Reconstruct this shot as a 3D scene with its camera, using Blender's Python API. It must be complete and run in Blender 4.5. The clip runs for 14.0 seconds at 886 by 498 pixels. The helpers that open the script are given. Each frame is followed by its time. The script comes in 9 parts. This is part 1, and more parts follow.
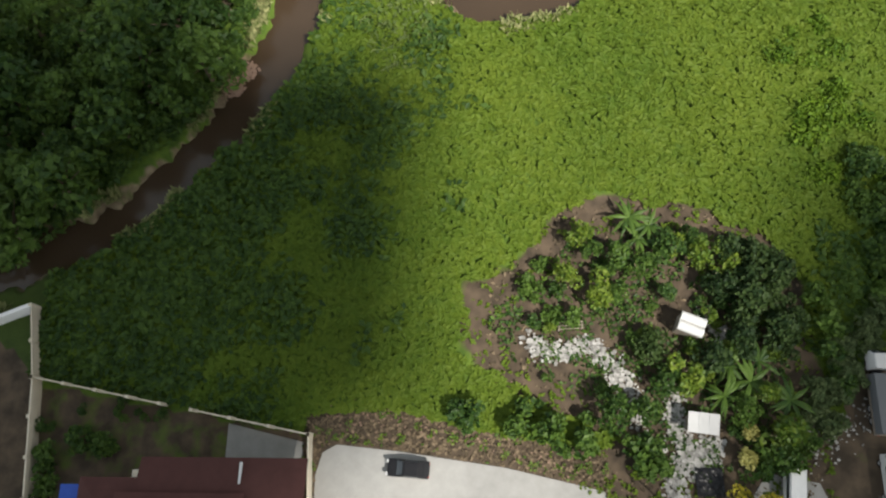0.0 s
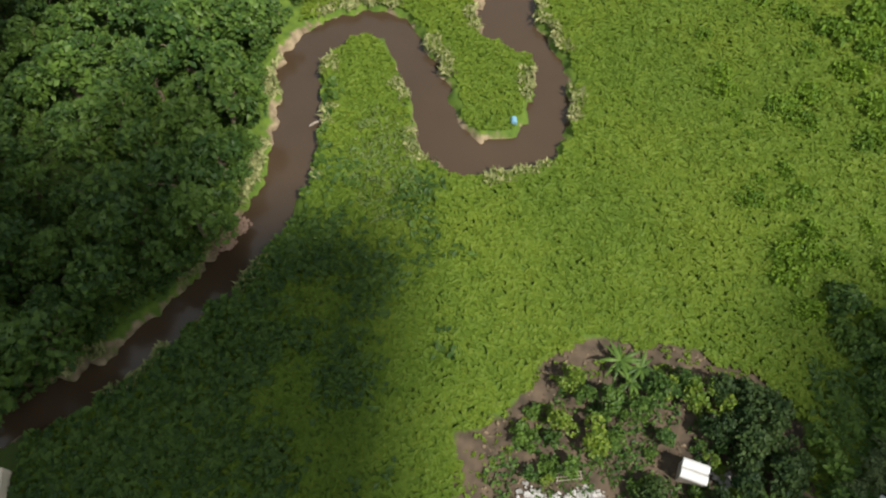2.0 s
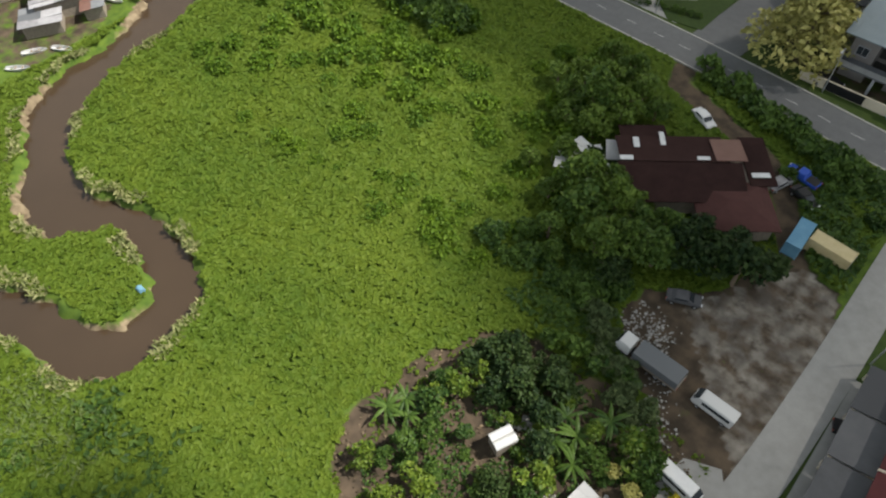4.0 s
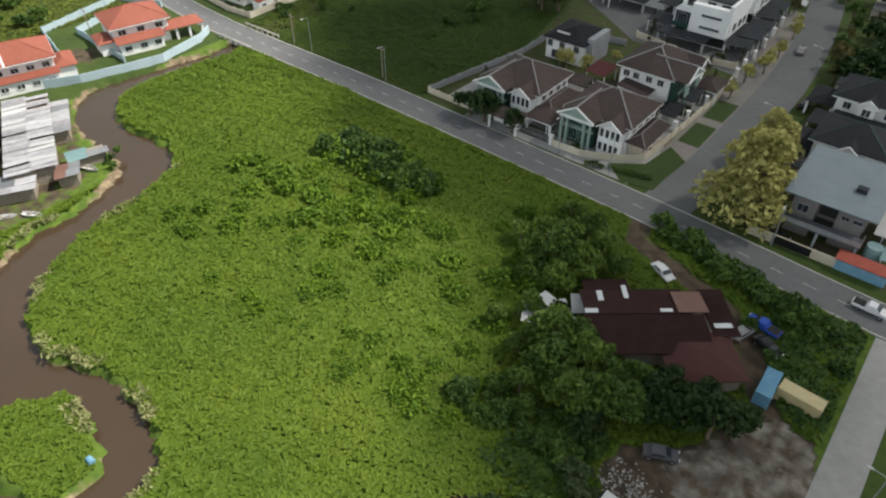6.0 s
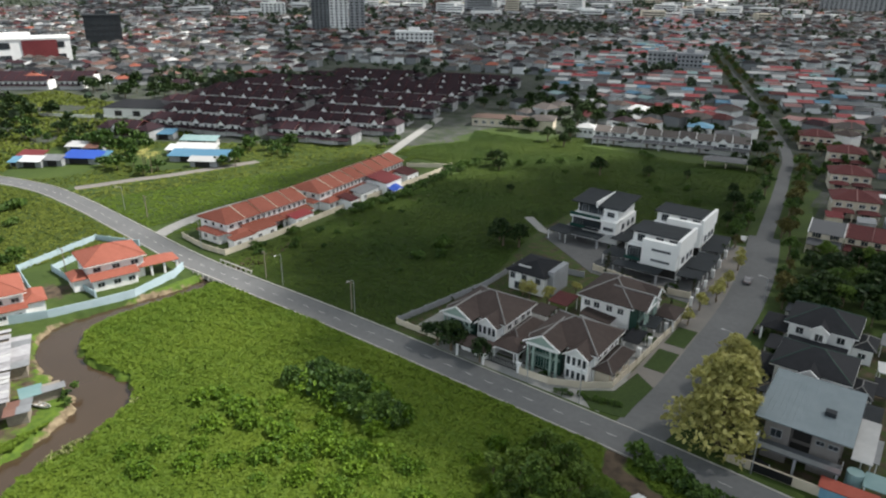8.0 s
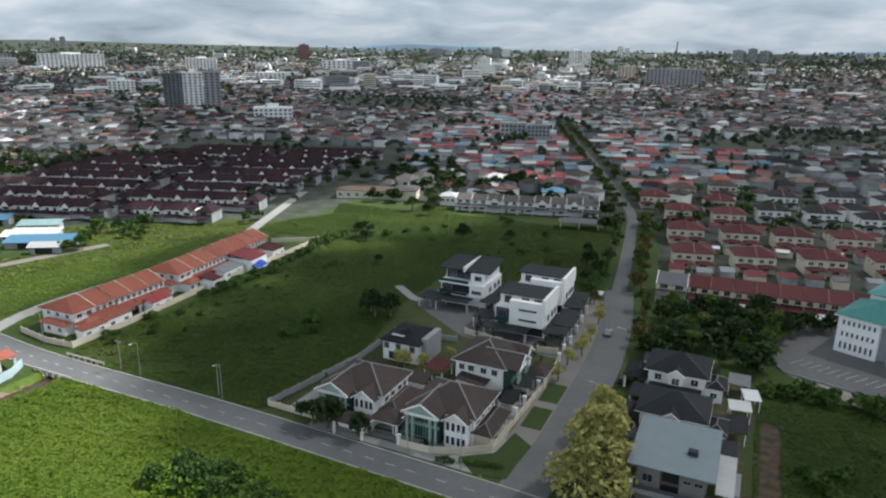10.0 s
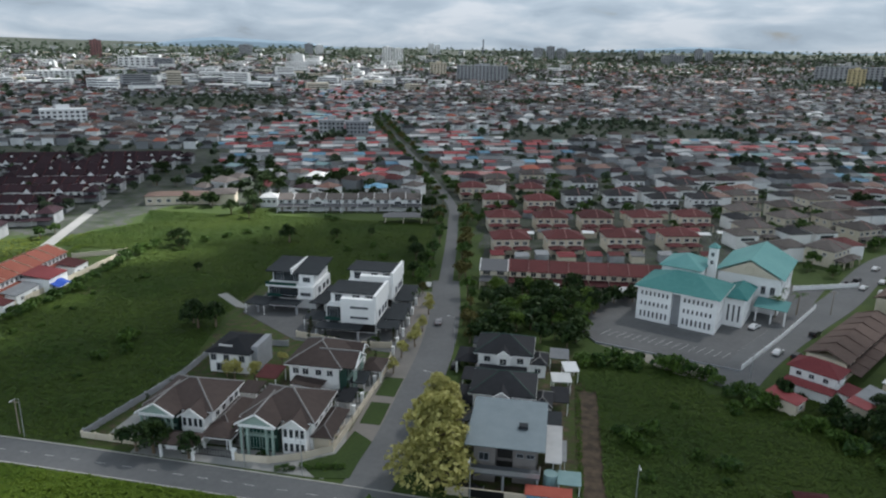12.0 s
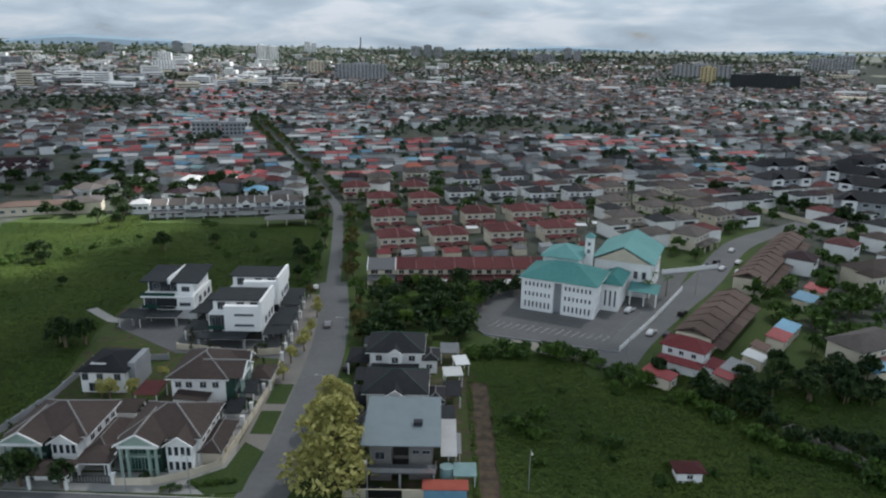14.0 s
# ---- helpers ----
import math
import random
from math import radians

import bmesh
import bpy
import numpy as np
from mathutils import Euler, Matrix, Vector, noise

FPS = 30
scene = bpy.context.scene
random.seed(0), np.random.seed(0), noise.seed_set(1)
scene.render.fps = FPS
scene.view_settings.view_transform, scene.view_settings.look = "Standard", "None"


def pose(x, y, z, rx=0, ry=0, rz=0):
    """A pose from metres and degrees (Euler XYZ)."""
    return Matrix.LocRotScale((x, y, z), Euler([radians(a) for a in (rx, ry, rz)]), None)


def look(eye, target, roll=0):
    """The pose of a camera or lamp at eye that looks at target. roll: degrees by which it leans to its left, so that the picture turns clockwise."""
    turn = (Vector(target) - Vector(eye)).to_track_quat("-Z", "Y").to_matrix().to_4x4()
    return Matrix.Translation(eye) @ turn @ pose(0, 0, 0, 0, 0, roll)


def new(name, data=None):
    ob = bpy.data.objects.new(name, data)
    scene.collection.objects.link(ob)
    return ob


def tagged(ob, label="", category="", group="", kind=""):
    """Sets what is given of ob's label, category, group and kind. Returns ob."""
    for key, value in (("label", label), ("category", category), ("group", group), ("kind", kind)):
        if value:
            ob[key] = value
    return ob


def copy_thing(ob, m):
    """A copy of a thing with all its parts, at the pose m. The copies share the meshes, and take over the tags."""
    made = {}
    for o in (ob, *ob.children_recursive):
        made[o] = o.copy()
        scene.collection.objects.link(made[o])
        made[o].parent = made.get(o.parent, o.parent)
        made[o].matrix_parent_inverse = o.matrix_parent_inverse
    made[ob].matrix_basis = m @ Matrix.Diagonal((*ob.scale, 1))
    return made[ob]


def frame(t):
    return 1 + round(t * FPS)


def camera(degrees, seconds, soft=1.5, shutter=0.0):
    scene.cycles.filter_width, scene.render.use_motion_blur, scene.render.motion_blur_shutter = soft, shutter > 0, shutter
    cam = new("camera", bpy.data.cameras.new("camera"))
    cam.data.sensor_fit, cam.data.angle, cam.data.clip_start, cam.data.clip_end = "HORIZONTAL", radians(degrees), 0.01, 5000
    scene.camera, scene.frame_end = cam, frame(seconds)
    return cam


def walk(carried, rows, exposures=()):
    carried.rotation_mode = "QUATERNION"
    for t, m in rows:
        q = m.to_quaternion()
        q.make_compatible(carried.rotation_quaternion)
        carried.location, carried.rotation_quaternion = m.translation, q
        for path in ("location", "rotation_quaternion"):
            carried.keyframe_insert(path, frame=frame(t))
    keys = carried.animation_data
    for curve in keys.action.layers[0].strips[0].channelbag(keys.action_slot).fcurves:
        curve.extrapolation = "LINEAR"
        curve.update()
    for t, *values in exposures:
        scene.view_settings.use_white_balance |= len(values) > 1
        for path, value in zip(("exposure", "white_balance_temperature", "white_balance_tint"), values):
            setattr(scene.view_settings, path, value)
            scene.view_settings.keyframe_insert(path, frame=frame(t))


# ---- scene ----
cam = camera(65.77, 14.0, soft=2.2)
PATH = [
    (0.0, pose(0, 0, 72, 17.62, 1.89, 90.60)),
    (0.5, pose(0, 0, 72, 17.92, 1.85, 90.64)),
    (1.0, pose(0, 0, 72, 26.88, 1.74, 90.49)),
    (1.5, pose(0, 0, 72, 29.92, 1.70, 90.49)),
    (2.0, pose(0, 0, 72, 29.83, 1.62, 88.97)),
    (2.5, pose(0, 0, 72, 29.19, 1.24, 70.22)),
    (3.0, pose(0, 0, 72, 28.77, 0.78, 54.77)),
    (3.2, pose(0, 0, 72, 28.68, 0.63, 50.29)),
    (5.3, pose(0, 0, 72, 47.20, 0.29, 38.83)),
    (5.5, pose(0, 0, 72, 47.19, 0.27, 38.86)),
    (6.0, pose(0, 0, 72, 49.22, 0.10, 39.03)),
    (6.5, pose(0, 0, 72, 62.50, -0.20, 39.42)),
    (7.0, pose(0, 0, 72, 65.39, -0.27, 39.42)),
    (7.2, pose(0, 0, 72, 65.39, -0.26, 39.42)),
    (9.3, pose(0, 0, 72, 74.24, -0.57, 29.68)),
    (9.5, pose(0, 0, 72, 74.23, -0.58, 29.63)),
    (10.0, pose(0, 0, 72, 74.22, -0.67, 24.96)),
    (10.5, pose(0, 0, 72, 74.21, -0.67, 20.92)),
    (11.0, pose(0, 0, 72, 74.17, -0.71, 17.29)),
    (11.5, pose(0, 0, 72, 74.17, -0.75, 13.64)),
    (12.0, pose(0, 0, 72, 74.15, -0.76, 10.04)),
    (12.5, pose(0, 0, 72, 74.16, -0.74, 6.86)),
    (13.0, pose(0, 0, 72, 74.15, -0.78, 5.69)),
    (13.5, pose(0, 0, 72, 74.17, -0.80, 4.27)),
    (14.0, pose(0, 0, 72, 74.17, -0.84, 0.24)),
]
walk(cam, PATH, [(0.0, 0.54, 6600, 10), (7.2, 0.54, 6500, 10), (9.3, 0.54, 6150, 10), (14.0, 0.54, 6000, 10)])

# ---- world, sun ----
SUN_AZ, SUN_EL = radians(44.0), radians(52.0)      # azimuth from +y towards +x
SUN_WAY = Vector((math.sin(SUN_AZ) * math.cos(SUN_EL), math.cos(SUN_AZ) * math.cos(SUN_EL), math.sin(SUN_EL)))
sun_data = bpy.data.lights.new("sun", "SUN")
sun_data.energy, sun_data.angle, sun_data.color = 5.0, radians(0.8), (1.0, 0.955, 0.88)
sun = new("sun", sun_data)
sun.matrix_world = look(SUN_WAY * 1500, (0, 0, 0))

world = bpy.data.worlds.new("sky")
scene.world = world
world.use_nodes = True
wn, wl = world.node_tree.nodes, world.node_tree.links
wn.clear()
w_out, w_bg = wn.new("ShaderNodeOutputWorld"), wn.new("ShaderNodeBackground")
w_sky = wn.new("ShaderNodeTexSky")
w_sky.sky_type, w_sky.sun_disc = "NISHITA", False
w_sky.sun_elevation, w_sky.sun_rotation = SUN_EL, SUN_AZ
w_sky.dust_density, w_sky.air_density = 2.0, 1.2
w_gain = wn.new("ShaderNodeVectorMath")
w_gain.operation = "SCALE"
w_gain.inputs["Scale"].default_value = 0.09
w_co, w_map = wn.new("ShaderNodeTexCoord"), wn.new("ShaderNodeMapping")
w_map.inputs["Scale"].default_value = (8.5, 8.5, 34.0)
w_n = wn.new("ShaderNodeTexNoise")
w_n.inputs["Scale"].default_value, w_n.inputs["Detail"].default_value = 1.0, 9.0
w_n.inputs["Roughness"].default_value, w_n.inputs["Distortion"].default_value = 0.52, 0.35
w_cov, w_tone = wn.new("ShaderNodeValToRGB"), wn.new("ShaderNodeValToRGB")
w_cov.color_ramp.elements[0].position, w_cov.color_ramp.elements[1].position = 0.14, 0.34
w_tone.color_ramp.elements[0].position, w_tone.color_ramp.elements[0].color = 0.36, (0.64, 0.74, 0.82, 1)
w_tone.color_ramp.elements[1].position, w_tone.color_ramp.elements[1].color = 0.66, (1.06, 1.10, 1.12, 1)
w_mid = w_tone.color_ramp.elements.new(0.50)
w_mid.color = (0.79, 0.89, 0.96, 1)
w_mix = wn.new("ShaderNodeMixRGB")
wl.new(w_co.outputs["Generated"], w_map.inputs["Vector"])
wl.new(w_map.outputs["Vector"], w_n.inputs["Vector"])
wl.new(w_n.outputs["Fac"], w_cov.inputs["Fac"])
wl.new(w_n.outputs["Fac"], w_tone.inputs["Fac"])
wl.new(w_sky.outputs["Color"], w_gain.inputs[0])
wl.new(w_gain.outputs["Vector"], w_mix.inputs["Color1"])
wl.new(w_tone.outputs["Color"], w_mix.inputs["Color2"])
wl.new(w_cov.outputs["Color"], w_mix.inputs["Fac"])
w_sep, w_up, w_shade = wn.new("ShaderNodeSeparateXYZ"), wn.new("ShaderNodeValToRGB"), wn.new("ShaderNodeVectorMath")
w_shade.operation = "SCALE"
w_up.color_ramp.elements[0].position, w_up.color_ramp.elements[0].color = 0.0, (0.98, 0.98, 0.98, 1)
w_up.color_ramp.elements[1].position, w_up.color_ramp.elements[1].color = 0.8, (0.62, 0.62, 0.62, 1)
w_high = w_up.color_ramp.elements.new(0.10)
w_high.color = (1.20, 1.20, 1.20, 1)
wl.new(w_co.outputs["Generated"], w_sep.inputs[0])
wl.new(w_sep.outputs["Z"], w_up.inputs["Fac"])
wl.new(w_mix.outputs["Color"], w_shade.inputs[0])
# southern clouds, facing the sun and unseen, are brightened to light south-facing walls
w_south, w_both = wn.new("ShaderNodeMapRange"), wn.new("ShaderNodeMath")
w_both.operation = "MULTIPLY"
w_south.inputs["From Min"].default_value, w_south.inputs["From Max"].default_value = -0.7, 0.7
w_south.inputs["To Min"].default_value, w_south.inputs["To Max"].default_value = 1.55, 0.9
wl.new(w_sep.outputs["Y"], w_south.inputs["Value"])
wl.new(w_up.outputs["Color"], w_both.inputs[0])
wl.new(w_south.outputs["Result"], w_both.inputs[1])
wl.new(w_both.outputs[0], w_shade.inputs["Scale"])
wl.new(w_shade.outputs["Vector"], w_bg.inputs["Color"])
wl.new(w_bg.outputs["Background"], w_out.inputs["Surface"])
w_bg.inputs["Strength"].default_value = 0.45

# ---- materials ----
def material(name, dark, light, size=2.0, rough=0.8, metal=0.0, bump=0.0, vary=0.0, large=0.35, island=0.0, spec=0.3, glow=0.0, clear=0.0):
    """Two colours mixed by a fine and a broad noise at real size; vary shifts the tint from thing to thing, island from leaf to leaf."""
    m = bpy.data.materials.new(name)
    m.use_nodes = True
    n, l = m.node_tree.nodes, m.node_tree.links
    b = n["Principled BSDF"]
    b.inputs["Roughness"].default_value, b.inputs["Metallic"].default_value = rough, metal
    b.inputs["Specular IOR Level"].default_value = spec
    geo = n.new("ShaderNodeNewGeometry")
    fine, broad = n.new("ShaderNodeTexNoise"), n.new("ShaderNodeTexNoise")
    fine.inputs["Scale"].default_value, fine.inputs["Detail"].default_value = 1.0 / size, 6.0
    broad.inputs["Scale"].default_value, broad.inputs["Detail"].default_value = 0.09 / size, 3.0
    fine.inputs["Roughness"].default_value = 0.65
    l.new(geo.outputs["Position"], fine.inputs["Vector"])
    l.new(geo.outputs["Position"], broad.inputs["Vector"])
    add = n.new("ShaderNodeMath")
    add.operation = "MULTIPLY_ADD"
    add.inputs[1].default_value = large
    l.new(broad.outputs["Fac"], add.inputs[0])
    scaled = n.new("ShaderNodeMath")
    scaled.operation = "MULTIPLY"
    scaled.inputs[1].default_value = 1.0 - large
    l.new(fine.outputs["Fac"], scaled.inputs[0])
    l.new(scaled.outputs[0], add.inputs[2])
    last = add
    for source, amount in (("island", island), ("object", vary)):
        if amount:
            rnd = n.new("ShaderNodeObjectInfo" if source == "object" else "ShaderNodeNewGeometry")
            mul = n.new("ShaderNodeMath")
            mul.operation = "MULTIPLY_ADD"
            mul.inputs[1].default_value = amount
            off = n.new("ShaderNodeMath")
            off.operation = "SUBTRACT"
            off.inputs[1].default_value = amount * 0.5
            l.new(rnd.outputs["Random" if source == "object" else "Random Per Island"], mul.inputs[0])
            l.new(last.outputs[0], mul.inputs[2])
            l.new(mul.outputs[0], off.inputs[0])
            last = off
    ramp = n.new("ShaderNodeValToRGB")
    ramp.color_ramp.elements[0].position, ramp.color_ramp.elements[1].position = 0.28, 0.72
    ramp.color_ramp.elements[0].color, ramp.color_ramp.elements[1].color = (*dark, 1), (*light, 1)
    l.new(last.outputs[0], ramp.inputs["Fac"])
    l.new(ramp.outputs["Color"], b.inputs["Base Color"])
    if bump:
        bp = n.new("ShaderNodeBump")
        bp.inputs["Strength"].default_value, bp.inputs["Distance"].default_value = 0.6, bump
        l.new(fine.outputs["Fac"], bp.inputs["Height"])
        l.new(bp.outputs["Normal"], b.inputs["Normal"])
    if glow:
        t = n.new("ShaderNodeBsdfTranslucent")
        mx = n.new("ShaderNodeMixShader")
        mx.inputs["Fac"].default_value = glow
        l.new(ramp.outputs["Color"], t.inputs["Color"])
        l.new(b.outputs[0], mx.inputs[1])
        l.new(t.outputs[0], mx.inputs[2])
        l.new(mx.outputs[0], n["Material Output"].inputs["Surface"])
    if clear:
        tr, mx = n.new("ShaderNodeBsdfTransparent"), n.new("ShaderNodeMixShader")
        mx.inputs["Fac"].default_value = clear
        l.new(n["Material Output"].inputs["Surface"].links[0].from_socket, mx.inputs[1])
        l.new(tr.outputs[0], mx.inputs[2])
        l.new(mx.outputs[0], n["Material Output"].inputs["Surface"])
    return m


def tiles(name, dark, light, course=0.34, vary=0.15):
    """Roof tiles: courses that step up the slope, with stains."""
    m = material(name, dark, light, 1.2, 0.75, bump=0.02, vary=vary, large=0.5, island=0.3)
    n, l = m.node_tree.nodes, m.node_tree.links
    geo, sep = n.new("ShaderNodeNewGeometry"), n.new("ShaderNodeSeparateXYZ")
    wave = n.new("ShaderNodeMath")
    wave.operation = "PINGPONG"
    wave.inputs[1].default_value = course * 0.28
    l.new(geo.outputs["Position"], sep.inputs[0])
    l.new(sep.outputs["Z"], wave.inputs[0])
    bp = n.new("ShaderNodeBump")
    bp.inputs["Strength"].default_value, bp.inputs["Distance"].default_value = 0.3, 0.25
    n["Principled BSDF"].inputs["Specular IOR Level"].default_value = 0.12
    l.new(wave.outputs[0], bp.inputs["Height"])
    l.new(bp.outputs["Normal"], n["Principled BSDF"].inputs["Normal"])
    return m


M = {
    "vine": material("vine_leaves", (0.073, 0.134, 0.015), (0.145, 0.200, 0.022), 1.6, 0.6, island=0.13, large=0.55, glow=0.36, spec=0.15),
    "grass": material("field_grass", (0.026, 0.058, 0.009), (0.078, 0.112, 0.019), 3.0, 0.7, island=0.14, large=0.75, glow=0.2, spec=0.15),
    "reed_soft": material("grey_green_reeds", (0.070, 0.115, 0.030), (0.150, 0.190, 0.070), 1.2, 0.7, island=0.4, glow=0.25, spec=0.1),
    # leaf green made paler and bluer, to paint haze on far trees
    "leaf_haze": material("haze_paled_tree_leaves", (0.036, 0.058, 0.036), (0.088, 0.112, 0.070), 4.0, 0.7, island=0.5, large=0.4, glow=0.15, spec=0.1),
    # darker leaves: real weeds, and cloud shade painted onto the southern field
    "weed_shade": material("weed_and_shade_leaves", (0.020, 0.050, 0.010), (0.066, 0.118, 0.018), 1.4, 0.55, island=0.4, large=0.4, glow=0.2, spec=0.2),
    "reed": material("reed_grass", (0.14, 0.17, 0.055), (0.29, 0.29, 0.13), 1.5, 0.7, island=0.5, glow=0.2),
    "leaf": material("tree_leaves", (0.026, 0.060, 0.013), (0.082, 0.142, 0.024), 1.5, 0.5, island=0.5, vary=0.35, large=0.2, glow=0.2, spec=0.2),
    "leaf_dark": material("dark_tree_leaves", (0.014, 0.032, 0.010), (0.042, 0.070, 0.018), 1.5, 0.55, island=0.5, vary=0.3, large=0.2, glow=0.15, spec=0.15),
    "leaf_lime": material("lime_leaves", (0.058, 0.112, 0.014), (0.15, 0.21, 0.024), 1.2, 0.5, island=0.5, vary=0.2, large=0.2, glow=0.25),
    "leaf_gold": material("golden_foliage", (0.26, 0.25, 0.065), (0.46, 0.43, 0.15), 1.5, 0.6, island=0.5, vary=0.15, large=0.2, glow=0.2),
    "leaf_mid": material("mid_green_leaves", (0.046, 0.090, 0.016), (0.120, 0.184, 0.028), 1.5, 0.5, island=0.4, vary=0.35, large=0.2, glow=0.2, spec=0.2),
    "white_far": material("weathered_white_walls", (0.20, 0.21, 0.22), (0.72, 0.73, 0.73), 9.0, 0.8, large=0.4, island=0.7),
    "leaf_olive": material("olive_leaves", (0.060, 0.058, 0.018), (0.130, 0.115, 0.035), 1.5, 0.6, island=0.5, vary=0.4, large=0.2, glow=0.15, spec=0.15),
    "leaf_grey": material("grey_green_leaves", (0.050, 0.080, 0.030), (0.115, 0.150, 0.060), 1.2, 0.6, island=0.5, vary=0.2, large=0.2, glow=0.15, spec=0.15),
    "leaf_yellow": material("yellow_blossom", (0.25, 0.22, 0.02), (0.50, 0.42, 0.04), 0.8, 0.6, island=0.5, large=0.2, glow=0.2),
    "bark": material("bark", (0.10, 0.075, 0.05), (0.22, 0.17, 0.12), 0.3, 0.9, bump=0.02),
    "water": material("muddy_water", (0.038, 0.025, 0.015), (0.062, 0.041, 0.025), 9.0, 0.16, large=0.7, spec=0.5),
    "asphalt": material("worn_asphalt", (0.095, 0.097, 0.100), (0.150, 0.151, 0.152), 1.2, 0.9, bump=0.01, large=0.5),
    "asphalt_dark": material("car_park_asphalt", (0.085, 0.085, 0.088), (0.150, 0.149, 0.147), 1.5, 0.9, bump=0.01, large=0.5),
    "concrete": material("dusty_concrete", (0.20, 0.198, 0.19), (0.34, 0.335, 0.32), 1.5, 0.85, bump=0.01, large=0.55),
    "kerb": material("kerb_concrete", (0.28, 0.27, 0.25), (0.42, 0.41, 0.38), 0.6, 0.85),
    "paint": material("road_paint", (0.34, 0.34, 0.33), (0.52, 0.52, 0.50), 0.5, 0.7),
    "white": material("white_render", (0.70, 0.70, 0.69), (0.88, 0.88, 0.87), 3.0, 0.8, large=0.5, vary=0.1),
    "cream": material("cream_render", (0.50, 0.44, 0.34), (0.70, 0.63, 0.51), 3.0, 0.8, large=0.5, vary=0.2),
    "grey_wall": material("grey_render", (0.22, 0.228, 0.242), (0.36, 0.368, 0.382), 2.5, 0.8, large=0.5),
    "green_trim": material("pale_green_trim", (0.24, 0.33, 0.29), (0.36, 0.45, 0.40), 1.5, 0.7),
    "green_wall": material("dark_green_tile", (0.016, 0.045, 0.035), (0.032, 0.078, 0.060), 1.0, 0.4),
    "blue_wall": material("pale_blue_wall", (0.30, 0.40, 0.45), (0.46, 0.56, 0.60), 3.0, 0.8, large=0.5),
    "red_wall": material("rust_red_wall", (0.24, 0.05, 0.035), (0.36, 0.09, 0.06), 1.5, 0.8),
    "brick_wall": material("rough_brick_wall", (0.15, 0.095, 0.07), (0.28, 0.19, 0.14), 0.6, 0.9, bump=0.02),
    "glass": material("dark_window_glass", (0.018, 0.022, 0.026), (0.05, 0.058, 0.065), 3.0, 0.08, spec=0.6),
    "green_glass": material("green_glass", (0.012, 0.045, 0.038), (0.03, 0.085, 0.07), 2.0, 0.08, spec=0.6),
    # near-black of panels that stand in for shade; dark doors share it
    "shade_and_doors": material("painted_shade_and_doors", (0.02, 0.02, 0.02), (0.045, 0.043, 0.04), 1.0, 0.9),
    "black": material("black_paint", (0.008, 0.008, 0.010), (0.020, 0.020, 0.022), 0.5, 0.3, spec=0.25),
    "rubber": material("tyre_rubber", (0.015, 0.015, 0.015), (0.03, 0.03, 0.03), 0.2, 0.9),
    "steel": material("galvanised_steel", (0.30, 0.31, 0.32), (0.48, 0.49, 0.50), 1.0, 0.45, 0.6),
    "zinc": material("weathered_zinc", (0.20, 0.195, 0.205), (0.42, 0.415, 0.43), 1.2, 0.6, 0.1, vary=0.3, large=0.4),
    "grey_sheet": material("grey_metal_roof", (0.14, 0.178, 0.198), (0.215, 0.255, 0.277), 2.5, 0.5, 0.1, large=0.5),
    "brown_sheet": material("brown_sheet_roof", (0.026, 0.013, 0.012), (0.052, 0.027, 0.024), 1.5, 0.9, spec=0.1, vary=0.3, large=0.5),
    "blue_sheet": material("blue_sheet", (0.10, 0.24, 0.36), (0.20, 0.38, 0.50), 1.5, 0.6, vary=0.3),
    "deep_blue": material("blue_tarpaulin", (0.015, 0.05, 0.28), (0.03, 0.09, 0.42), 0.8, 0.6),
    "white_sheet": material("white_sheet", (0.50, 0.51, 0.52), (0.68, 0.68, 0.68), 1.0, 0.5),
    "earth": material("bare_earth", (0.15, 0.10, 0.065), (0.28, 0.20, 0.135), 0.8, 0.95, bump=0.04),
    "rubble": material("pale_rubble", (0.15, 0.145, 0.135), (0.40, 0.39, 0.37), 0.5, 0.9, bump=0.05, island=0.4),
    "sand": material("pale_dusty_ground", (0.17, 0.155, 0.13), (0.31, 0.29, 0.25), 2.5, 0.95, large=0.5),
    "paving": material("driveway_paving", (0.13, 0.125, 0.12), (0.24, 0.215, 0.19), 3.0, 0.85, large=0.6),
    "meadow": material("yellowish_meadow_grass", (0.060, 0.090, 0.015), (0.150, 0.172, 0.034), 2.5, 0.8, island=0.2, large=0.6, glow=0.15, spec=0.1),
    "dry": material("dry_leaf_litter", (0.062, 0.047, 0.030), (0.165, 0.125, 0.080), 0.8, 0.95, island=0.6, large=0.5),
    "wood": material("grey_timber", (0.17, 0.14, 0.11), (0.32, 0.28, 0.23), 0.5, 0.85),
    "yellow_box": material("faded_yellow_steel", (0.42, 0.34, 0.17), (0.58, 0.49, 0.29), 0.8, 0.7),
    "cloud_thick": material("thick_cloud", (0.70, 0.70, 0.71), (0.80, 0.80, 0.81), 60.0, 1.0, glow=0.05, spec=0.0),
    "verge": material("mown_grass", (0.018, 0.036, 0.008), (0.045, 0.072, 0.015), 0.8, 0.9, bump=0.03),
    "mound": material("heaped_creepers", (0.050, 0.105, 0.008), (0.125, 0.205, 0.014), 1.4, 0.6, island=0.4, vary=0.25, large=0.3, glow=0.2, spec=0.2),
    "cloud": material("cloud", (0.80, 0.80, 0.80), (0.90, 0.90, 0.90), 60.0, 1.0, glow=0.45, spec=0.0, clear=0.12),
    "cloud_thin": material("thin_cloud", (0.86, 0.86, 0.86), (0.94, 0.94, 0.94), 60.0, 1.0, glow=0.93, spec=0.0, clear=0.17),
    "cloud_veil": material("veil_of_cloud", (0.86, 0.86, 0.86), (0.94, 0.94, 0.94), 60.0, 1.0, glow=0.9, spec=0.0, clear=0.28),
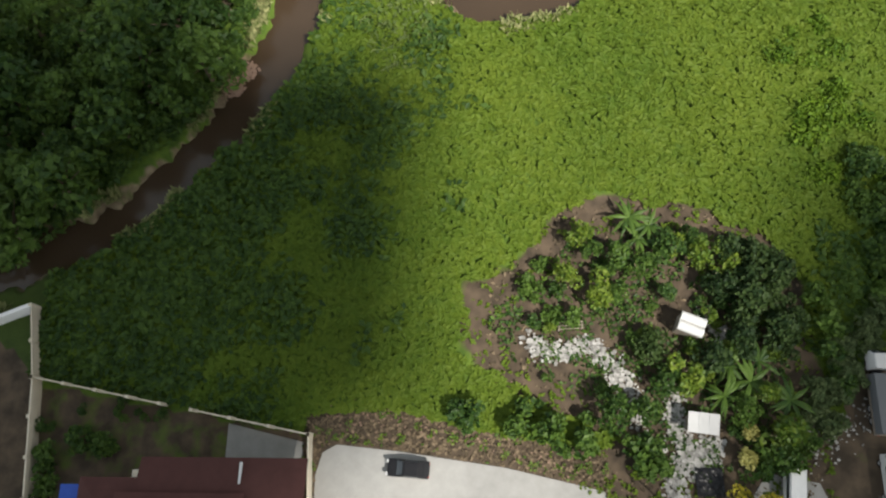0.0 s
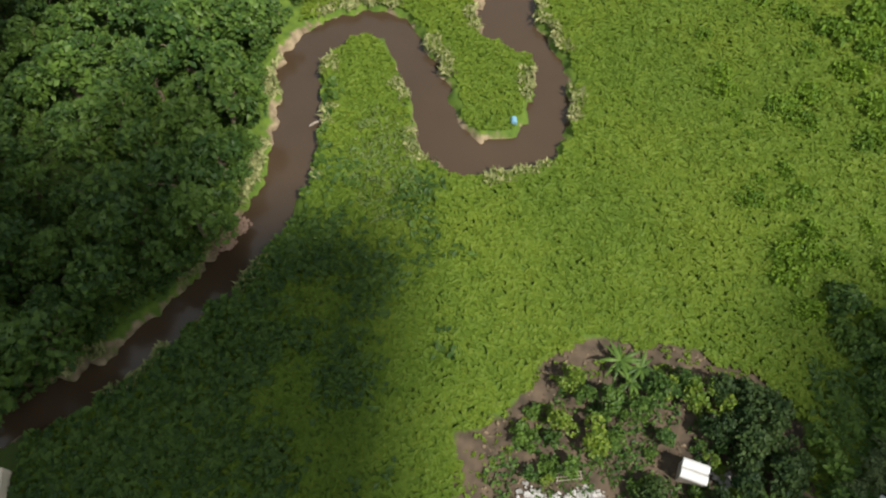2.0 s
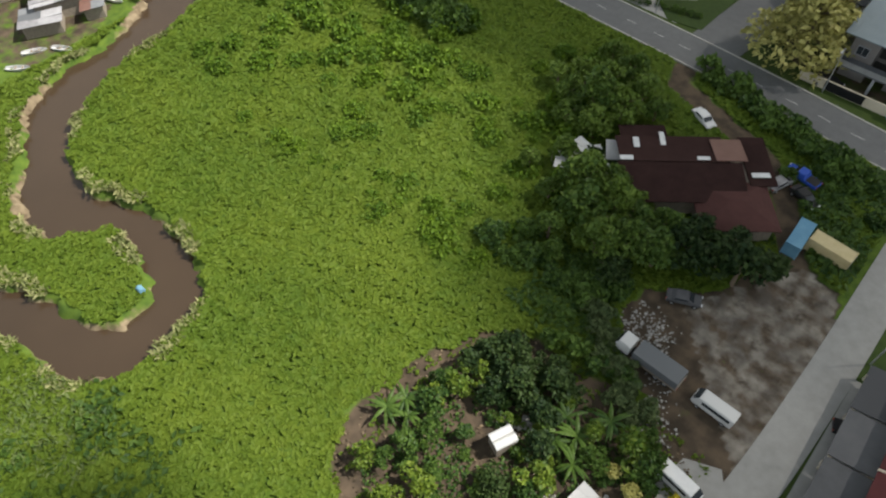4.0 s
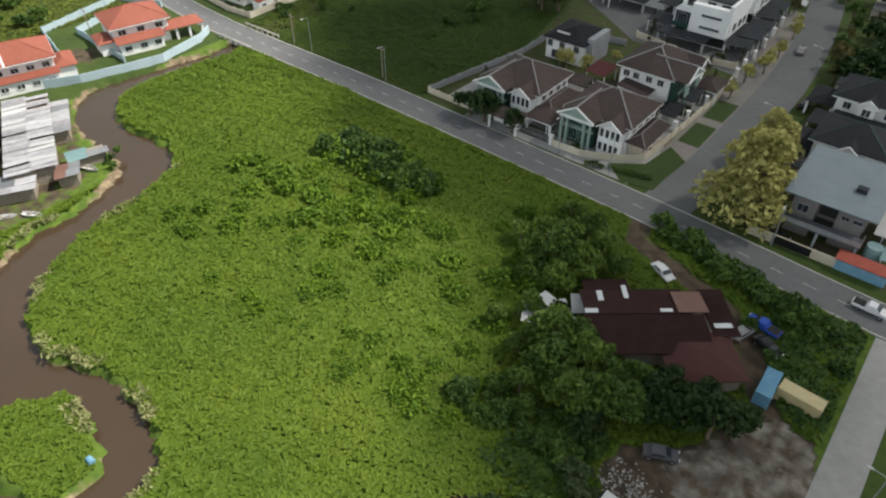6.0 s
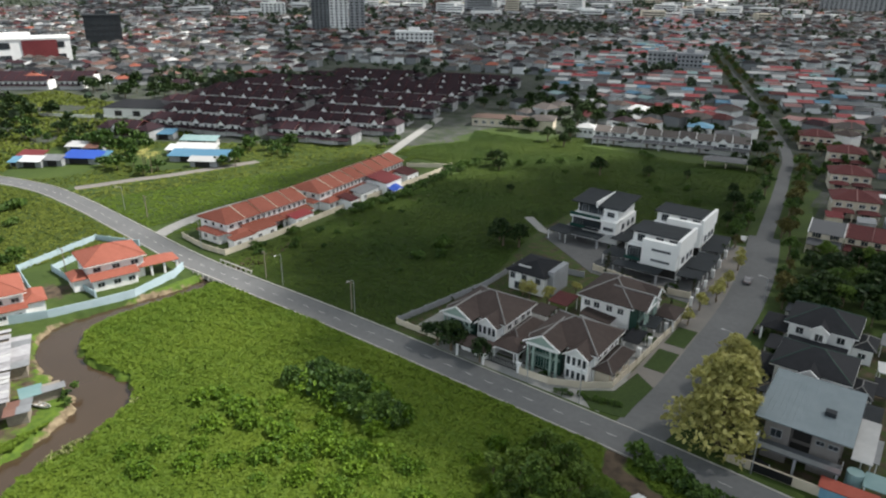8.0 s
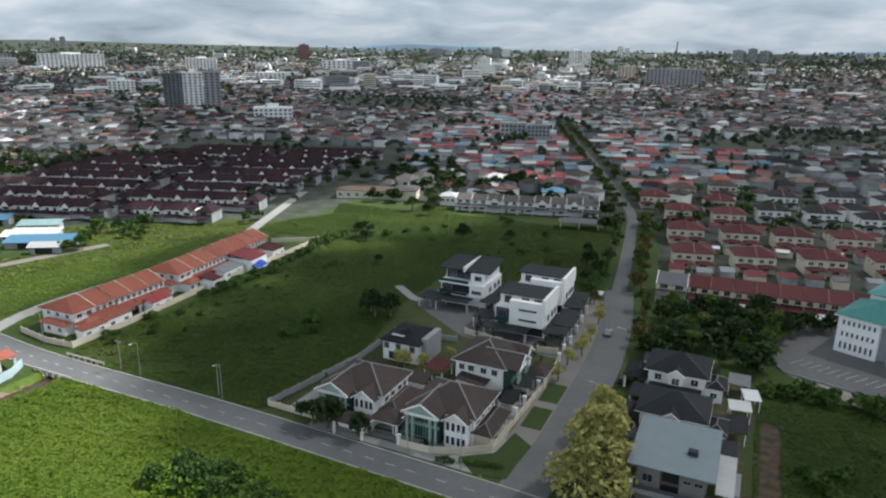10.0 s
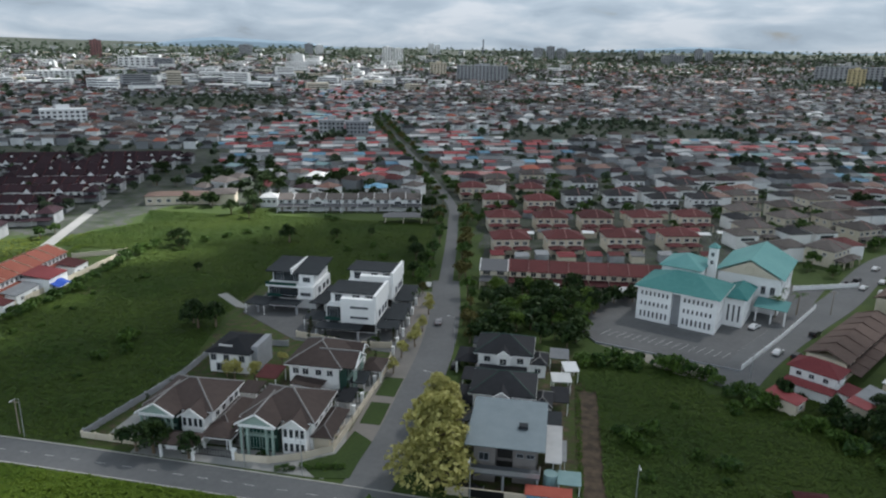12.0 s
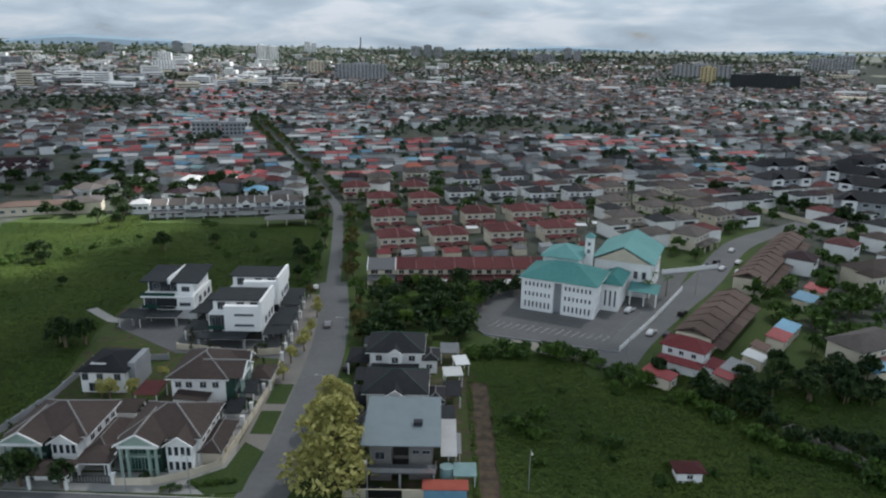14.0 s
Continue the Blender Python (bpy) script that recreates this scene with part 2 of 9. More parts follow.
    # blue-grey that puts the distance haze into the hills' base colour
    "hill": material("haze_tinted_hill", (0.15, 0.20, 0.25), (0.19, 0.25, 0.30), 160.0, 1.0, large=0.4, spec=0.0),
    "tile_brown": tiles("brown_roof_tiles", (0.040, 0.031, 0.028), (0.074, 0.056, 0.051)),
    "tile_orange": tiles("orange_roof_tiles", (0.20, 0.064, 0.043), (0.30, 0.105, 0.075)),
    "tile_red": tiles("red_brown_roof_tiles", (0.055, 0.019, 0.020), (0.112, 0.035, 0.035), vary=0.4),
    "tile_rust": tiles("weathered_rust_roof_tiles", (0.066, 0.045, 0.038), (0.118, 0.083, 0.070)),
    "tile_wing": tiles("dull_maroon_roof_sheets", (0.052, 0.023, 0.021), (0.090, 0.040, 0.036)),
    "tile_purple": tiles("purple_brown_roof_tiles", (0.017, 0.010, 0.013), (0.034, 0.018, 0.023), vary=0.25),
    "tile_dark": tiles("charcoal_roof_tiles", (0.012, 0.013, 0.015), (0.028, 0.029, 0.033)),
    "slate_flat": material("dark_flat_roof", (0.018, 0.021, 0.024), (0.038, 0.043, 0.048), 2.0, 0.75, large=0.5, spec=0.15),
    "ridge_pale": material("pale_grey_ridge_tiles", (0.17, 0.165, 0.16), (0.30, 0.29, 0.28), 0.8, 0.8),
    "taupe_wall": material("taupe_render", (0.15, 0.137, 0.13), (0.24, 0.222, 0.21), 2.5, 0.8, large=0.5),
    "tile_teal": tiles("teal_roof_tiles", (0.036, 0.142, 0.138), (0.076, 0.210, 0.200)),
    "tile_mint": tiles("pale_teal_roof_tiles", (0.090, 0.225, 0.222), (0.145, 0.305, 0.295)),
    "tile_maroon": tiles("maroon_roof_tiles", (0.12, 0.028, 0.032), (0.20, 0.052, 0.054)),
    "tile_grey": tiles("grey_brown_roof_tiles", (0.050, 0.044, 0.042), (0.105, 0.092, 0.086), vary=0.4),
}
for key, dark, light in (("red", (0.19, 0.024, 0.030), (0.29, 0.050, 0.052)), ("sky", (0.07, 0.17, 0.26), (0.14, 0.29, 0.39)),
                         ("grey", (0.12, 0.127, 0.135), (0.25, 0.258, 0.268)), ("rose", (0.19, 0.085, 0.08), (0.30, 0.16, 0.15)),
                         ("aqua", (0.13, 0.22, 0.225), (0.24, 0.34, 0.34)), ("pale", (0.374, 0.374, 0.374), (0.533, 0.533, 0.526)),
                         ("rust", (0.122, 0.061, 0.047), (0.194, 0.108, 0.086)), ("dim", (0.054, 0.056, 0.061), (0.108, 0.109, 0.115))):
    M["sheet_" + key] = material(key + "_roof_sheet", dark, light, 2.0, 0.6, vary=0.5, large=0.5, island=0.5)

# ---- builders ----
rng = np.random.default_rng(7)
rnd = random.Random(11)


def place(ob, m):
    ob.matrix_basis = m
    return ob


def part(name, bm, mat, parent=None, label=""):
    """One bmesh as one mesh object, under a thing or a part."""
    me = bpy.data.meshes.new(name)
    bm.to_mesh(me)
    bm.free()
    me.materials.append(mat)
    ob = new(name, me)
    ob.parent = parent
    return tagged(ob, label)


def shared(name, me, parent, m, label=""):
    """A part on a mesh that alike parts share."""
    ob = new(name, me)
    ob.parent = parent
    ob.matrix_basis = m
    return tagged(ob, label)


def thing(name, label, category, m=None, group=""):
    ob = new(name)
    if m is not None:
        ob.matrix_basis = m
    return tagged(ob, label, category, group)


def soup(name, verts, faces, mat, smooth=False):
    """A mesh from arrays: verts (n, 3), faces (m, 3 or 4)."""
    me = bpy.data.meshes.new(name)
    verts, faces = np.asarray(verts, np.float32), np.asarray(faces, np.int32)
    k = faces.shape[1]
    me.vertices.add(len(verts))
    me.vertices.foreach_set("co", verts.ravel())
    me.loops.add(faces.size)
    me.loops.foreach_set("vertex_index", faces.ravel())
    me.polygons.add(len(faces))
    me.polygons.foreach_set("loop_start", np.arange(0, faces.size, k, dtype=np.int32))
    me.polygons.foreach_set("loop_total", np.full(len(faces), k, np.int32))
    me.update(calc_edges=True)
    me.polygons.foreach_set("use_smooth", np.full(len(faces), smooth))
    for mt in mat if isinstance(mat, (list, tuple)) else [mat]:
        me.materials.append(mt)
    return me


def face(bm, *pts):
    return bm.faces.new([bm.verts.new(p) for p in pts])


def box(bm, x0, x1, y0, y1, z0, z1, m=None):
    v = [Vector((x, y, z)) for z in (z0, z1) for y in (y0, y1) for x in (x0, x1)]
    if m is not None:
        v = [m @ p for p in v]
    v = [bm.verts.new(p) for p in v]
    for i in ((0, 2, 3, 1), (4, 5, 7, 6), (0, 1, 5, 4), (2, 6, 7, 3), (0, 4, 6, 2), (1, 3, 7, 5)):
        bm.faces.new([v[k] for k in i])
    return bm


def solid(bm, low, top):
    """A closed solid between two rings of as many points."""
    a, b = [bm.verts.new(p) for p in low], [bm.verts.new(p) for p in top]
    n = len(a)
    bm.faces.new(a[::-1])
    bm.faces.new(b)
    for i in range(n):
        bm.faces.new((a[i], a[(i + 1) % n], b[(i + 1) % n], b[i]))
    return bm


def tube(bm, pts, radii, sides=6):
    """A tapered tube along points."""
    rings = []
    pts = [Vector(p) for p in pts]
    for i, p in enumerate(pts):
        way = (pts[min(i + 1, len(pts) - 1)] - pts[max(i - 1, 0)]).normalized()
        a = way.orthogonal().normalized()
        b = way.cross(a)
        rings.append([bm.verts.new(p + radii[i] * (math.cos(2 * math.pi * k / sides) * a + math.sin(2 * math.pi * k / sides) * b)) for k in range(sides)])
    for r, s in zip(rings, rings[1:]):
        for k in range(sides):
            bm.faces.new((r[k], r[(k + 1) % sides], s[(k + 1) % sides], s[k]))
    bm.faces.new(rings[0][::-1])
    bm.faces.new(rings[-1])
    return bm


def spline(pts, step=2.0):
    """Catmull-Rom through points of any size, about a step apart."""
    p = np.array(pts, float)
    p = np.vstack([2 * p[0] - p[1], p, 2 * p[-1] - p[-2]])
    out = []
    for i in range(1, len(p) - 2):
        n = max(1, int(np.linalg.norm(p[i + 1, :2] - p[i, :2]) / step))
        for t in np.arange(n) / n:
            out.append(0.5 * (2 * p[i] + (p[i + 1] - p[i - 1]) * t + (2 * p[i - 1] - 5 * p[i] + 4 * p[i + 1] - p[i + 2]) * t * t
                              + (3 * p[i] - p[i - 1] - 3 * p[i + 1] + p[i + 2]) * t ** 3))
    return np.array(out + [p[-2]])


def near_line(x, y, line, reach):
    """Distance of many places to a polyline, and the line's third number (its width) at the nearest place."""
    d, w = np.full(x.shape, 1e9), np.zeros(x.shape)
    keep = (x > line[:, 0].min() - reach) & (x < line[:, 0].max() + reach) & (y > line[:, 1].min() - reach) & (y < line[:, 1].max() + reach)
    xs, ys = x[keep], y[keep]
    dd, ww = np.full(xs.shape, 1e9), np.zeros(xs.shape)
    for a, b in zip(line, line[1:]):
        e = b[:2] - a[:2]
        t = np.clip(((xs - a[0]) * e[0] + (ys - a[1]) * e[1]) / max(e @ e, 1e-9), 0, 1)
        q = np.hypot(xs - a[0] - t * e[0], ys - a[1] - t * e[1])
        less = q < dd
        dd[less] = q[less]
        ww[less] = (a[2] + (b[2] - a[2]) * t)[less] if len(a) > 2 else 0
    d[keep], w[keep] = dd, ww
    return d, w


def inside(x, y, poly):
    r = np.zeros(x.shape, bool)
    for (ax, ay), (bx, by) in zip(poly, poly[1:] + poly[:1]):
        r ^= ((ay > y) != (by > y)) & (x < (bx - ax) * (y - ay) / ((by - ay) or 1e-9) + ax)
    return r


def wobble(x, y, size, seed=0):
    """A cheap smooth noise from -1 to 1."""
    r = np.random.default_rng(seed + 50)
    out = np.zeros(np.shape(x))
    for k in range(7):
        a, ph, f = r.uniform(0, 6.28), r.uniform(0, 6.28), r.uniform(0.6, 1.9) * 6.28 / size
        out = out + np.sin((x * math.cos(a) + y * math.sin(a)) * f + ph)
    return out / 3.5


# ---- plan ----
CREEK = spline([(-141.5, 108, 4.5), (-141.5, 93, 4.5), (-141.1, 85.5, 4), (-143.0, 75.8, 4), (-144.4, 66.8, 4.4), (-144.2, 59.6, 7), (-138.6, 53.6, 7.5), (-128.5, 50.3, 6.5), (-119.8, 50.4, 8),
                (-112.3, 49.4, 8.5), (-108.6, 43.6, 7), (-106, 35, 5.5), (-104.5, 26, 7), (-100.5, 18.5, 7), (-94.5, 14.3, 5.5),
                (-87, 10, 7), (-80.2, 9.3, 8), (-75.4, 13, 4), (-69.2, 14.6, 4), (-62, 13.3, 5), (-57.5, 11.5, 5.5), (-56, 8, 4.8), (-55.6, 2.8, 6),
                (-58.6, -1, 6), (-63, -1.8, 4.5)], 1.5)
CREEK = np.vstack([CREEK, spline([(-63, -1.8, 4.5), (-69.5, -3.5, 5), (-77.5, -6.7, 4.5), (-80.6, -8.6, 4.8), (-82.0, -12.8, 5.0), (-79.0, -18.2, 5.6),
                                  (-73.3, -21.4, 5.8), (-65.3, -20.9, 5.3), (-57.3, -21.2, 5.4), (-53.2, -21.7, 5.4), (-47.6, -23.4, 5.5), (-44.0, -25.8, 5.0), (-38.9, -28.1, 4.5), (-34.1, -32.3, 3.7), (-29.6, -36.5, 3.4), (-26.1, -40.3, 3.6), (-23.5, -45.3, 4.2), (-22.5, -51.3, 5.0), (-21.5, -50, 5), (-18, -62, 5), (-12, -85, 5)], 1.5)])
MAIN_ROAD = [(70, 90), (30, 91.5), (6, 92), (-20, 94), (-50, 95.4), (-100, 97), (-150, 97.3), (-185, 100.5), (-225, 104.5), (-257, 105), (-290, 97), (-340, 78), (-430, 30)]
SIDE_ROAD = [(-30.3, 96), (-28.5, 112), (-28.3, 135), (-28.6, 157), (-30.5, 180), (-33, 197), (-35.6, 212), (-40.6, 252), (-46, 290), (-53, 330), (-75, 395), (-97.5, 459), (-141, 579), (-182, 690), (-215, 790)]
YARD_ROAD = [(8.7, 88), (8.7, 70), (8.7, 55), (8.3, 40), (7.4, 28), (6.5, 14), (5.5, -5), (5, -15)]
TERRACE_ROAD = [(-178, 99), (-184.5, 121), (-183.5, 161), (-183.4, 205), (-190, 218), (-207.6, 263), (-222, 300)]
LANE = [(-245.5, 112.3), (-241.8, 122.3), (-238.9, 132.1), (-234.7, 141.5), (-231.6, 152.0), (-228.7, 163.3), (-224.5, 177.2)]
EAST_ROAD = [(40, 150), (52, 170), (70, 195), (88, 219), (118, 265), (150, 293), (190, 322)]
CLEARING = [(-19.7, 5.8), (-26.5, 10.9), (-28.0, 16), (-27.4, 22.8), (-24.2, 31.1), (-20.4, 34.2), (-11.9, 34.8), (-6, 35.5), (2, 33), (4, 26), (1.5, 14),
            (-3.8, 15.6), (-5.9, 10.1), (-8.8, 3.8), (-13.5, 0.2), (-17.8, 0.9)]
VERGE = [(-4.8, -16.6), (-5.6, -8), (-3.6, 0.2), (-1.4, 14), (4, 14), (4, -16.6)]
GRAVEL = [(-13.7, 45), (-13.5, 50), (-9.4, 52.5), (-6, 56), (-3.5, 64.5), (0, 66), (5, 65), (7, 60), (7, 30), (0, 33), (-4, 37), (-9, 39)]
PLOTS = [(-88, 101), (-39, 101), (-34, 112), (-34, 165), (-38, 195), (-92, 196), (-92, 172), (-84, 132)]
EAST_PLOTS = [(-22, 103), (5, 98), (9, 140), (6, 160), (-20, 163)]
CAR_PARK = [(4, 184), (20, 212), (50, 232), (88, 232), (60, 181), (45, 160), (12, 170)]
TRACK = [(-31, 91), (-29.5, 86.3), (-22, 83.5), (-13.5, 80.7), (-8, 77), (-4, 70), (0, 64)]
SHORE_YARD = [(-158, 40), (-146, 52), (-139, 50), (-127, 44), (-117, 40), (-112, 34), (-112, 22), (-128, 12), (-170, 20)]
PURPLE_TOWN = [(-305, 160), (-190, 240), (-178, 262), (-205, 320), (-250, 470), (-440, 440), (-330, 230)]

ROADS = [(MAIN_ROAD, 7.0), (SIDE_ROAD, 8.8), (TERRACE_ROAD, 4.6), (LANE, 4.6), (EAST_ROAD, 10.0), (YARD_ROAD, 4.8)]


def on_road(x, y, extra=0.4):
    r = np.zeros(np.shape(x), bool)
    for pts, w in ROADS:
        r |= near_line(x, y, np.array(pts, float), 20)[0] < w / 2 + extra
    return r


# ---- ground: one sheet to the horizon ----
def rise(x, y):
    """The land climbs gently towards the far edge of the town."""
    return 102.0 * np.clip((np.hypot(x, y) - 650.0) / 4200.0, 0, 2) ** 1.5


def spread(lo, hi, step, far):
    mid = np.arange(lo, hi, step)
    steps = step * 1.16 ** np.arange(1, 60)
    up, down = hi + np.cumsum(steps), lo - np.cumsum(steps)
    return np.concatenate([[-far], down[down > -far][::-1], mid, up[up < far], [far]])


gx, gy = np.meshgrid(spread(-160, 22, 0.8, 4900.0), spread(-80, 112, 0.8, 4900.0), indexing="xy")
gd, gw = near_line(gx, gy, CREEK, 25)
edge = gd - gw / 2 + 0.55 * wobble(gx, gy, 5.0, 3) + 0.3 * wobble(gx, gy, 1.9, 4)
bank = np.clip((edge + 0.4) / 1.3, 0, 1)
bank = bank * bank * (3 - 2 * bank)
gz = -2.2 + 2.2 * bank
lumpy = (np.abs(gx + 60) < 110) & (np.abs(gy - 20) < 100) & ~on_road(gx, gy, 2.0)
flat_zone = inside(gx, gy, GRAVEL) | inside(gx, gy, PLOTS) | inside(gx, gy, VERGE) | (gx > -6) | (gy > 89)
gz += np.where(lumpy & ~flat_zone, 0.16 * wobble(gx, gy, 9.0, 5) + 0.06 * wobble(gx, gy, 2.6, 6), 0) * bank
gz += rise(gx, gy)
ny, nx = gx.shape
idx = np.arange(nx * ny).reshape(ny, nx)
quads = np.stack([idx[:-1, :-1], idx[:-1, 1:], idx[1:, 1:], idx[1:, :-1]], -1).reshape(-1, 4)


def ground_material():
    m = material("ground_cover", (0.020, 0.040, 0.007), (0.058, 0.088, 0.014), 1.4, 0.9, bump=0.12, large=0.5)
    n, l = m.node_tree.nodes, m.node_tree.links
    b = n["Principled BSDF"]
    base = b.inputs["Base Color"].links[0].from_socket
    geo = n.new("ShaderNodeNewGeometry")
    rough_edge = n.new("ShaderNodeTexNoise")
    rough_edge.inputs["Scale"].default_value, rough_edge.inputs["Detail"].default_value = 0.5, 7.0
    l.new(geo.outputs["Position"], rough_edge.inputs["Vector"])
    for name, dark, light, size in (("creeper", (0.046, 0.086, 0.010), (0.092, 0.145, 0.016), 1.4), ("mud", (0.10, 0.074, 0.044), (0.24, 0.19, 0.12), 1.2), ("bare", (0.040, 0.030, 0.020), (0.098, 0.071, 0.047), 1.9),
                                    ("gravel", (0.090, 0.078, 0.066), (0.27, 0.245, 0.21), 3.0), ("town", (0.018, 0.028, 0.014), (0.072, 0.073, 0.070), 8.0)):
        at = n.new("ShaderNodeAttribute")
        at.attribute_name = name
        tex = n.new("ShaderNodeTexNoise")
        tex.inputs["Scale"].default_value, tex.inputs["Detail"].default_value = 1 / size, 8.0
        l.new(geo.outputs["Position"], tex.inputs["Vector"])
        ramp = n.new("ShaderNodeValToRGB")
        ramp.color_ramp.elements[0].position, ramp.color_ramp.elements[1].position = 0.34, 0.66
        ramp.color_ramp.elements[0].color, ramp.color_ramp.elements[1].color = (*dark, 1), (*light, 1)
        l.new(tex.outputs["Fac"], ramp.inputs["Fac"])
        s = n.new("ShaderNodeMath")
        s.operation = "ADD"
        l.new(at.outputs["Fac"], s.inputs[0])
        l.new(rough_edge.outputs["Fac"], s.inputs[1])
        cut = n.new("ShaderNodeMapRange")
        cut.inputs["From Min"].default_value, cut.inputs["From Max"].default_value = 0.88, 1.12
        l.new(s.outputs[0], cut.inputs["Value"])
        mix = n.new("ShaderNodeMixRGB")
        l.new(cut.outputs["Result"], mix.inputs["Fac"])
        l.new(base, mix.inputs["Color1"])
        l.new(ramp.outputs["Color"], mix.inputs["Color2"])
        base = mix.outputs["Color"]
    l.new(base, b.inputs["Base Color"])
    return m


ground_mesh = soup("ground", np.stack([gx, gy, gz], -1).reshape(-1, 3), quads, ground_material(), True)
ground = tagged(new("ground", ground_mesh), "flat ground with green cover, bare earth and muddy creek banks", "ground", kind="structure")
track_d = near_line(gx, gy, np.array(TRACK, float), 20)[0]
ring_d = near_line(gx, gy, np.array(CLEARING + CLEARING[:1], float), 20)[0]
in_town = inside(gx, gy, [(-26, 229), (62, 232), (78, 290), (150, 300), (150, 420), (-60, 420)]) | inside(gx, gy, [(96, 170), (270, 150), (270, 430), (150, 330)]) | (gy > 300) | (gx < -330) | (gx > 230) | inside(gx, gy, PURPLE_TOWN)
masks = {
    "creeper": ((gx > -146) & (gx < 8) & (gy > -46) & (gy < 93)) * 1.0,
    "mud": np.clip(1.0 - np.abs(edge - 0.6) / 1.5, 0, 1) * (0.38 + 0.6 * wobble(gx, gy, 22, 8)) + (edge < 0.3) * 0.5,
    "bare": np.maximum.reduce([inside(gx, gy, CLEARING) * 0.75, np.clip(1.1 - ring_d / 2.4, 0, 1) * 0.9, inside(gx, gy, VERGE) * 0.9,
                               np.clip(1.3 - track_d / 2.2, 0, 1), inside(gx, gy, SHORE_YARD) * 0.55, inside(gx, gy, PLOTS) * 0.45, inside(gx, gy, EAST_PLOTS) * 0.5,
                               (np.abs(gx - 8.6) < 2.0) * (gy > 99) * (gy < 142) * 0.8, np.clip(1 - np.hypot(gx + 165, (gy - 65) * 1.2) / 9, 0, 1), np.clip(1.2 - np.hypot(gx + 142, gy - 176) / 5, 0, 1), np.clip(1.1 - near_line(gx, gy, np.array([(-144, 106), (-142, 116), (-144, 126)], float), 20)[0] / 2.5, 0, 1),
                               inside(gx, gy, GRAVEL) * 0.8, inside(gx, gy, [(-14, -52), (-8, -45), (4, -43), (4, -62), (-14, -62)]) * 0.9,
                               inside(gx, gy, [(-8, -45), (-5.6, -31), (-3, -16), (14, -15), (14, -43)]) * 0.6]),
    "gravel": inside(gx, gy, GRAVEL) * (gx - 0.6 * (gy - 50) > -9.5) * (gy > 42 - gx) * 0.52,
    "town": in_town * 0.62,
}
for key, value in masks.items():
    at = ground_mesh.attributes.new(key, "FLOAT", "POINT")
    at.data.foreach_set("value", np.asarray(value, np.float32).ravel())

bm = bmesh.new()
face(bm, (-175, -95, -1.05), (25, -95, -1.05), (25, 112, -1.05), (-175, 112, -1.05))
water = part("water", bm, M["water"], label="brown muddy creek winding through the overgrown field")
tagged(water, category="creek", kind="structure")


# ---- roads ----
def ribbon(pts, width, z, thick=0.3, step=4.0, shift=0.0):
    c = spline(pts, step)
    d = np.gradient(c, axis=0)
    d /= np.linalg.norm(d, axis=1)[:, None]
    side = np.stack([-d[:, 1], d[:, 0]], -1)
    bm = bmesh.new()
    rows = []
    for p, s in zip(c, side):
        a, b = p + s * (shift + width / 2), p + s * (shift - width / 2)
        rows.append([bm.verts.new(q) for q in ((*a, z - thick), (*a, z), (*b, z), (*b, z - thick))])
    for r, t in zip(rows, rows[1:]):
        for k in range(3):
            bm.faces.new((r[k], r[k + 1], t[k + 1], t[k]))
    bm.faces.new(rows[0])
    bm.faces.new(rows[-1][::-1])
    return bm


def road(name, pts, width, z, mat, label):
    ob = part(name, ribbon(pts, width, z), M[mat], label=label)
    return tagged(ob, category="road", kind="structure")


main_road = road("road", MAIN_ROAD, 7.0, 0.10, "asphalt", "grey asphalt two-lane road with a dashed white centre line")
far_street = road("road", SIDE_ROAD[4:], 4.6, 0.098, "asphalt", "narrow grey street running on into the town")
side_road = road("road", SIDE_ROAD[:7], 8.8, 0.106, "asphalt", "wide grey asphalt side road between houses")
east_road = road("road", EAST_ROAD, 10.0, 0.10, "asphalt", "grey asphalt street beside the teal-roofed building")
terrace_road = road("road", TERRACE_ROAD, 4.6, 0.094, "concrete", "pale concrete lane behind the orange-roofed terrace")
lane = road("road", LANE, 4.6, 0.09, "paving", "pale concrete lane beside a green field")
yard_road = road("road", YARD_ROAD, 4.8, 0.094, "concrete", "dusty pale concrete lane past the parking yard")

dash_mesh = bpy.data.meshes.new("dash")
bm = box(bmesh.new(), -0.055, 0.055, -1.0, 1.0, 0.0, 0.008)
bm.to_mesh(dash_mesh)
dash_mesh.materials.append(M["paint"])


def dashes(pts, parent, z, every=5.0, a=0, b=10 ** 6):
    c = spline(pts, every)
    for p, q in list(zip(c, c[1:]))[a:b]:
        d = q - p
        shared("dash", dash_mesh, parent, Matrix.LocRotScale((*p, z), Euler((0, 0, math.atan2(d[1], d[0]) - math.pi / 2)), None))


dashes(MAIN_ROAD, main_road, 0.102, 5.0, 8, 80)
for shift in (3.62, -3.62):
    kerb = part("kerb", ribbon(MAIN_ROAD, 0.28, 0.22, 0.5, shift=shift), M["kerb"], label="pale concrete road kerb")
    tagged(kerb, category="kerb", kind="structure")

# bridge over the creek
bridge = thing("bridge", "low concrete bridge carrying the road over the creek", "bridge", pose(-141.5, 97.2, 0))
part("deck", box(bmesh.new(), -6, 6, -3.9, 3.9, -0.75, 0.05), M["concrete"], bridge)
for y in (-4.3, 4.3):
    bm = box(bmesh.new(), -6.5, 6.5, y - 0.15, y + 0.15, 0.75, 0.95)
    for x in np.linspace(-6.2, 6.2, 7):
        box(bm, x - 0.13, x + 0.13, y - 0.13, y + 0.13, -0.6, 0.75)
    part("railing", bm, M["kerb"], bridge)
for x in (-6.3, 6.3):
    part("abutment", box(bmesh.new(), x - 0.6, x + 0.6, -4.2, 4.2, -2.3, -0.76), M["concrete"], bridge)


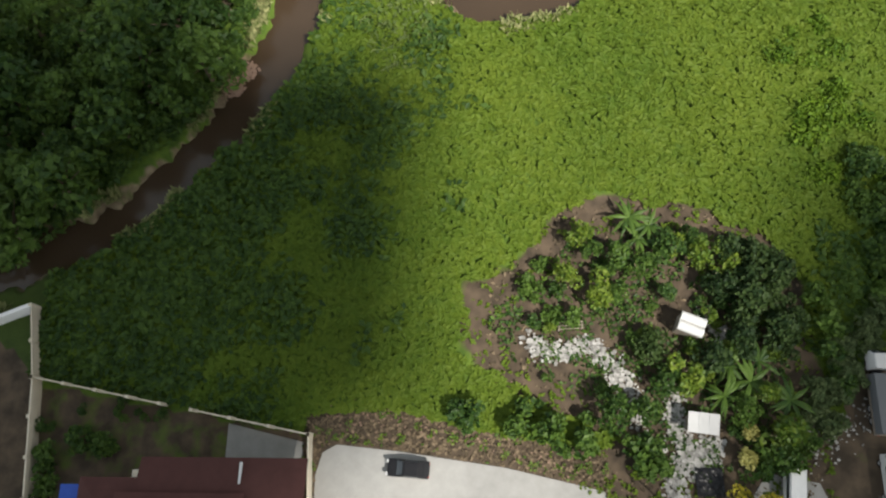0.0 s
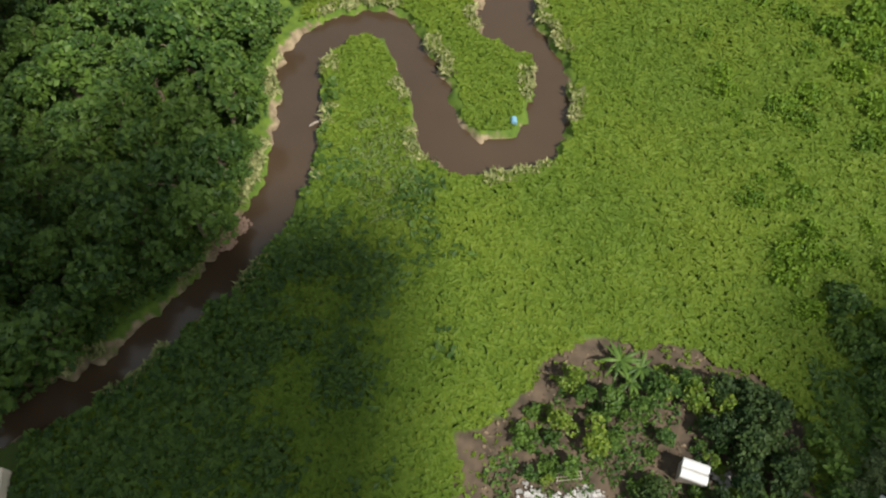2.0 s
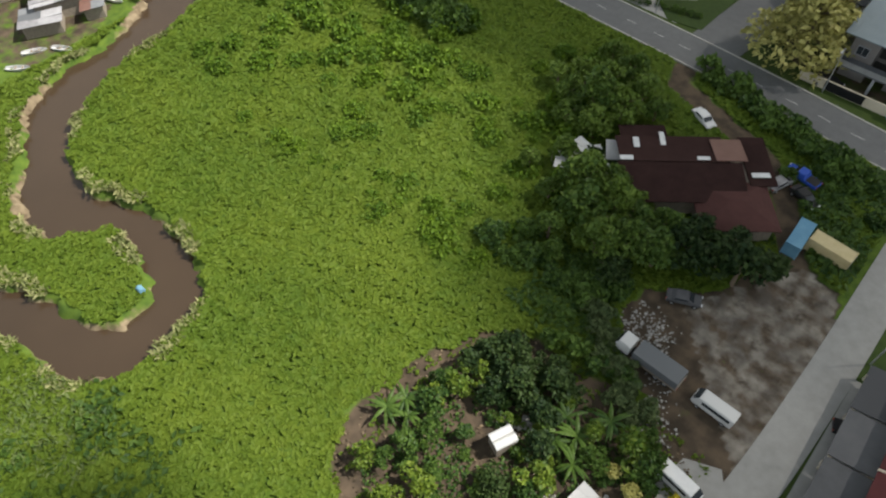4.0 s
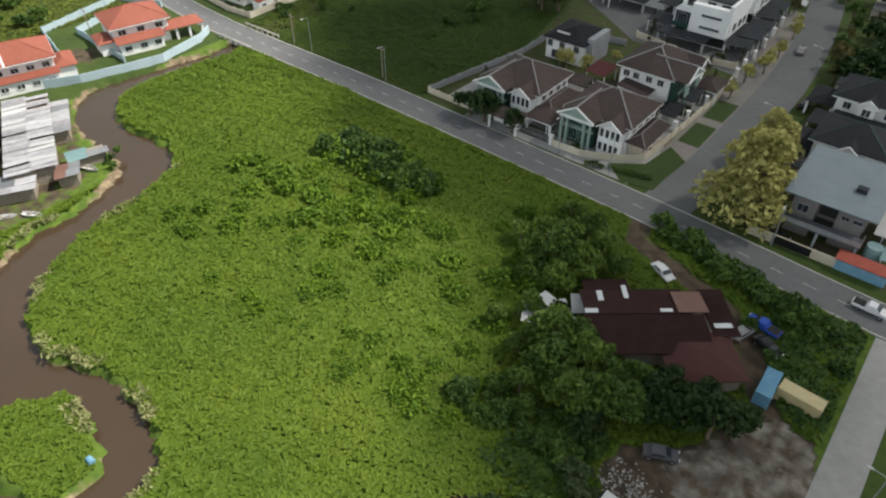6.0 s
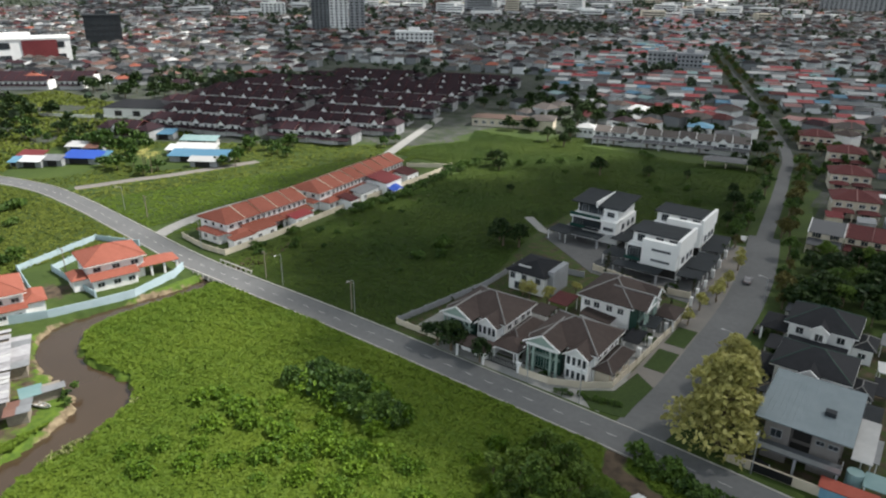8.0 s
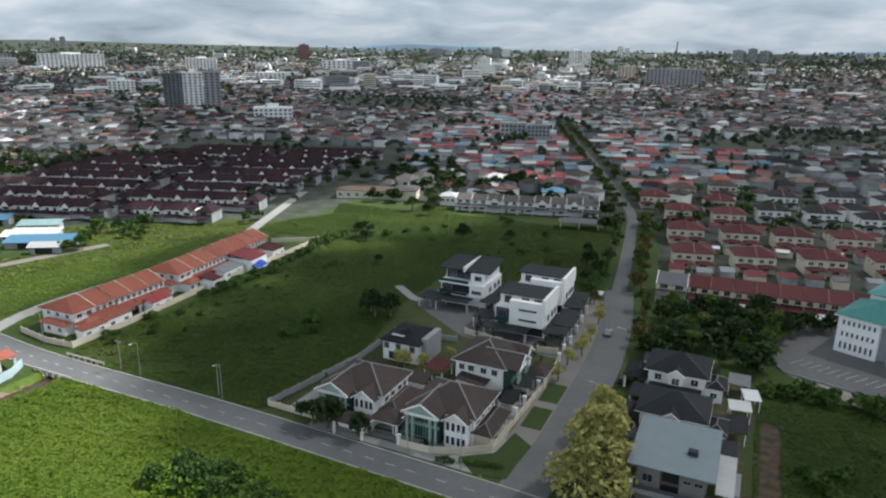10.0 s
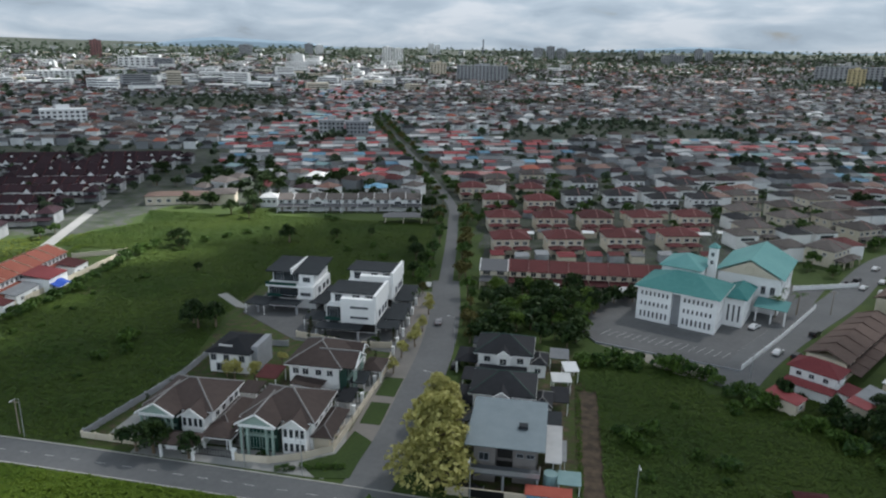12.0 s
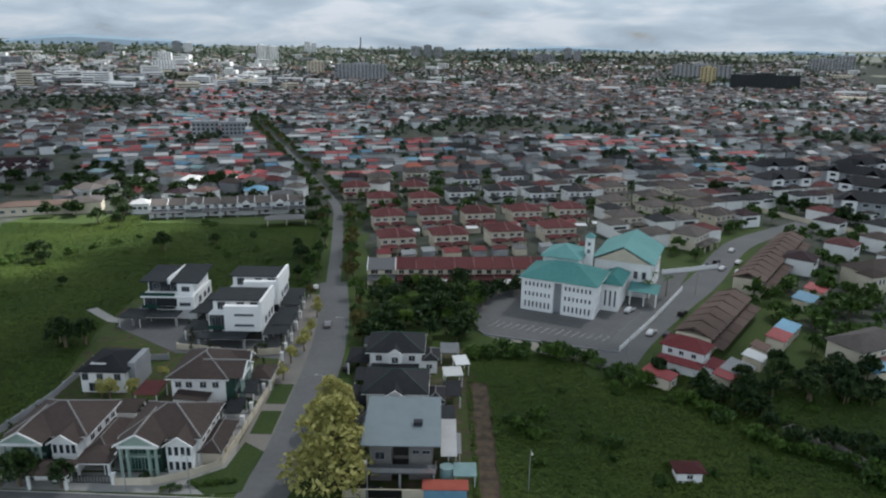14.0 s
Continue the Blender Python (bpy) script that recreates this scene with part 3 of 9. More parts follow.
def slab(name, poly, z, mat, label, category="pavement"):
    bm = solid(bmesh.new(), [(x, y, z - 0.3) for x, y in poly], [(x, y, z) for x, y in poly])
    bmesh.ops.recalc_face_normals(bm, faces=bm.faces)
    return tagged(part(name, bm, M[mat], label=label), category=category, kind="structure")


slab("pavement", [(-38.3, 113), (-32.2, 113), (-32, 140), (-32.2, 160), (-34.6, 185), (-36.6, 200), (-41.5, 200), (-38.8, 166), (-38, 140)], 0.09, "paving", "grey and tan paved driveways along the side street")
slab("pavement", [(69.5, 124.5), (74.5, 116), (81, 104), (84, 106), (78.5, 117), (72.5, 126)], 0.12, "paving", "pale concrete drain slab at the edge of the field")
yard_pad = slab("pavement", [(-2.0, -13.2), (-1.4, -7), (0.1, 4), (2.2, 13.6), (4.2, 14), (3.1, 2), (14, -4), (14, -15), (1, -15.2), (-1.2, -14.6)], 0.07, "concrete", "pale concrete yard with tyre stains")
slab("pavement", [(0.3, 29.5), (1.2, 34.5), (4.8, 36.0), (6.2, 34), (5.3, 26)], 0.06, "concrete", "pale concrete apron beside the lane")
slab("pavement", [(11.1, 22), (11.1, 55), (26, 55), (26, 22)], 0.05, "concrete", "stained concrete forecourt of the terrace")
slab("pavement", CAR_PARK, 0.08, "asphalt_dark", "dark grey asphalt car park with painted bays")
slab("pavement", [(12, 169.5), (44.5, 159.5), (43, 151), (30, 155), (17, 166)], 0.05, "sand", "strip of pale dusty ground beside the car park")
slab("pavement", [(-76, 100.6), (-38, 99.6), (-36, 104), (-39, 118), (-37.8, 150), (-44, 150), (-46, 106), (-76, 105)], 0.085, "concrete", "concrete driveways in front of the houses")
slab("pavement", [(-102, 184), (-92, 175.5), (-66, 168.5), (-66, 171), (-91, 178.3), (-100, 186)], 0.06, "concrete", "concrete service lane behind the white houses")
slab("pavement", [(-88, 198), (-39, 197), (-35.5, 166), (-36.5, 153), (-66, 156), (-88, 172)], 0.07, "asphalt_dark", "dark paved forecourts of the white houses")
slab("pavement", [(-83, 131), (-40, 130), (-39.5, 106.5), (-84, 106)], 0.066, "concrete", "paved yards round the brown-roofed villas")

# ---- plants ----
def leaf_quads(c, size, tilt, rnd_gen, long=1.5):
    """Four-cornered leaves at places c (n, 3): sizes (n,), tilt in radians from level."""
    n = len(c)
    a = rnd_gen.uniform(0, 2 * np.pi, n)
    t = rnd_gen.normal(0, tilt, n)
    t2 = rnd_gen.normal(0, tilt, n)
    u = np.stack([np.cos(a) * np.cos(t), np.sin(a) * np.cos(t), np.sin(t)], -1)
    v = np.stack([-np.sin(a) * np.cos(t2), np.cos(a) * np.cos(t2), np.sin(t2)], -1)
    s = np.asarray(size)[:, None]
    lift = np.array([0, 0, 0.12])
    q = np.stack([c - u * s * 0.5 * long, c + v * s * 0.42 + lift * s, c + u * s * 0.5 * long, c - v * s * 0.42 + lift * s], 1)
    return q.reshape(-1, 3), np.arange(4 * n).reshape(n, 4)


def canopy_height(x, y):
    """How the creepers heap up over the field."""
    return 0.36 + 0.15 * wobble(x, y, 5.5, 21) + 0.04 * wobble(x, y, 2.0, 22) + 0.3 * np.clip(wobble(x, y, 26, 23), 0, 1)


def scatter(x0, x1, y0, y1, per_m2):
    n = int((x1 - x0) * (y1 - y0) * per_m2)
    return rng.uniform(x0, x1, n), rng.uniform(y0, y1, n)


def field(name, x, y, keep, mat, size, height, label, tilt=0.5, long=1.5):
    x, y = x[keep], y[keep]
    h = np.clip(canopy_height(x, y), 0.05, None) * height
    z = h * rng.uniform(0.91, 1.03, len(x))
    v, f = leaf_quads(np.stack([x, y, z], -1), size * rng.uniform(0.6, 1.4, len(x)), tilt, rng, long)
    ob = new(name, soup(name, v, f, M[mat]))
    return tagged(ob, label, "vegetation", kind="stuff")


def off_creek(x, y, gap):
    d, w = near_line(x, y, CREEK, 20)
    return d - w / 2 + 0.55 * wobble(x, y, 5.0, 3) > gap


fx, fy = scatter(-140, 8, -46, 93, 14)
clear = ~inside(fx, fy, CLEARING) & ~inside(fx, fy, VERGE) & ~inside(fx, fy, GRAVEL) & ~inside(fx, fy, SHORE_YARD)
clear &= near_line(fx, fy, np.array(TRACK, float), 10)[0] > 2.0
ring = near_line(fx, fy, np.array(CLEARING + CLEARING[:1], float), 12)[0]
clear &= (ring > 0.9 + 1.1 * wobble(fx, fy, 5, 9) + 0.4 * wobble(fx, fy, 1.7, 10)) & off_creek(fx, fy, 0.9 + 0.7 * np.clip(wobble(fx, fy, 17, 36), 0, 1))
clear &= ~((fx > -8.5 - (-45 - fy) * 0.19) & (fy < -15.3)) & ~((fx > -2) & (fy < 36)) & ~((fx > 5.4) & (fy < 100)) & ~on_road(fx, fy, 0.5)
clear &= ~((fx < -146) | ((fx < -110) & (fy < 60) & (near_line(fx, fy, CREEK, 30)[0] < 30) & (fy < 50 + (fx + 112) * -0.1) & (fx < -112)))
west_bank = (fy < -22 - 0.4 * np.abs(fx + 45) * (fx > -45)) & (fx < -40) | (fy < -24 - (fx + 44) * 0.95) & (fx >= -46)
field("field_creepers", fx, fy, clear & ~west_bank, "vine", 0.52, 0.85, "bright green leafy creepers smothering the open field", 0.25)

# taller dark leaves among the creepers: painted cloud shade by the southern wall, broad-leaved weeds round the garden
# clearing
patch_edge = 5.0 * wobble(fx, fy, 14, 91) + 2.0 * wobble(fx, fy, 4.5, 92)
south_depth = -10.0 - 0.42 * (fx + 25) - fy + 2.0 * patch_edge - np.clip(-fx - 42, 0, 99)
east_depth = 6.0 - np.hypot((fx + 15) / 1.7, fy - 42.0) + patch_edge
yard_depth = 9.0 - np.hypot(fx - 0.5, (fy - 77) / 1.6) + patch_edge
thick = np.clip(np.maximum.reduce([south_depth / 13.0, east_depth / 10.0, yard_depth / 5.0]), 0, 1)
field("broadleaf_weeds", fx, fy, clear & ~west_bank & (rng.random(len(fx)) < 0.55 * thick), "weed_shade", 0.62, 1.35, "dark leaves among creepers: painted cloud shade southward, broad-leaved weeds elsewhere", 0.42)

# grass on the creek banks
bx, by = scatter(-112, -15, -60, 95, 16)
bd, bw = near_line(bx, by, CREEK, 12)
be = bd - bw / 2 + 0.55 * wobble(bx, by, 5, 3)
field("bank_grass", bx, by, (be > 0.5) & (be < 2.3) & (wobble(bx, by, 15, 31) > 0.2) & ~on_road(bx, by, 0.5), "reed", 0.5, 0.7, "pale dry grass along the creek bank", 0.9, 2.6)
bx, by = scatter(-80, -44, -16, 0, 7)
reeds = (np.hypot((bx + 55) / 9, (by + 8.5) / 4.5) + 0.3 * wobble(bx, by, 5, 33) < 1) & off_creek(bx, by, 0.5)
field("reeds", bx, by, reeds, "reed_soft", 0.36, 0.95, "patch of tall grey-green reeds beside the creek", 1.0, 3.0)

# fields beyond the road
nx_, ny_ = scatter(-190, -38, 101.5, 300, 5.5)
ok = ~inside(nx_, ny_, PLOTS) & ~on_road(nx_, ny_, 0.7) & ~((nx_ < -149) & (ny_ < 222)) & ~inside(nx_, ny_, PURPLE_TOWN) & ~((nx_ > -132) & (ny_ > 288))
ok &= ~inside(nx_, ny_, [(-103, 184), (-93, 175), (-66, 168), (-66, 171.5), (-91, 179), (-100, 187)])
ok &= ~((nx_ < -150) & (ny_ > 285)) & (nx_ < -33 - np.clip(ny_ - 160, 0, 200) * 0.12 - 5)
field("north_grass", nx_, ny_, ok, "grass", 0.55, 0.55, "rough green grass and creepers on the field behind the road", 0.18)
nx_, ny_ = scatter(-230, -150, 103, 225, 3.0)
ok = ~on_road(nx_, ny_, 0.7) & ((nx_ < -187) | (nx_ > -180) & (nx_ < -176)) & (nx_ > -222 + (ny_ - 125) * 0.35)
field("verge_grass", nx_, ny_, ok, "vine", 0.55, 0.35, "short bright grass strip beside the terrace lane", 0.22)
nx_, ny_ = scatter(-330, -158, -10, 104, 4.0)
ok = ~on_road(nx_, ny_, 0.7) & ~((nx_ > -184) & (ny_ > 38)) & (ny_ > 25 - (nx_ + 160) * 0.0)
field("west_grass", nx_, ny_, ok, "meadow", 0.6, 0.5, "rough sunlit grass and scrub beside the road", 0.25)
nx_, ny_ = scatter(6, 110, 97, 162, 7.0)
ok = ~on_road(nx_, ny_, 0.7) & (ny_ < 163 - (nx_ - 8) * 0.28) & ~((nx_ > 7) & (nx_ < 10.5) & (ny_ < 142))
ok &= ~inside(nx_, ny_, [(68.8, 124.5), (74, 115), (81, 103), (84.8, 106), (79, 117.5), (73, 127)])
field("east_grass", nx_, ny_, ok, "grass", 0.5, 0.7, "dark green overgrown field below the car park", 0.2)


def crown_mesh(name, mat, radius, height, blobs, leaves, size, seed, base=0.0, shape="round", tilt=0.7):
    """Leaf clumps on a crown of uneven lobes, with gaps."""
    r = np.random.default_rng(seed)
    pts = []
    per = leaves // blobs
    for k in range(blobs):
        if shape == "layered":
            f = (k + 0.5) / blobs
            a = k * 2.4 + r.uniform(-0.5, 0.5)
            reach = radius * (1.0 - 0.72 * f) * r.uniform(0.35, 0.85)
            c = np.array([math.cos(a) * reach, math.sin(a) * reach, base + height * (0.04 + 0.9 * f)])
            s = np.array([0.42, 0.42, 0.26]) * radius * (1.05 - 0.55 * f) * r.uniform(0.8, 1.2)
        else:
            a, e = r.uniform(0, 6.28), r.uniform(0.0, 1.0)
            reach = radius * 0.72 * math.sqrt(e) * r.uniform(0.75, 1.15)
            c = np.array([math.cos(a) * reach, math.sin(a) * reach, base + height * (0.35 + 0.42 * (1 - e) * r.uniform(0.6, 1.2))])
            s = np.array([0.40, 0.40, 0.34]) * radius * r.uniform(0.7, 1.2)
        d = r.normal(size=(per, 3))
        d /= np.linalg.norm(d, axis=1)[:, None]
        d[:, 2] = np.where(d[:, 2] < -0.35, -d[:, 2], d[:, 2])
        pts.append(c + d * s * r.uniform(0.72, 1.05, per)[:, None])
    pts = np.vstack(pts)
    v, f = leaf_quads(pts, size * r.uniform(0.6, 1.4, len(pts)), tilt, r, 1.4)
    return soup(name, v, f, M[mat])


def trunk_mesh(name, height, thick, radius, seed, limbs=5):
    r = random.Random(seed)
    bm = bmesh.new()
    lean = (r.uniform(-0.3, 0.3), r.uniform(-0.3, 0.3))
    tube(bm, [(0, 0, -0.15), (lean[0] * 0.4, lean[1] * 0.4, height * 0.35), (lean[0], lean[1], height * 0.8)], [thick * 1.25, thick * 0.85, thick * 0.35], 7)
    for k in range(limbs):
        a, z = k * 6.28 / limbs + r.uniform(-0.4, 0.4), height * r.uniform(0.3, 0.55)
        reach = radius * r.uniform(0.45, 0.75)
        tube(bm, [(lean[0] * 0.5, lean[1] * 0.5, z), (math.cos(a) * reach * 0.5, math.sin(a) * reach * 0.5, z + height * 0.18),
                  (math.cos(a) * reach, math.sin(a) * reach, z + height * 0.3)], [thick * 0.5, thick * 0.32, thick * 0.12], 5)
    me = bpy.data.meshes.new(name)
    bm.to_mesh(me)
    bm.free()
    me.materials.append(M["bark"])
    return me


KINDS = {}


def tree_kind(key, mat, radius, height, blobs, leaves, size, label, variants=3, base=0.0, shape="round", trunk=True, tilt=0.7, name="tree"):
    KINDS[key] = (name, label, [(crown_mesh("crown", mat, radius, height, blobs, leaves, size, 100 + 7 * k + len(KINDS) * 31, base, shape, tilt),
                                 trunk_mesh("trunk", height, 0.045 * height * (0.6 if shape == "layered" else 1), radius, 40 + k + len(KINDS)) if trunk else None) for k in range(variants)])


def plant(key, x, y, scale=1.0, z=0.0, group=""):
    name, label, variants = KINDS[key]
    crown, trunk = rnd.choice(variants)
    m = Matrix.LocRotScale((x, y, z), Euler((0, 0, rnd.uniform(0, 6.28))), (scale, scale, scale * rnd.uniform(0.85, 1.12)))
    if not trunk:
        ob = place(new(name, crown), m)
        return tagged(ob, label, name.split("_")[-1], group)
    ob = thing(name, label, "tree" if name == "tree" else name.split("_")[-1], m, group)
    if trunk:
        shared("trunk", trunk, ob, Matrix())
    shared("crown", crown, ob, Matrix())
    return ob


def grove(name, label, spots, mats=("leaf_dark",), radius=4.6, height=8.0):
    """Trees that stand too close to be counted: uneven crowns on trunks, one mesh a wood."""
    r = np.random.default_rng(len(spots) * 13)
    rough = [crown_mesh("crown", "leaf_dark", radius, height, 11, 176, 1.5, 700 + k, 0.8) for k in range(3)]
    kinds = [(np.array([q.co for q in m.vertices]), np.array([p.vertices[:] for p in m.polygons])) for m in rough]
    post = np.array([(0.22 * math.cos(a), 0.22 * math.sin(a), z) for z in (-0.1, height * 0.55) for a in np.arange(5) * 1.2566])
    sides = np.array([(k, (k + 1) % 5, 5 + (k + 1) % 5, 5 + k) for k in range(5)])
    vs, fs, bark, n = [], [], [], 0
    for x, y, s in spots:
        v, f = kinds[r.integers(3)]
        a, c = r.uniform(0, 6.28), np.array([x, y, 0])
        turn = np.array([[math.cos(a), math.sin(a), 0], [-math.sin(a), math.cos(a), 0], [0, 0, r.uniform(0.85, 1.15)]])
        vs += [v @ turn * s + c, post * s + c]
        fs += [f + n, sides + n + len(v)]
        bark += [0] * len(f) + [1] * 5
        n += len(v) + 10
    me = soup(name, np.vstack(vs), np.vstack(fs), [M[mats[0]], M["bark"]])
    me.polygons.foreach_set("material_index", np.array(bark, np.int32))
    for m in rough:
        bpy.data.meshes.remove(m)
    return tagged(new(name, me), label, "trees", kind="stuff")


tree_kind("forest", "leaf", 3.4, 6.5, 14, 1050, 0.58, "dense green broadleaf tree in the thicket by the creek", 5, 0.6)
tree_kind("big", "leaf_dark", 4.6, 8.0, 16, 760, 0.80, "tall dark green broadleaf tree", 4, 1.2)
tree_kind("shrub", "leaf", 1.7, 2.4, 8, 300, 0.42, "green leafy shrub among the weeds", 3, 0.0, trunk=False, name="shrub")
tree_kind("scrub", "leaf", 2.4, 2.6, 9, 300, 0.56, "dark green overgrown bush in the field", 3, -0.2, trunk=False, name="bush")
tree_kind("mound", "mound", 3.4, 2.0, 13, 620, 0.53, "mound of creepers heaped over a bush", 3, -0.5, trunk=False, name="creeper_mound")
tree_kind("lime", "leaf_lime", 1.9, 3.2, 8, 460, 0.36, "light green fruit tree in the garden clearing", 3, 0.3)
tree_kind("yard", "leaf_mid", 3.6, 7.0, 15, 1300, 0.50, "leafy green broadleaf tree with a lumpy crown", 4, 1.0)
tree_kind("garden", "leaf", 2.2, 4.0, 10, 620, 0.38, "mid-green young tree in the garden clearing", 3, 0.5)
tree_kind("street", "leaf", 2.6, 5.6, 9, 420, 0.62, "green street tree beside the kerb", 3, 1.2)
tree_kind("olive", "leaf_olive", 2.6, 5.2, 9, 420, 0.62, "olive-brown street tree beside the kerb", 2, 1.0)
tree_kind("thorn", "leaf", 3.4, 4.6, 14, 1000, 0.5, "wide dark green bush standing out of the creepers", 3, -0.4, trunk=False, name="bush")
tree_kind("cypress", "leaf_dark", 0.75, 4.4, 12, 340, 0.26, "small dark conifer in a paved garden", 2, 0.2, "layered")
tree_kind("grey_shrub", "leaf_grey", 1.7, 2.6, 9, 460, 0.34, "grey-green feathery shrub beside bare earth", 2, 0.0, trunk=False, name="shrub")
tree_kind("golden", "leaf_gold", 8.6, 17.0, 30, 4600, 0.74, "tall golden-green feathery tree at the road junction", 1, 0.6, "layered")
tree_kind("gold_small", "leaf_gold", 2.3, 4.6, 9, 520, 0.42, "small yellowish ornamental tree beside a driveway", 2, 0.8)
tree_kind("blossom", "leaf_yellow", 2.4, 3.4, 10, 600, 0.34, "shrub covered in bright yellow blossom", 1, 0.3)


def fronds(name, count, length, droop, z, mat, seed, width=0.32):
    r = random.Random(seed)
    bm = bmesh.new()
    for k in range(count):
        a, up = k * 2.4 + r.uniform(-0.2, 0.2), r.uniform(0.15, 0.9)
        w = Vector((-math.sin(a), math.cos(a), 0))
        prev = None
        for s in range(6):
            f = s / 5
            reach = length * f * r.uniform(0.97, 1.03)
            p = Vector((math.cos(a) * reach, math.sin(a) * reach, z + length * (up * f - droop * f * f)))
            half = width * length * 0.25 * (1.05 - abs(2 * f - 0.7)) + 0.02
            row = [bm.verts.new(p - w * half - Vector((0, 0, half * 0.4))), bm.verts.new(p), bm.verts.new(p + w * half - Vector((0, 0, half * 0.4)))]
            if prev:
                bm.faces.new((prev[0], prev[1], row[1], row[0]))
                bm.faces.new((prev[1], prev[2], row[2], row[1]))
            prev = row
    me = bpy.data.meshes.new(name)
    bm.to_mesh(me)
    bm.free()
    me.materials.append(M[mat])
    return me


for key, nm, label, count, length, tall, mat in (("banana", "banana_plant", "banana plant with long drooping green leaves", 11, 2.6, 1.6, "leaf"),
                                                 ("palm", "palm_tree", "coconut palm with feathery fronds", 16, 3.4, 7.0, "leaf"),
                                                 ("palm_dry", "palm_tree", "tall palm with yellowing fronds by the sheds", 16, 3.6, 8.0, "leaf_gold")):
    bm = tube(bmesh.new(), [(0, 0, -0.1), (0.1, 0, tall * 0.5), (0.15, 0.05, tall)], [0.24, 0.17, 0.13], 7)
    stem = bpy.data.meshes.new("trunk")
    bm.to_mesh(stem)
    bm.free()
    stem.materials.append(M["bark"])
    KINDS[key] = (nm, label, [(fronds("crown", count, length, 0.75, tall, mat, 5 + k), stem) for k in range(2)])

# thicket on the far bank of the creek
made = []
for _ in range(6000):
    x, y = rnd.uniform(-104, -22), rnd.uniform(-86, -24)
    bound = -27.5 if x < -44 else -27.5 - (x + 44) * 0.98
    if -90 < x < -70:
        bound = -28
    if y > bound - 1.2 or any((x - a) ** 2 + (y - b) ** 2 < 5.2 ** 2 for a, b in made) or (x < -88 and y > -20):
        continue
    made.append((x, y))
    plant("forest", x, y, rnd.uniform(0.85, 1.45), -0.1, "thicket trees")
for x, y in ((-76, -27), (-79.5, -25), (-86, -22), (-88, -16), (-90, -10), (-92, -5), (-95, -14), (-97, -3), (-92, -22), (-100, 4)):
    plant("forest", x, y, rnd.uniform(0.6, 0.9), 0, "thicket trees")
ux, uy = scatter(-118, -20, -100, -22, 6)
under = uy < np.where(ux < -44, -26.0, -26.0 - (ux + 44) * 0.98) - 0.5
uz_ = np.clip(wobble(ux, uy, 7, 41), -0.5, 1)
uv, uf = leaf_quads(np.stack([ux, uy, 0.7 + 0.9 * uz_ * rng.uniform(0.6, 1.1, len(ux))], -1)[under], rng.uniform(0.35, 0.8, under.sum()), 0.6, rng)
tagged(new("undergrowth", soup("undergrowth", uv, uf, M["leaf"])), "tangled green undergrowth between the thicket trees", "vegetation", kind="stuff")
for k in range(70):
    x = rnd.uniform(-88, -24)
    y = (-26.5 if x < -46 else -26.5 - (x + 46) * 0.98) - rnd.uniform(0, 2)
    plant("shrub", x, y, rnd.uniform(0.6, 1.1), -0.1, "bank shrubs")

# bushes that stand out of the creepers
for x, y, s in ((-85, 75.5, 1.1), (-81, 76.5, 1.4), (-77, 75, 1.5), (-73, 77, 1.4), (-69, 75, 1.5), (-65, 76.5, 1.3), (-74, 72, 1.0), (-67, 72, 1.0), (-95, 60, 0.9),
                (-90, 62, 1.0), (-84, 62, 1.1), (-78, 62, 1.0), (-72, 63, 1.1), (-66, 64, 1.0), (-60, 66, 0.9), (-74, 58, 0.8), (-88, 57, 0.8),
                (-47, 37, 0.6), (-44, 39, 0.7), (-41, 42, 0.8), (-38, 41, 0.7), (-62, 40, 0.6), (-61, 45, 0.5), (-42, 66, 1.2), (-38, 68, 1.4), (-35, 71, 1.1),
                (-40, 72, 1.1), (-46, 80, 1.0), (-40, 82, 1.1), (-36, 78, 1.0), (-50, 74, 0.8), (-33, 62, 1.0), (-30, 57, 1.2), (-27, 54, 1.2), (-35, 55, 0.9)):
    plant("mound", x + rnd.uniform(-2, 2), y + rnd.uniform(-2, 2), s * rnd.uniform(0.7, 1.1), 0, "field bushes")
for k in range(34):
    plant("mound", rnd.uniform(-98, -40), rnd.uniform(56, 68) + rnd.uniform(-4, 4), rnd.uniform(0.4, 0.8), -0.1, "field bushes")
for x, y, s in ((-88, 74, 0.8), (-85, 78, 0.95), (-81, 77, 0.9), (-77, 78, 1.0), (-73, 76.5, 1.0), (-69, 76, 0.95), (-65, 76.5, 0.9), (-70, 72.5, 0.75), (-75, 73.5, 0.7), (-80, 74, 0.7)):
    plant("thorn", x + rnd.uniform(-1, 1), y + rnd.uniform(-1, 1), s, 0, "dark bush mass in the field")
for x, y, s in ((-94, 43, 0.6), (-88, 42, 0.7), (-83.5, 47, 0.8), (-79, 51, 0.7), (-75, 55.5, 0.8), (-71, 60, 0.7), (-68, 64, 0.8), (-72, 51, 0.5), (-91, 47, 0.6), (-86, 51, 0.6), (-64, 66, 0.6), (-60, 62, 0.4)):
    plant("mound", x, y, s * 1.15, 0, "field bushes")
for k in range(9):
    plant("scrub", -84 + 2.4 * k, 75.5 + rnd.uniform(-1.5, 1.5) - 0.2 * k, rnd.uniform(1.1, 1.6), 0, "field bushes")
for k in range(60):
    x, y = rnd.uniform(-78, -30), rnd.uniform(36, 72)
    if wobble(np.array([x]), np.array([y]), 18, 95)[0] > -0.15:
        plant("mound", x, y, rnd.uniform(0.35, 0.75), -0.15, "field bushes")
# trees round the brown-roofed house
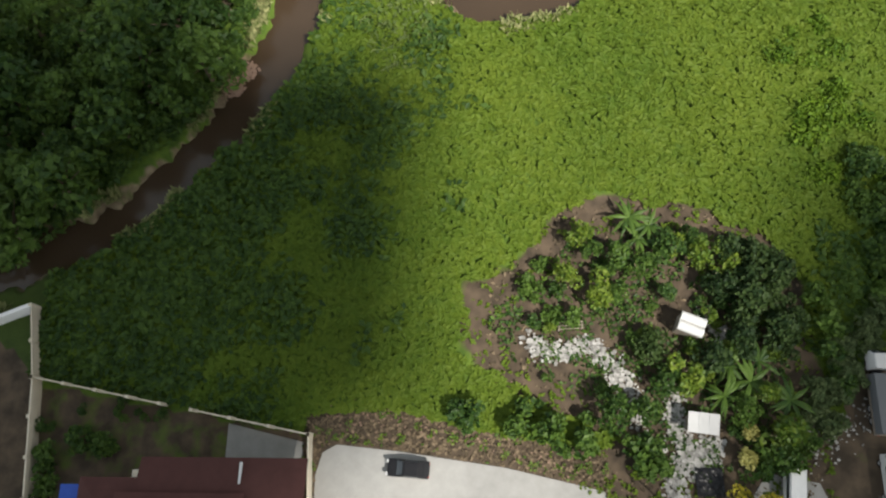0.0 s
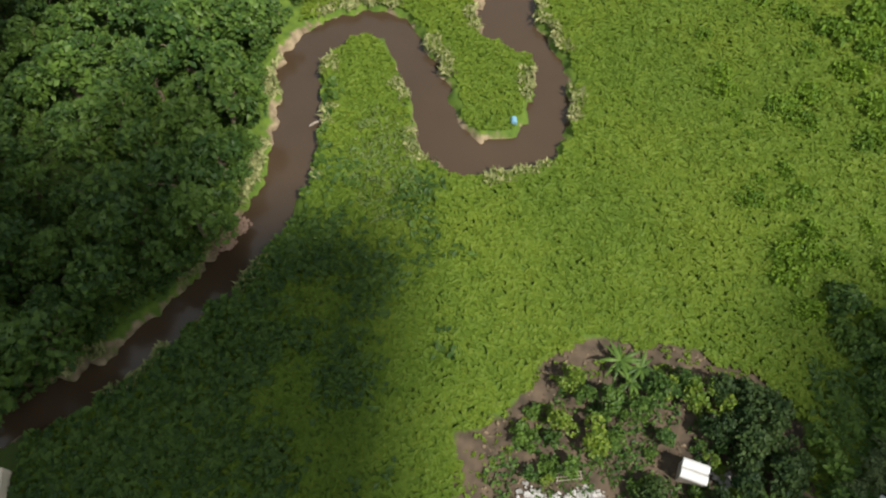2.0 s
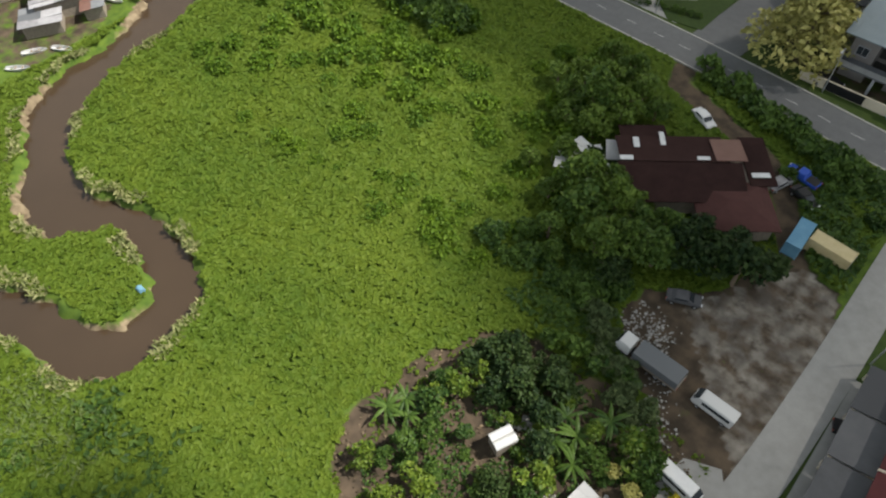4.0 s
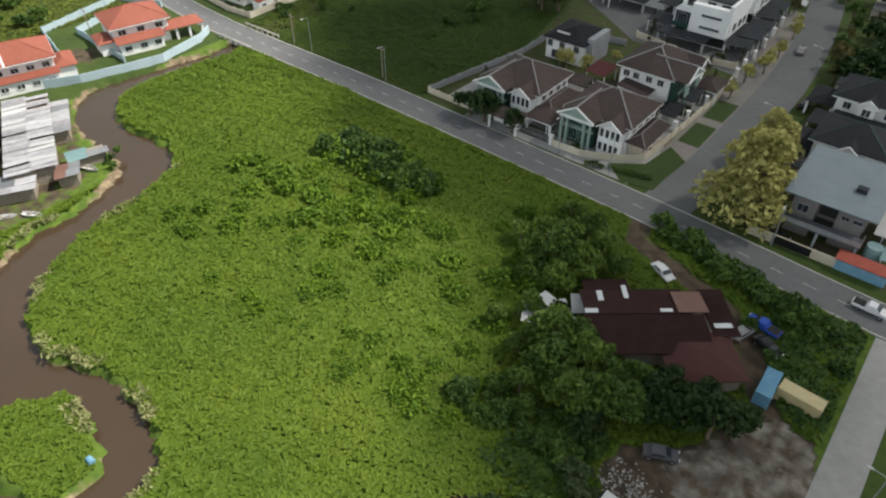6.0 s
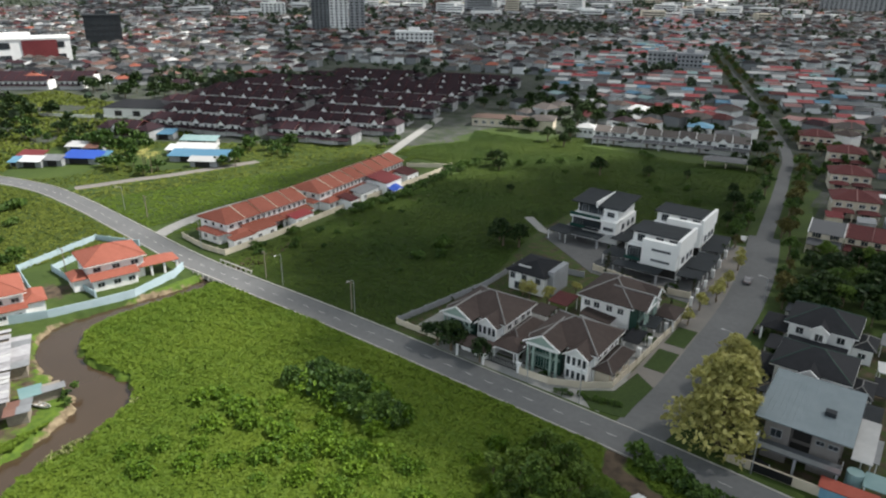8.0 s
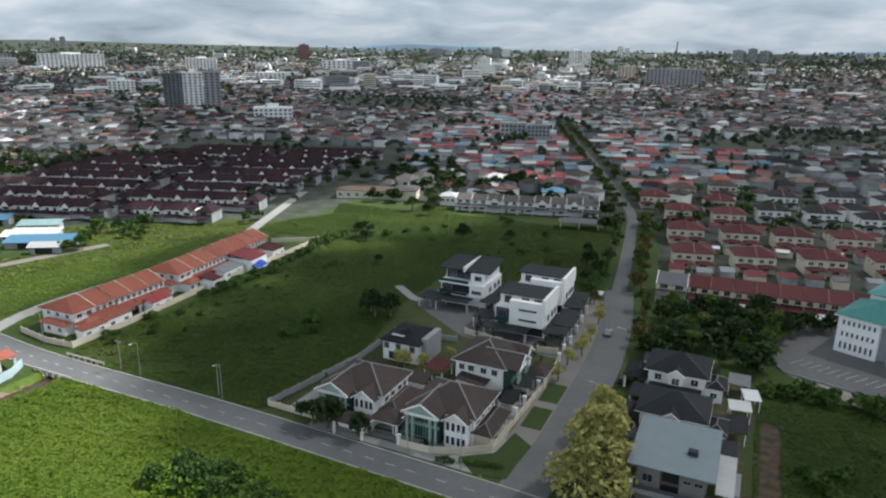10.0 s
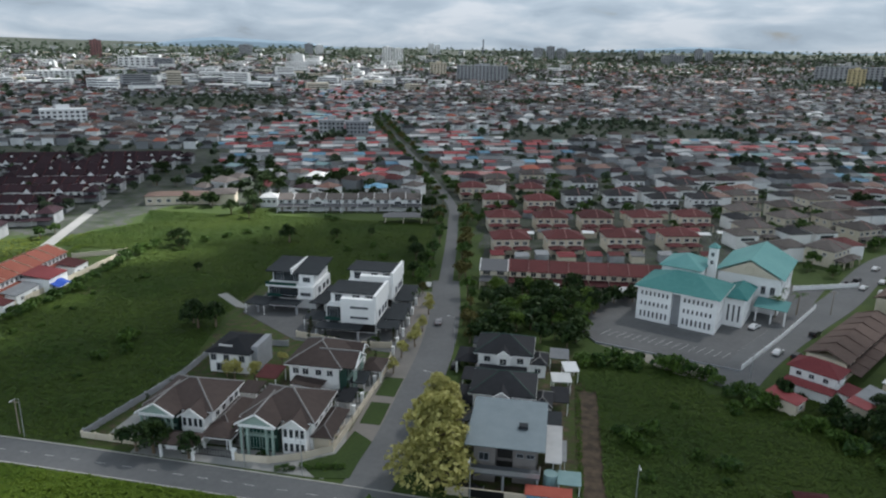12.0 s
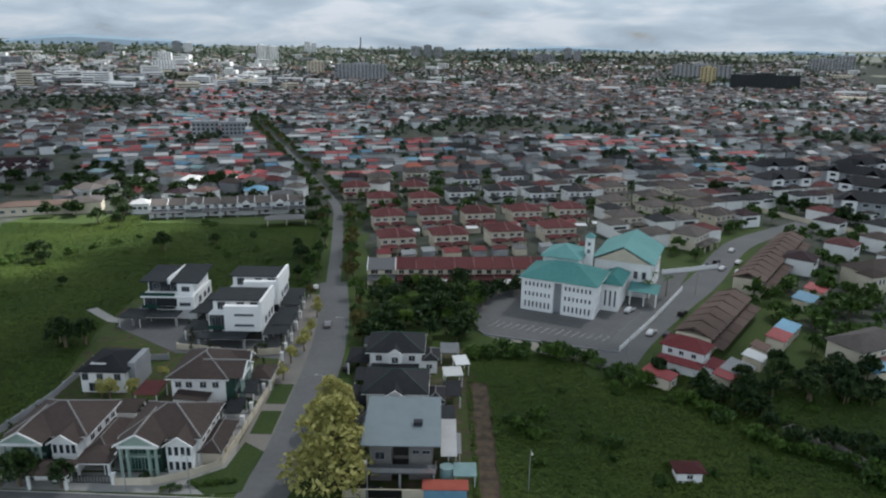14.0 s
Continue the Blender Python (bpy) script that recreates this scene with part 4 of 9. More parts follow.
for x, y, s in ((-27.5, 56.5, 0.95), (-25, 53, 1.0), (-21, 50.5, 1.0), (-17.5, 52.5, 1.05), (-22.5, 57, 0.9), (-19, 56.5, 0.85), (-14.5, 53.5, 0.95), (-24.5, 60, 0.75), (-28.8, 59.5, 0.7), (-20.5, 60.3, 0.6), (-15.5, 58, 0.75),
                (-33, 67.5, 0.85), (-35.5, 71.5, 0.95), (-32, 73, 0.9), (-37.5, 67, 0.75), (-40, 71, 0.7), (-36.5, 76, 0.9), (-31.5, 78, 0.85), (-40.5, 76.5, 0.8), (-35.5, 81.5, 0.8), (-40, 83, 0.7), (-28, 76, 0.65), (-44, 74, 0.6),
                (-33.5, 61, 0.55), (-36.5, 57, 0.5), (-31, 54, 0.55), (-27, 48.5, 0.6), (-24.5, 46, 0.5)):
    plant("yard", x, y, s * rnd.uniform(0.92, 1.08), 0, "trees round the brown-roofed house")
for x, y, s in ((-11.5, 56.5, 0.75), (-8.5, 58.5, 0.75), (-5.5, 57.5, 0.75), (-12.5, 60.0, 0.6), (-3, 60.5, 0.6), (-8, 61.8, 0.55), (-17.5, 48.5, 0.5), (-30, 63.8, 0.4), (-26.3, 63.6, 0.35)):
    plant("big", x, y, s, 0, "trees round the brown-roofed house")
for k in range(26):
    x = rnd.uniform(-33, -14)
    plant("scrub", x, 42 + (x + 33) * 0.1 + rnd.uniform(0, 6), rnd.uniform(0.5, 1.0), 0, "bushes beside the clearing")
for k in range(20):
    f = k / 19
    plant("grey_shrub", -15.5 + 10.5 * f + rnd.uniform(-1.6, 1.6), 43.0 - 8.5 * f + rnd.uniform(-1.8, 1.8), rnd.uniform(0.5, 1.0), 0, "shrubs beside bare earth")
for k in range(16):
    f = k / 15
    plant("scrub", -27.5 + 26 * f + rnd.uniform(-0.6, 0.6), 91.2 - 7.5 * f + rnd.uniform(-1.2, 1.2), rnd.uniform(0.8, 1.15), 0, "roadside bushes")
for k in range(26):
    plant("shrub", rnd.uniform(-9, 5), rnd.uniform(74, 86), rnd.uniform(0.5, 0.9), 0, "verge shrubs")

# garden clearing
for key, x, y, s in (("lime", -17.8, 13.6, 1.15), ("lime", -19.5, 10.8, 0.9), ("shrub", -15.5, 10.5, 1.0), ("lime", -23.5, 12.2, 0.9), ("lime", -22.3, 25.4, 1.2), ("lime", -21, 28, 1.0),
                     ("lime", -23.4, 22.5, 0.9), ("lime", -9.2, 21.6, 1.25), ("lime", -3, 30.7, 1.3), ("lime", -7, 29.5, 0.9), ("shrub", -1.6, 16.8, 1.35), ("shrub", -0.5, 18.5, 1.2),
                     ("shrub", -3.8, 5.5, 1.2), ("shrub", -3.2, 8.2, 1.3), ("shrub", -2.4, 10.8, 1.2), ("shrub", -5, 0.2, 1.35), ("shrub", -5.6, 6.5, 0.9), ("shrub", -4.4, 11.5, 0.8),
                     ("blossom", 3.2, 27.3, 1.0), ("banana", -26, 17.6, 1.1), ("banana", -25, 19.6, 1.0), ("banana", -23.6, 18.4, 0.9), ("banana", -10, 26.5, 1.2), ("banana", -8.4, 28.4, 1.2),
                     ("banana", -10.5, 29.5, 1.1), ("banana", -7, 25.6, 1.0), ("banana", -6.6, 32, 1.1), ("garden", -18, 21, 0.6), ("garden", -20.5, 18.2, 0.8), ("big", -16.5, 29, 0.55),
                     ("big", -19, 31, 0.5), ("big", -13.5, 31.5, 0.5), ("big", -12, 19, 0.4), ("big", -12.5, 27.8, 0.45), ("shrub", 0, 28.5, 1.0), ("shrub", -11, 36.5, 1.1),
                     ("shrub", -14.5, 36.8, 1.2), ("shrub", -8, 37.5, 1.0), ("shrub", -17, 36.2, 1.1), ("scrub", -12, 41, 0.7), ("gold_small", -1, 27, 0.55), ("gold_small", -3.4, 27.6, 0.5)):
    plant(key, x, y, s, 0, "garden plants")
for x, y in ((-21.5, 30), (-18.5, 26.4), (-22.5, 27.5), (-17, 32.3), (-15, 28.6), (-19.5, 29.5), (-12, 32.4), (-20.5, 32.4), (-10.6, 25), (-14.5, 33)):
    plant("big", x, y, rnd.uniform(0.34, 0.46), 0, "garden trees")
for x, y, s in ((-22.5, 21.5, 0.95), (-21.3, 15.5, 0.9), (-22, 13.5, 0.7), (-8.6, 20.2, 0.8), (-17.5, 16, 0.7), (-5.6, 27.4, 0.8), (-1.5, 30.5, 0.9), (-2.6, 33, 0.7), (-23.2, 24, 0.8), (-5.2, 17.8, 0.8), (-5.5, 14.6, 1.0)):
    plant("garden", x, y, s, 0, "garden trees")
for k in range(22):
    plant("lime", rnd.uniform(-22, -11), rnd.uniform(24, 33), rnd.uniform(0.22, 0.42), 0, "saplings in the clearing")
for k in range(54):
    x, y = rnd.uniform(-24, 2), rnd.uniform(6, 33)
    if inside(np.array([x]), np.array([y]), CLEARING)[0] and math.hypot(x + 14.1, y - 23) > 2 and math.hypot(x + 4.3, y - 23.2) > 2 and near_line(np.array([x]), np.array([y]), np.array([(-12.6, 6.6), (-11.5, 10.6), (-12, 13), (-8.4, 16.3), (-4, 17.4), (-2, 21.5), (3, 20.5)], float), 30)[0][0] > 1.6:
        plant(rnd.choice(("shrub", "shrub", "lime", "scrub")), x, y, rnd.uniform(0.3, 0.7), 0, "garden plants")
cx, cy = scatter(-28, 4, 0, 36, 9)
weeds = inside(cx, cy, CLEARING) & (wobble(cx, cy, 7, 61) + 0.4 * wobble(cx, cy, 2.5, 62) > -0.4) & (near_line(cx, cy, np.array(CLEARING + CLEARING[:1], float), 12)[0] > 2.0)
cring = near_line(cx, cy, np.array(CLEARING + CLEARING[:1], float), 12)[0]
litter = (inside(cx, cy, CLEARING) | (cring < 1.5)) & (rng.random(len(cx)) < 0.25)
field("dry_litter", cx, cy, litter, "dry", 0.34, 0.12, "brown dry leaf litter over the clearing floor", 0.35)
sprouts = (cring < 3.0) & (wobble(cx, cy, 3.2, 64) + 0.5 * wobble(cx, cy, 1.3, 65) > 0.25)
field("edge_weeds", cx, cy, sprouts, "vine", 0.34, 0.4, "scattered weeds creeping over the bare edge", 0.5)
vx, vy = scatter(-6, 4, -17, 15, 16)
on_verge = inside(vx, vy, VERGE) & ~inside(vx, vy, [(-2.2, -13.4), (-1.6, -7), (-0.1, 4), (2.0, 13.8), (6, 14), (6, -15.6), (-1.2, -15)])
field("verge_litter", vx, vy, on_verge, "dry", 0.34, 0.2, "reddish brown dry litter on the verge", 0.4)
field("verge_weeds", vx, vy, on_verge & (wobble(vx, vy, 2.4, 66) > 0.35), "leaf_lime", 0.3, 0.35, "thin weeds on the verge", 0.5)
field("garden_weeds", cx, cy, weeds, "leaf", 0.36, 0.5, "low weeds and grass in the garden clearing", 0.6)
for k in range(24):
    plant("shrub", rnd.uniform(-2.5, 8), rnd.uniform(-43, -36), rnd.uniform(0.5, 1.0), 0, "yard shrubs")
for k in range(10):
    plant("shrub", rnd.uniform(-6, -3), rnd.uniform(-44, -30), rnd.uniform(0.35, 0.6), 0, "yard shrubs")

# trees along the streets and fields
plant("golden", -18.6, 104.5, 1.05)
plant("golden", -21.3, 122, 0.7)
for x, y, s in ((-75.0, 101.2, 0.78), (-71.5, 101.2, 0.8), (-64.2, 100.8, 0.55)):
    plant("big", x, y, s, 0.05, "front garden trees")
for k in range(9):
    plant("scrub", -47 + 1.4 * k, 100.6 + 0.35 * k + rnd.uniform(-0.5, 0.5), rnd.uniform(0.3, 0.5), 0.1, "corner verge bushes")
for x, y in ((-66.5, 106.5), (-58.5, 107), (-62, 119), (-60.8, 124), (-43.8, 122), (-42.2, 127), (-41.6, 147), (-45, 152.6), (-49, 152.2), (-53, 153.2), (-57, 155), (-61.8, 155.8), (-44, 158), (-40.4, 160), (-64, 163), (-66, 167), (-40, 175), (-41, 186), (-79, 120), (-80.5, 114)):
    plant("cypress", x, y, rnd.uniform(0.7, 1.15), 0.05, "dark conifers in the gardens")
for k in range(34):
    x, y = rnd.choice(((-66, 104.6), (-50, 103.6), (-44, 106), (-41, 113), (-40.4, 130), (-40, 142), (-58, 158.4), (-50, 157), (-46, 160), (-81, 126), (-82, 140), (-67, 151), (-70, 154), (-63, 130), (-18.6, 128), (-18.8, 140), (-18.6, 150), (-19, 158)))
    plant("shrub", x + rnd.uniform(-1.5, 1.5), y + rnd.uniform(-1.2, 1.2), rnd.uniform(0.3, 0.7), -0.12, "garden shrubs")
grove("wood", "dense green wood between the houses and the hall", [(rnd.uniform(-19, 4), rnd.uniform(163, 204), rnd.uniform(0.5, 0.9)) for k in range(26)] + [(rnd.uniform(4, 24), rnd.uniform(196, 206), rnd.uniform(0.5, 0.8)) for k in range(10)], ("leaf_dark",))
for x, y, s in ((-73, 133, 0.8), (-70, 131, 0.9), (-66, 132.5, 0.9), (-63, 141, 0.7), (-34.3, 158, 1.0), (-35, 163, 0.8), (-36.2, 151, 0.9), (-36, 142, 0.8), (-35.3, 181, 0.9), (-36.6, 188, 0.7), (-34.4, 168, 0.85)):
    plant("gold_small", x, y, s, 0.05, "ornamental trees")
for x, y, s in ((-143, 232, 0.9), (-104, 246, 0.85), (-88, 256, 0.6), (-94, 158, 0.9), (-97, 161, 0.8), (-90, 160, 0.8), (-139, 228, 0.6), (-150, 240, 0.5), (-46, 225, 0.6), (-50, 232, 0.7),
                (-52, 240, 0.6), (-55, 250, 0.5), (-47, 214, 0.6), (-120, 205, 0.35), (-112, 262, 0.4), (-75, 262, 0.4), (-148, 285, 0.8), (-140, 292, 0.8), (-137, 280, 0.7),
                (-144, 300, 0.9), (-150, 310, 0.9), (-152, 325, 1.0), (-146, 335, 1.0), (-158, 345, 1.0), (-163, 358, 1.1)):
    plant("big", x, y, s, 0, "field trees")
for k in range(34):
    plant("yard" if k % 2 else "big", rnd.uniform(-22, 12), rnd.uniform(168, 203), rnd.uniform(0.6, 0.95), 0, "wood behind the houses")
for k in range(30):
    f = k / 29
    plant("scrub", 9 + 76 * f + rnd.uniform(-1.5, 1.5), 157 - 44 * f + 11 * math.sin(f * 5.2) + rnd.uniform(-3, 3), rnd.uniform(0.9, 1.6), 0, "hedge below the car park")
for k in range(26):
    x = rnd.uniform(14, 92)
    plant("scrub", x, rnd.uniform(104, 150 - (x - 10) * 0.25), rnd.uniform(0.5, 1.1), -0.1, "bushes in the overgrown field")
for k in range(16):
    plant("big", rnd.uniform(62, 100), rnd.uniform(128, 148) , rnd.uniform(0.45, 0.8), 0, "wood below the terrace")
street = spline([(x, y, 1) for x, y in SIDE_ROAD[2:]], 5.0)
far_street = {"leaf_olive": [], "leaf": []}
for k, (x, y) in enumerate(street[:, :2]):
    for side in (-1, 1):
        if y < 195 and (side < 0 or y < 160) or rnd.random() < (0.25 if y < 300 else 0.55):
            continue
        px, py = x + side * (rnd.uniform(6.2, 8.5) if y < 215 else rnd.uniform(4.4, 6.8)), y + rnd.uniform(-1.5, 1.5)
        if y < 300:
            plant(rnd.choice(("olive", "street", "olive")) if side > 0 else rnd.choice(("street", "olive", "street")), px, py, rnd.uniform(0.6, 1.15), 0, "street trees")
        else:
            far_street[rnd.choice(("leaf", "leaf", "leaf_olive"))].append((px, py, rnd.uniform(0.5, 0.8)))
for mat, spots in far_street.items():
    grove("street_planting", "dense line of trees along the far street", spots, (mat,))
hedge = spline([(50, 143), (58, 138), (65, 131), (70, 121), (77, 115), (86, 107), (100, 100)], 1.6)
grove("wood", "dark trees along the edge of the overgrown field", [(x + rnd.uniform(-3.5, 3.5), y + rnd.uniform(-2.5, 5), rnd.uniform(0.3, 0.62)) for x, y in hedge] + [(rnd.uniform(78, 100), rnd.uniform(134, 150), rnd.uniform(0.4, 0.75)) for k in range(14)])
belt = []
for k in range(34):
    x = rnd.uniform(142, 190)
    belt.append((x + 5, 366 - (x - 142) * 1.95 + rnd.uniform(3, 20), rnd.uniform(0.6, 1.0)))
grove("tree_belt", "dark belt of trees behind the wall", belt)
behind = []
for x, y, n, w in ((-60, 292, 5, 7), (-118, 318, 14, 12), (-148, 352, 18, 14), (-172, 372, 14, 10), (-128, 372, 12, 12), (-66, 318, 6, 6), (-100, 345, 10, 14), (-178, 335, 14, 12), (-172, 300, 6, 8), (-195, 372, 12, 12), (-205, 410, 12, 14), (-185, 400, 8, 10), (-215, 345, 6, 8), (-240, 380, 6, 12), (-262, 300, 5, 10)):
    behind += [(x + rnd.uniform(-w, w), y + rnd.uniform(-w, w) * 0.6, rnd.uniform(0.5, 0.95)) for k in range(n)]
grove("wood", "dark trees behind the far edge of the field", behind)
grove("wood", "dense dark wood beside the warehouse", [(rnd.uniform(-470, -390), rnd.uniform(225, 320), rnd.uniform(0.7, 1.1)) for k in range(60)] + [(rnd.uniform(-430, -310), rnd.uniform(128, 178), rnd.uniform(0.7, 1.1)) for k in range(30)])
sheds = [(rnd.uniform(-310, -240), rnd.uniform(128, 165), rnd.uniform(0.6, 1.0)) for k in range(24)]
for x, y, n in ((-232, 168, 6), (-246, 176, 6), (-222, 190, 4), (-236, 200, 5), (-250, 190, 4), (-205, 232, 3)):
    sheds += [(x + rnd.uniform(-7, 7), y + rnd.uniform(-6, 6), rnd.uniform(0.4, 0.75)) for k in range(n)]
sheds = [q for q in sheds if math.hypot(q[0] + 256, q[1] - 163) > 20 and math.hypot(q[0] + 280, q[1] - 122) > 15]
sheds += [(x + rnd.uniform(-5, 5), y + rnd.uniform(-4, 4), rnd.uniform(0.5, 0.8)) for x, y in ((-368, 150), (-372, 146), (-364, 156), (-360, 150), (-242, 191), (-238, 186), (-258, 141), (-264, 144), (-300, 150), (-312, 146), (-320, 140), (-330, 138))]
grove("wood", "clumps of green trees around the workshop sheds", sheds, ("leaf",))
for k in range(26):
    f = k / 25
    plant("scrub", -150 + 14 * math.sin(f * 5) * 0.2 + rnd.uniform(-2, 2), 150 + 85 * f, rnd.uniform(0.6, 1.2), 0, "bushes behind the terrace")
for k in range(30):
    plant("scrub", rnd.uniform(-300, -190), rnd.uniform(40, 92), rnd.uniform(0.9, 1.7), 0, "roadside scrub")
for x, y in ((-246, 140), (-243, 141), (-244, 144), (-248, 142)):
    plant("palm_dry", x, y, rnd.uniform(0.8, 1.0), 0, "palms by the sheds")
nx_, ny_ = scatter(-292, -186, 106, 245, 1.3)
yard = (np.hypot(nx_ + 256, ny_ - 162) > 21) & (np.hypot(nx_ + 280, ny_ - 122) > 17) & ~inside(nx_, ny_, PURPLE_TOWN)
field("shed_grass", nx_, ny_, ~on_road(nx_, ny_, 0.8) & yard & (nx_ < -187) & ((nx_ < -222 + (ny_ - 125) * 0.35) | (ny_ > 222)), "meadow", 0.8, 0.5, "rough meadow grass around the workshop sheds", 0.22)
nx_, ny_ = scatter(-470, -290, 95, 215, 1.2)
field("far_west_grass", nx_, ny_, ~on_road(nx_, ny_, 1.0) & (wobble(nx_, ny_, 60, 44) > -0.5), "meadow", 1.1, 1.2, "rough grass around the warehouses", 0.4)
for x, y in ((66, 206), (70, 203), (63, 199)):
    plant("palm", x, y, 0.9, 0, "palms by the car park")

# weeds and bushes scattered over the northern field
for k in range(46):
    x, y = rnd.uniform(-150, -96), rnd.uniform(108, 205)
    if near_line(np.array([x]), np.array([y]), np.array([(-144, 112), (-146, 140), (-140, 160), (-138, 200), (-145, 232)], float), 40)[0][0] < rnd.uniform(2, 14):
        plant("scrub", x, y, rnd.uniform(0.35, 0.9), -0.1, "weeds along the field drain")
for x, y, s_ in ((-107, 147, 0.8), (-108, 136, 0.7), (-104, 141, 0.6), (-106, 126, 0.35), (-99, 167, 0.5), (-110, 150, 0.6), (-102, 287, 0.7), (-98, 284, 0.6), (-85, 248, 0.4), (-120, 262, 0.5), (-126, 255, 0.6), (-131, 248, 0.6), (-136, 240, 0.7), (-116, 240, 0.4), (-78, 238, 0.5), (-70, 246, 0.5), (-62, 232, 0.6), (-58, 222, 0.7)):
    plant("scrub", x, y, s_ * 1.5, -0.1, "bushes in the northern field")

# ---- houses ----
def hip_roof(x0, x1, y0, y1, z, h, t=0.16, bm=None):
    """A hipped roof on its eaves, with the ridge along the longer side."""
    bm = bm or bmesh.new()
    w, d = x1 - x0, y1 - y0
    k = min(w, d) / 2
    r = [(x0 + k, (y0 + y1) / 2), (x1 - k, (y0 + y1) / 2)] if w >= d else [((x0 + x1) / 2, y0 + k), ((x0 + x1) / 2, y1 - k)]
    if abs(w - d) < 0.3:
        r = [((x0 + x1) / 2 - 0.15, (y0 + y1) / 2), ((x0 + x1) / 2 + 0.15, (y0 + y1) / 2)]
    lo = [bm.verts.new(p) for p in ((x0, y0, z), (x1, y0, z), (x1, y1, z), (x0, y1, z))]
    e = [bm.verts.new(p) for p in ((x0, y0, z + t), (x1, y0, z + t), (x1, y1, z + t), (x0, y1, z + t))]
    a, b = [bm.verts.new((*p, z + h)) for p in r]
    bm.faces.new(lo[::-1])
    for i in range(4):
        bm.faces.new((lo[i], lo[(i + 1) % 4], e[(i + 1) % 4], e[i]))
    if w >= d or abs(w - d) < 0.3:
        bm.faces.new((e[0], e[1], b, a)), bm.faces.new((e[1], e[2], b)), bm.faces.new((e[2], e[3], a, b)), bm.faces.new((e[3], e[0], a))
    else:
        bm.faces.new((e[0], e[1], a)), bm.faces.new((e[1], e[2], b, a)), bm.faces.new((e[2], e[3], b)), bm.faces.new((e[3], e[0], a, b))
    return bm


def ridge_caps(x0, x1, y0, y1, z, h, r=0.13):
    bm = bmesh.new()
    w, d = x1 - x0, y1 - y0
    k = min(w, d) / 2
    p = [(x0 + k, (y0 + y1) / 2, z + h), (x1 - k, (y0 + y1) / 2, z + h)] if w >= d else [((x0 + x1) / 2, y0 + k, z + h), ((x0 + x1) / 2, y1 - k, z + h)]
    c = [(x0, y0, z + 0.16), (x1, y0, z + 0.16), (x1, y1, z + 0.16), (x0, y1, z + 0.16)]
    pairs = [(c[0], p[0]), (c[1], p[1]), (c[2], p[1]), (c[3], p[0])] if w >= d else [(c[0], p[0]), (c[1], p[0]), (c[2], p[1]), (c[3], p[1])]
    if abs(w - d) > 0.4:
        pairs.append((p[0], p[1]))
    for a, b in pairs:
        tube(bm, [a, b], [r, r], 5)
    return bm


def gable_roof(x0, x1, y0, y1, z, h, along="x", t=0.16):
    """Two slopes with thickness, open beneath."""
    bm = bmesh.new()
    if along == "x":
        m = (y0 + y1) / 2
        ring = [(y0, z), (m, z + h), (y1, z), (y1, z + t), (m, z + h + t), (y0, z + t)]
        solid(bm, [(x0, a, b) for a, b in ring], [(x1, a, b) for a, b in ring])
    else:
        m = (x0 + x1) / 2
        ring = [(x0, z), (m, z + h), (x1, z), (x1, z + t), (m, z + h + t), (x0, z + t)]
        solid(bm, [(a, y0, b) for a, b in ring], [(a, y1, b) for a, b in ring])
    bmesh.ops.recalc_face_normals(bm, faces=bm.faces)
    return bm


def half_hip_roof(x0, x1, y0, y1, z, h, t=0.16, run=4.0):
    """A ridge along x, hipped at x0 and running on at x1."""
    bm = bmesh.new()
    m = (y0 + y1) / 2
    lo = [(x0, y0, z), (x1, y0, z), (x1, y1, z), (x0, y1, z)]
    hi = [(x, y, z + t) for x, y, _ in lo]
    v = [bm.verts.new(q) for q in lo + hi + [(x0 + run, m, z + h), (x1, m, z + h)]]
    for f in ((3, 2, 1, 0), (0, 1, 5, 4), (1, 2, 6, 5), (2, 3, 7, 6), (3, 0, 4, 7), (4, 5, 9, 8), (6, 7, 8, 9), (7, 4, 8), (5, 6, 9)):
        bm.faces.new([v[k] for k in f])
    return bm


def lean_roof(x0, x1, y0, y1, z0, z1, t=0.14, bm=None):
    """One slope, from z0 at y0 to z1 at y1."""
    bm = bm or bmesh.new()
    solid(bm, [(x0, y0, z0), (x1, y0, z0), (x1, y1, z1), (x0, y1, z1)], [(x0, y0, z0 + t), (x1, y0, z0 + t), (x1, y1, z1 + t), (x0, y1, z1 + t)])
    return bm


WINDOWS = {}
FACES = {"S": 0.0, "E": math.pi / 2, "N": math.pi, "W": -math.pi / 2}


def plain_window(parent, x, y, z, w, h, side="S", frame_mat="white"):
    """A far window: frame and glass in one mesh."""
    key = (round(w, 2), round(h, 2), frame_mat)
    if key not in WINDOWS:
        bm = box(bmesh.new(), -w / 2 - 0.12, w / 2 + 0.12, -0.06, 0.02, -0.12, h + 0.12)
        box(bm, -w / 2, w / 2, -0.1, 0.0, 0, h)
        me = bpy.data.meshes.new("window")
        bm.to_mesh(me)
        bm.free()
        me.materials.append(M[frame_mat])
        me.materials.append(M["glass"])
        for p in me.polygons[6:]:
            p.material_index = 1
        WINDOWS[key] = me
    return shared("window", WINDOWS[key], parent, Matrix.LocRotScale((x, y, z), Euler((0, 0, FACES[side])), None))


def window(parent, x, y, z, w, h, side="S", frame_mat="white", glass="glass", hood=False):
    """A framed window that stands on a wall: x, y on the wall's face, z its sill."""
    key = (round(w, 2), round(h, 2), frame_mat, glass, hood)
    if key not in WINDOWS:
        bm = bmesh.new()
        for a, b, c, d in ((-w / 2 - 0.1, -w / 2, -0.1, h + 0.1), (w / 2, w / 2 + 0.1, -0.1, h + 0.1), (-w / 2, w / 2, -0.1, 0), (-w / 2, w / 2, h, h + 0.1)):
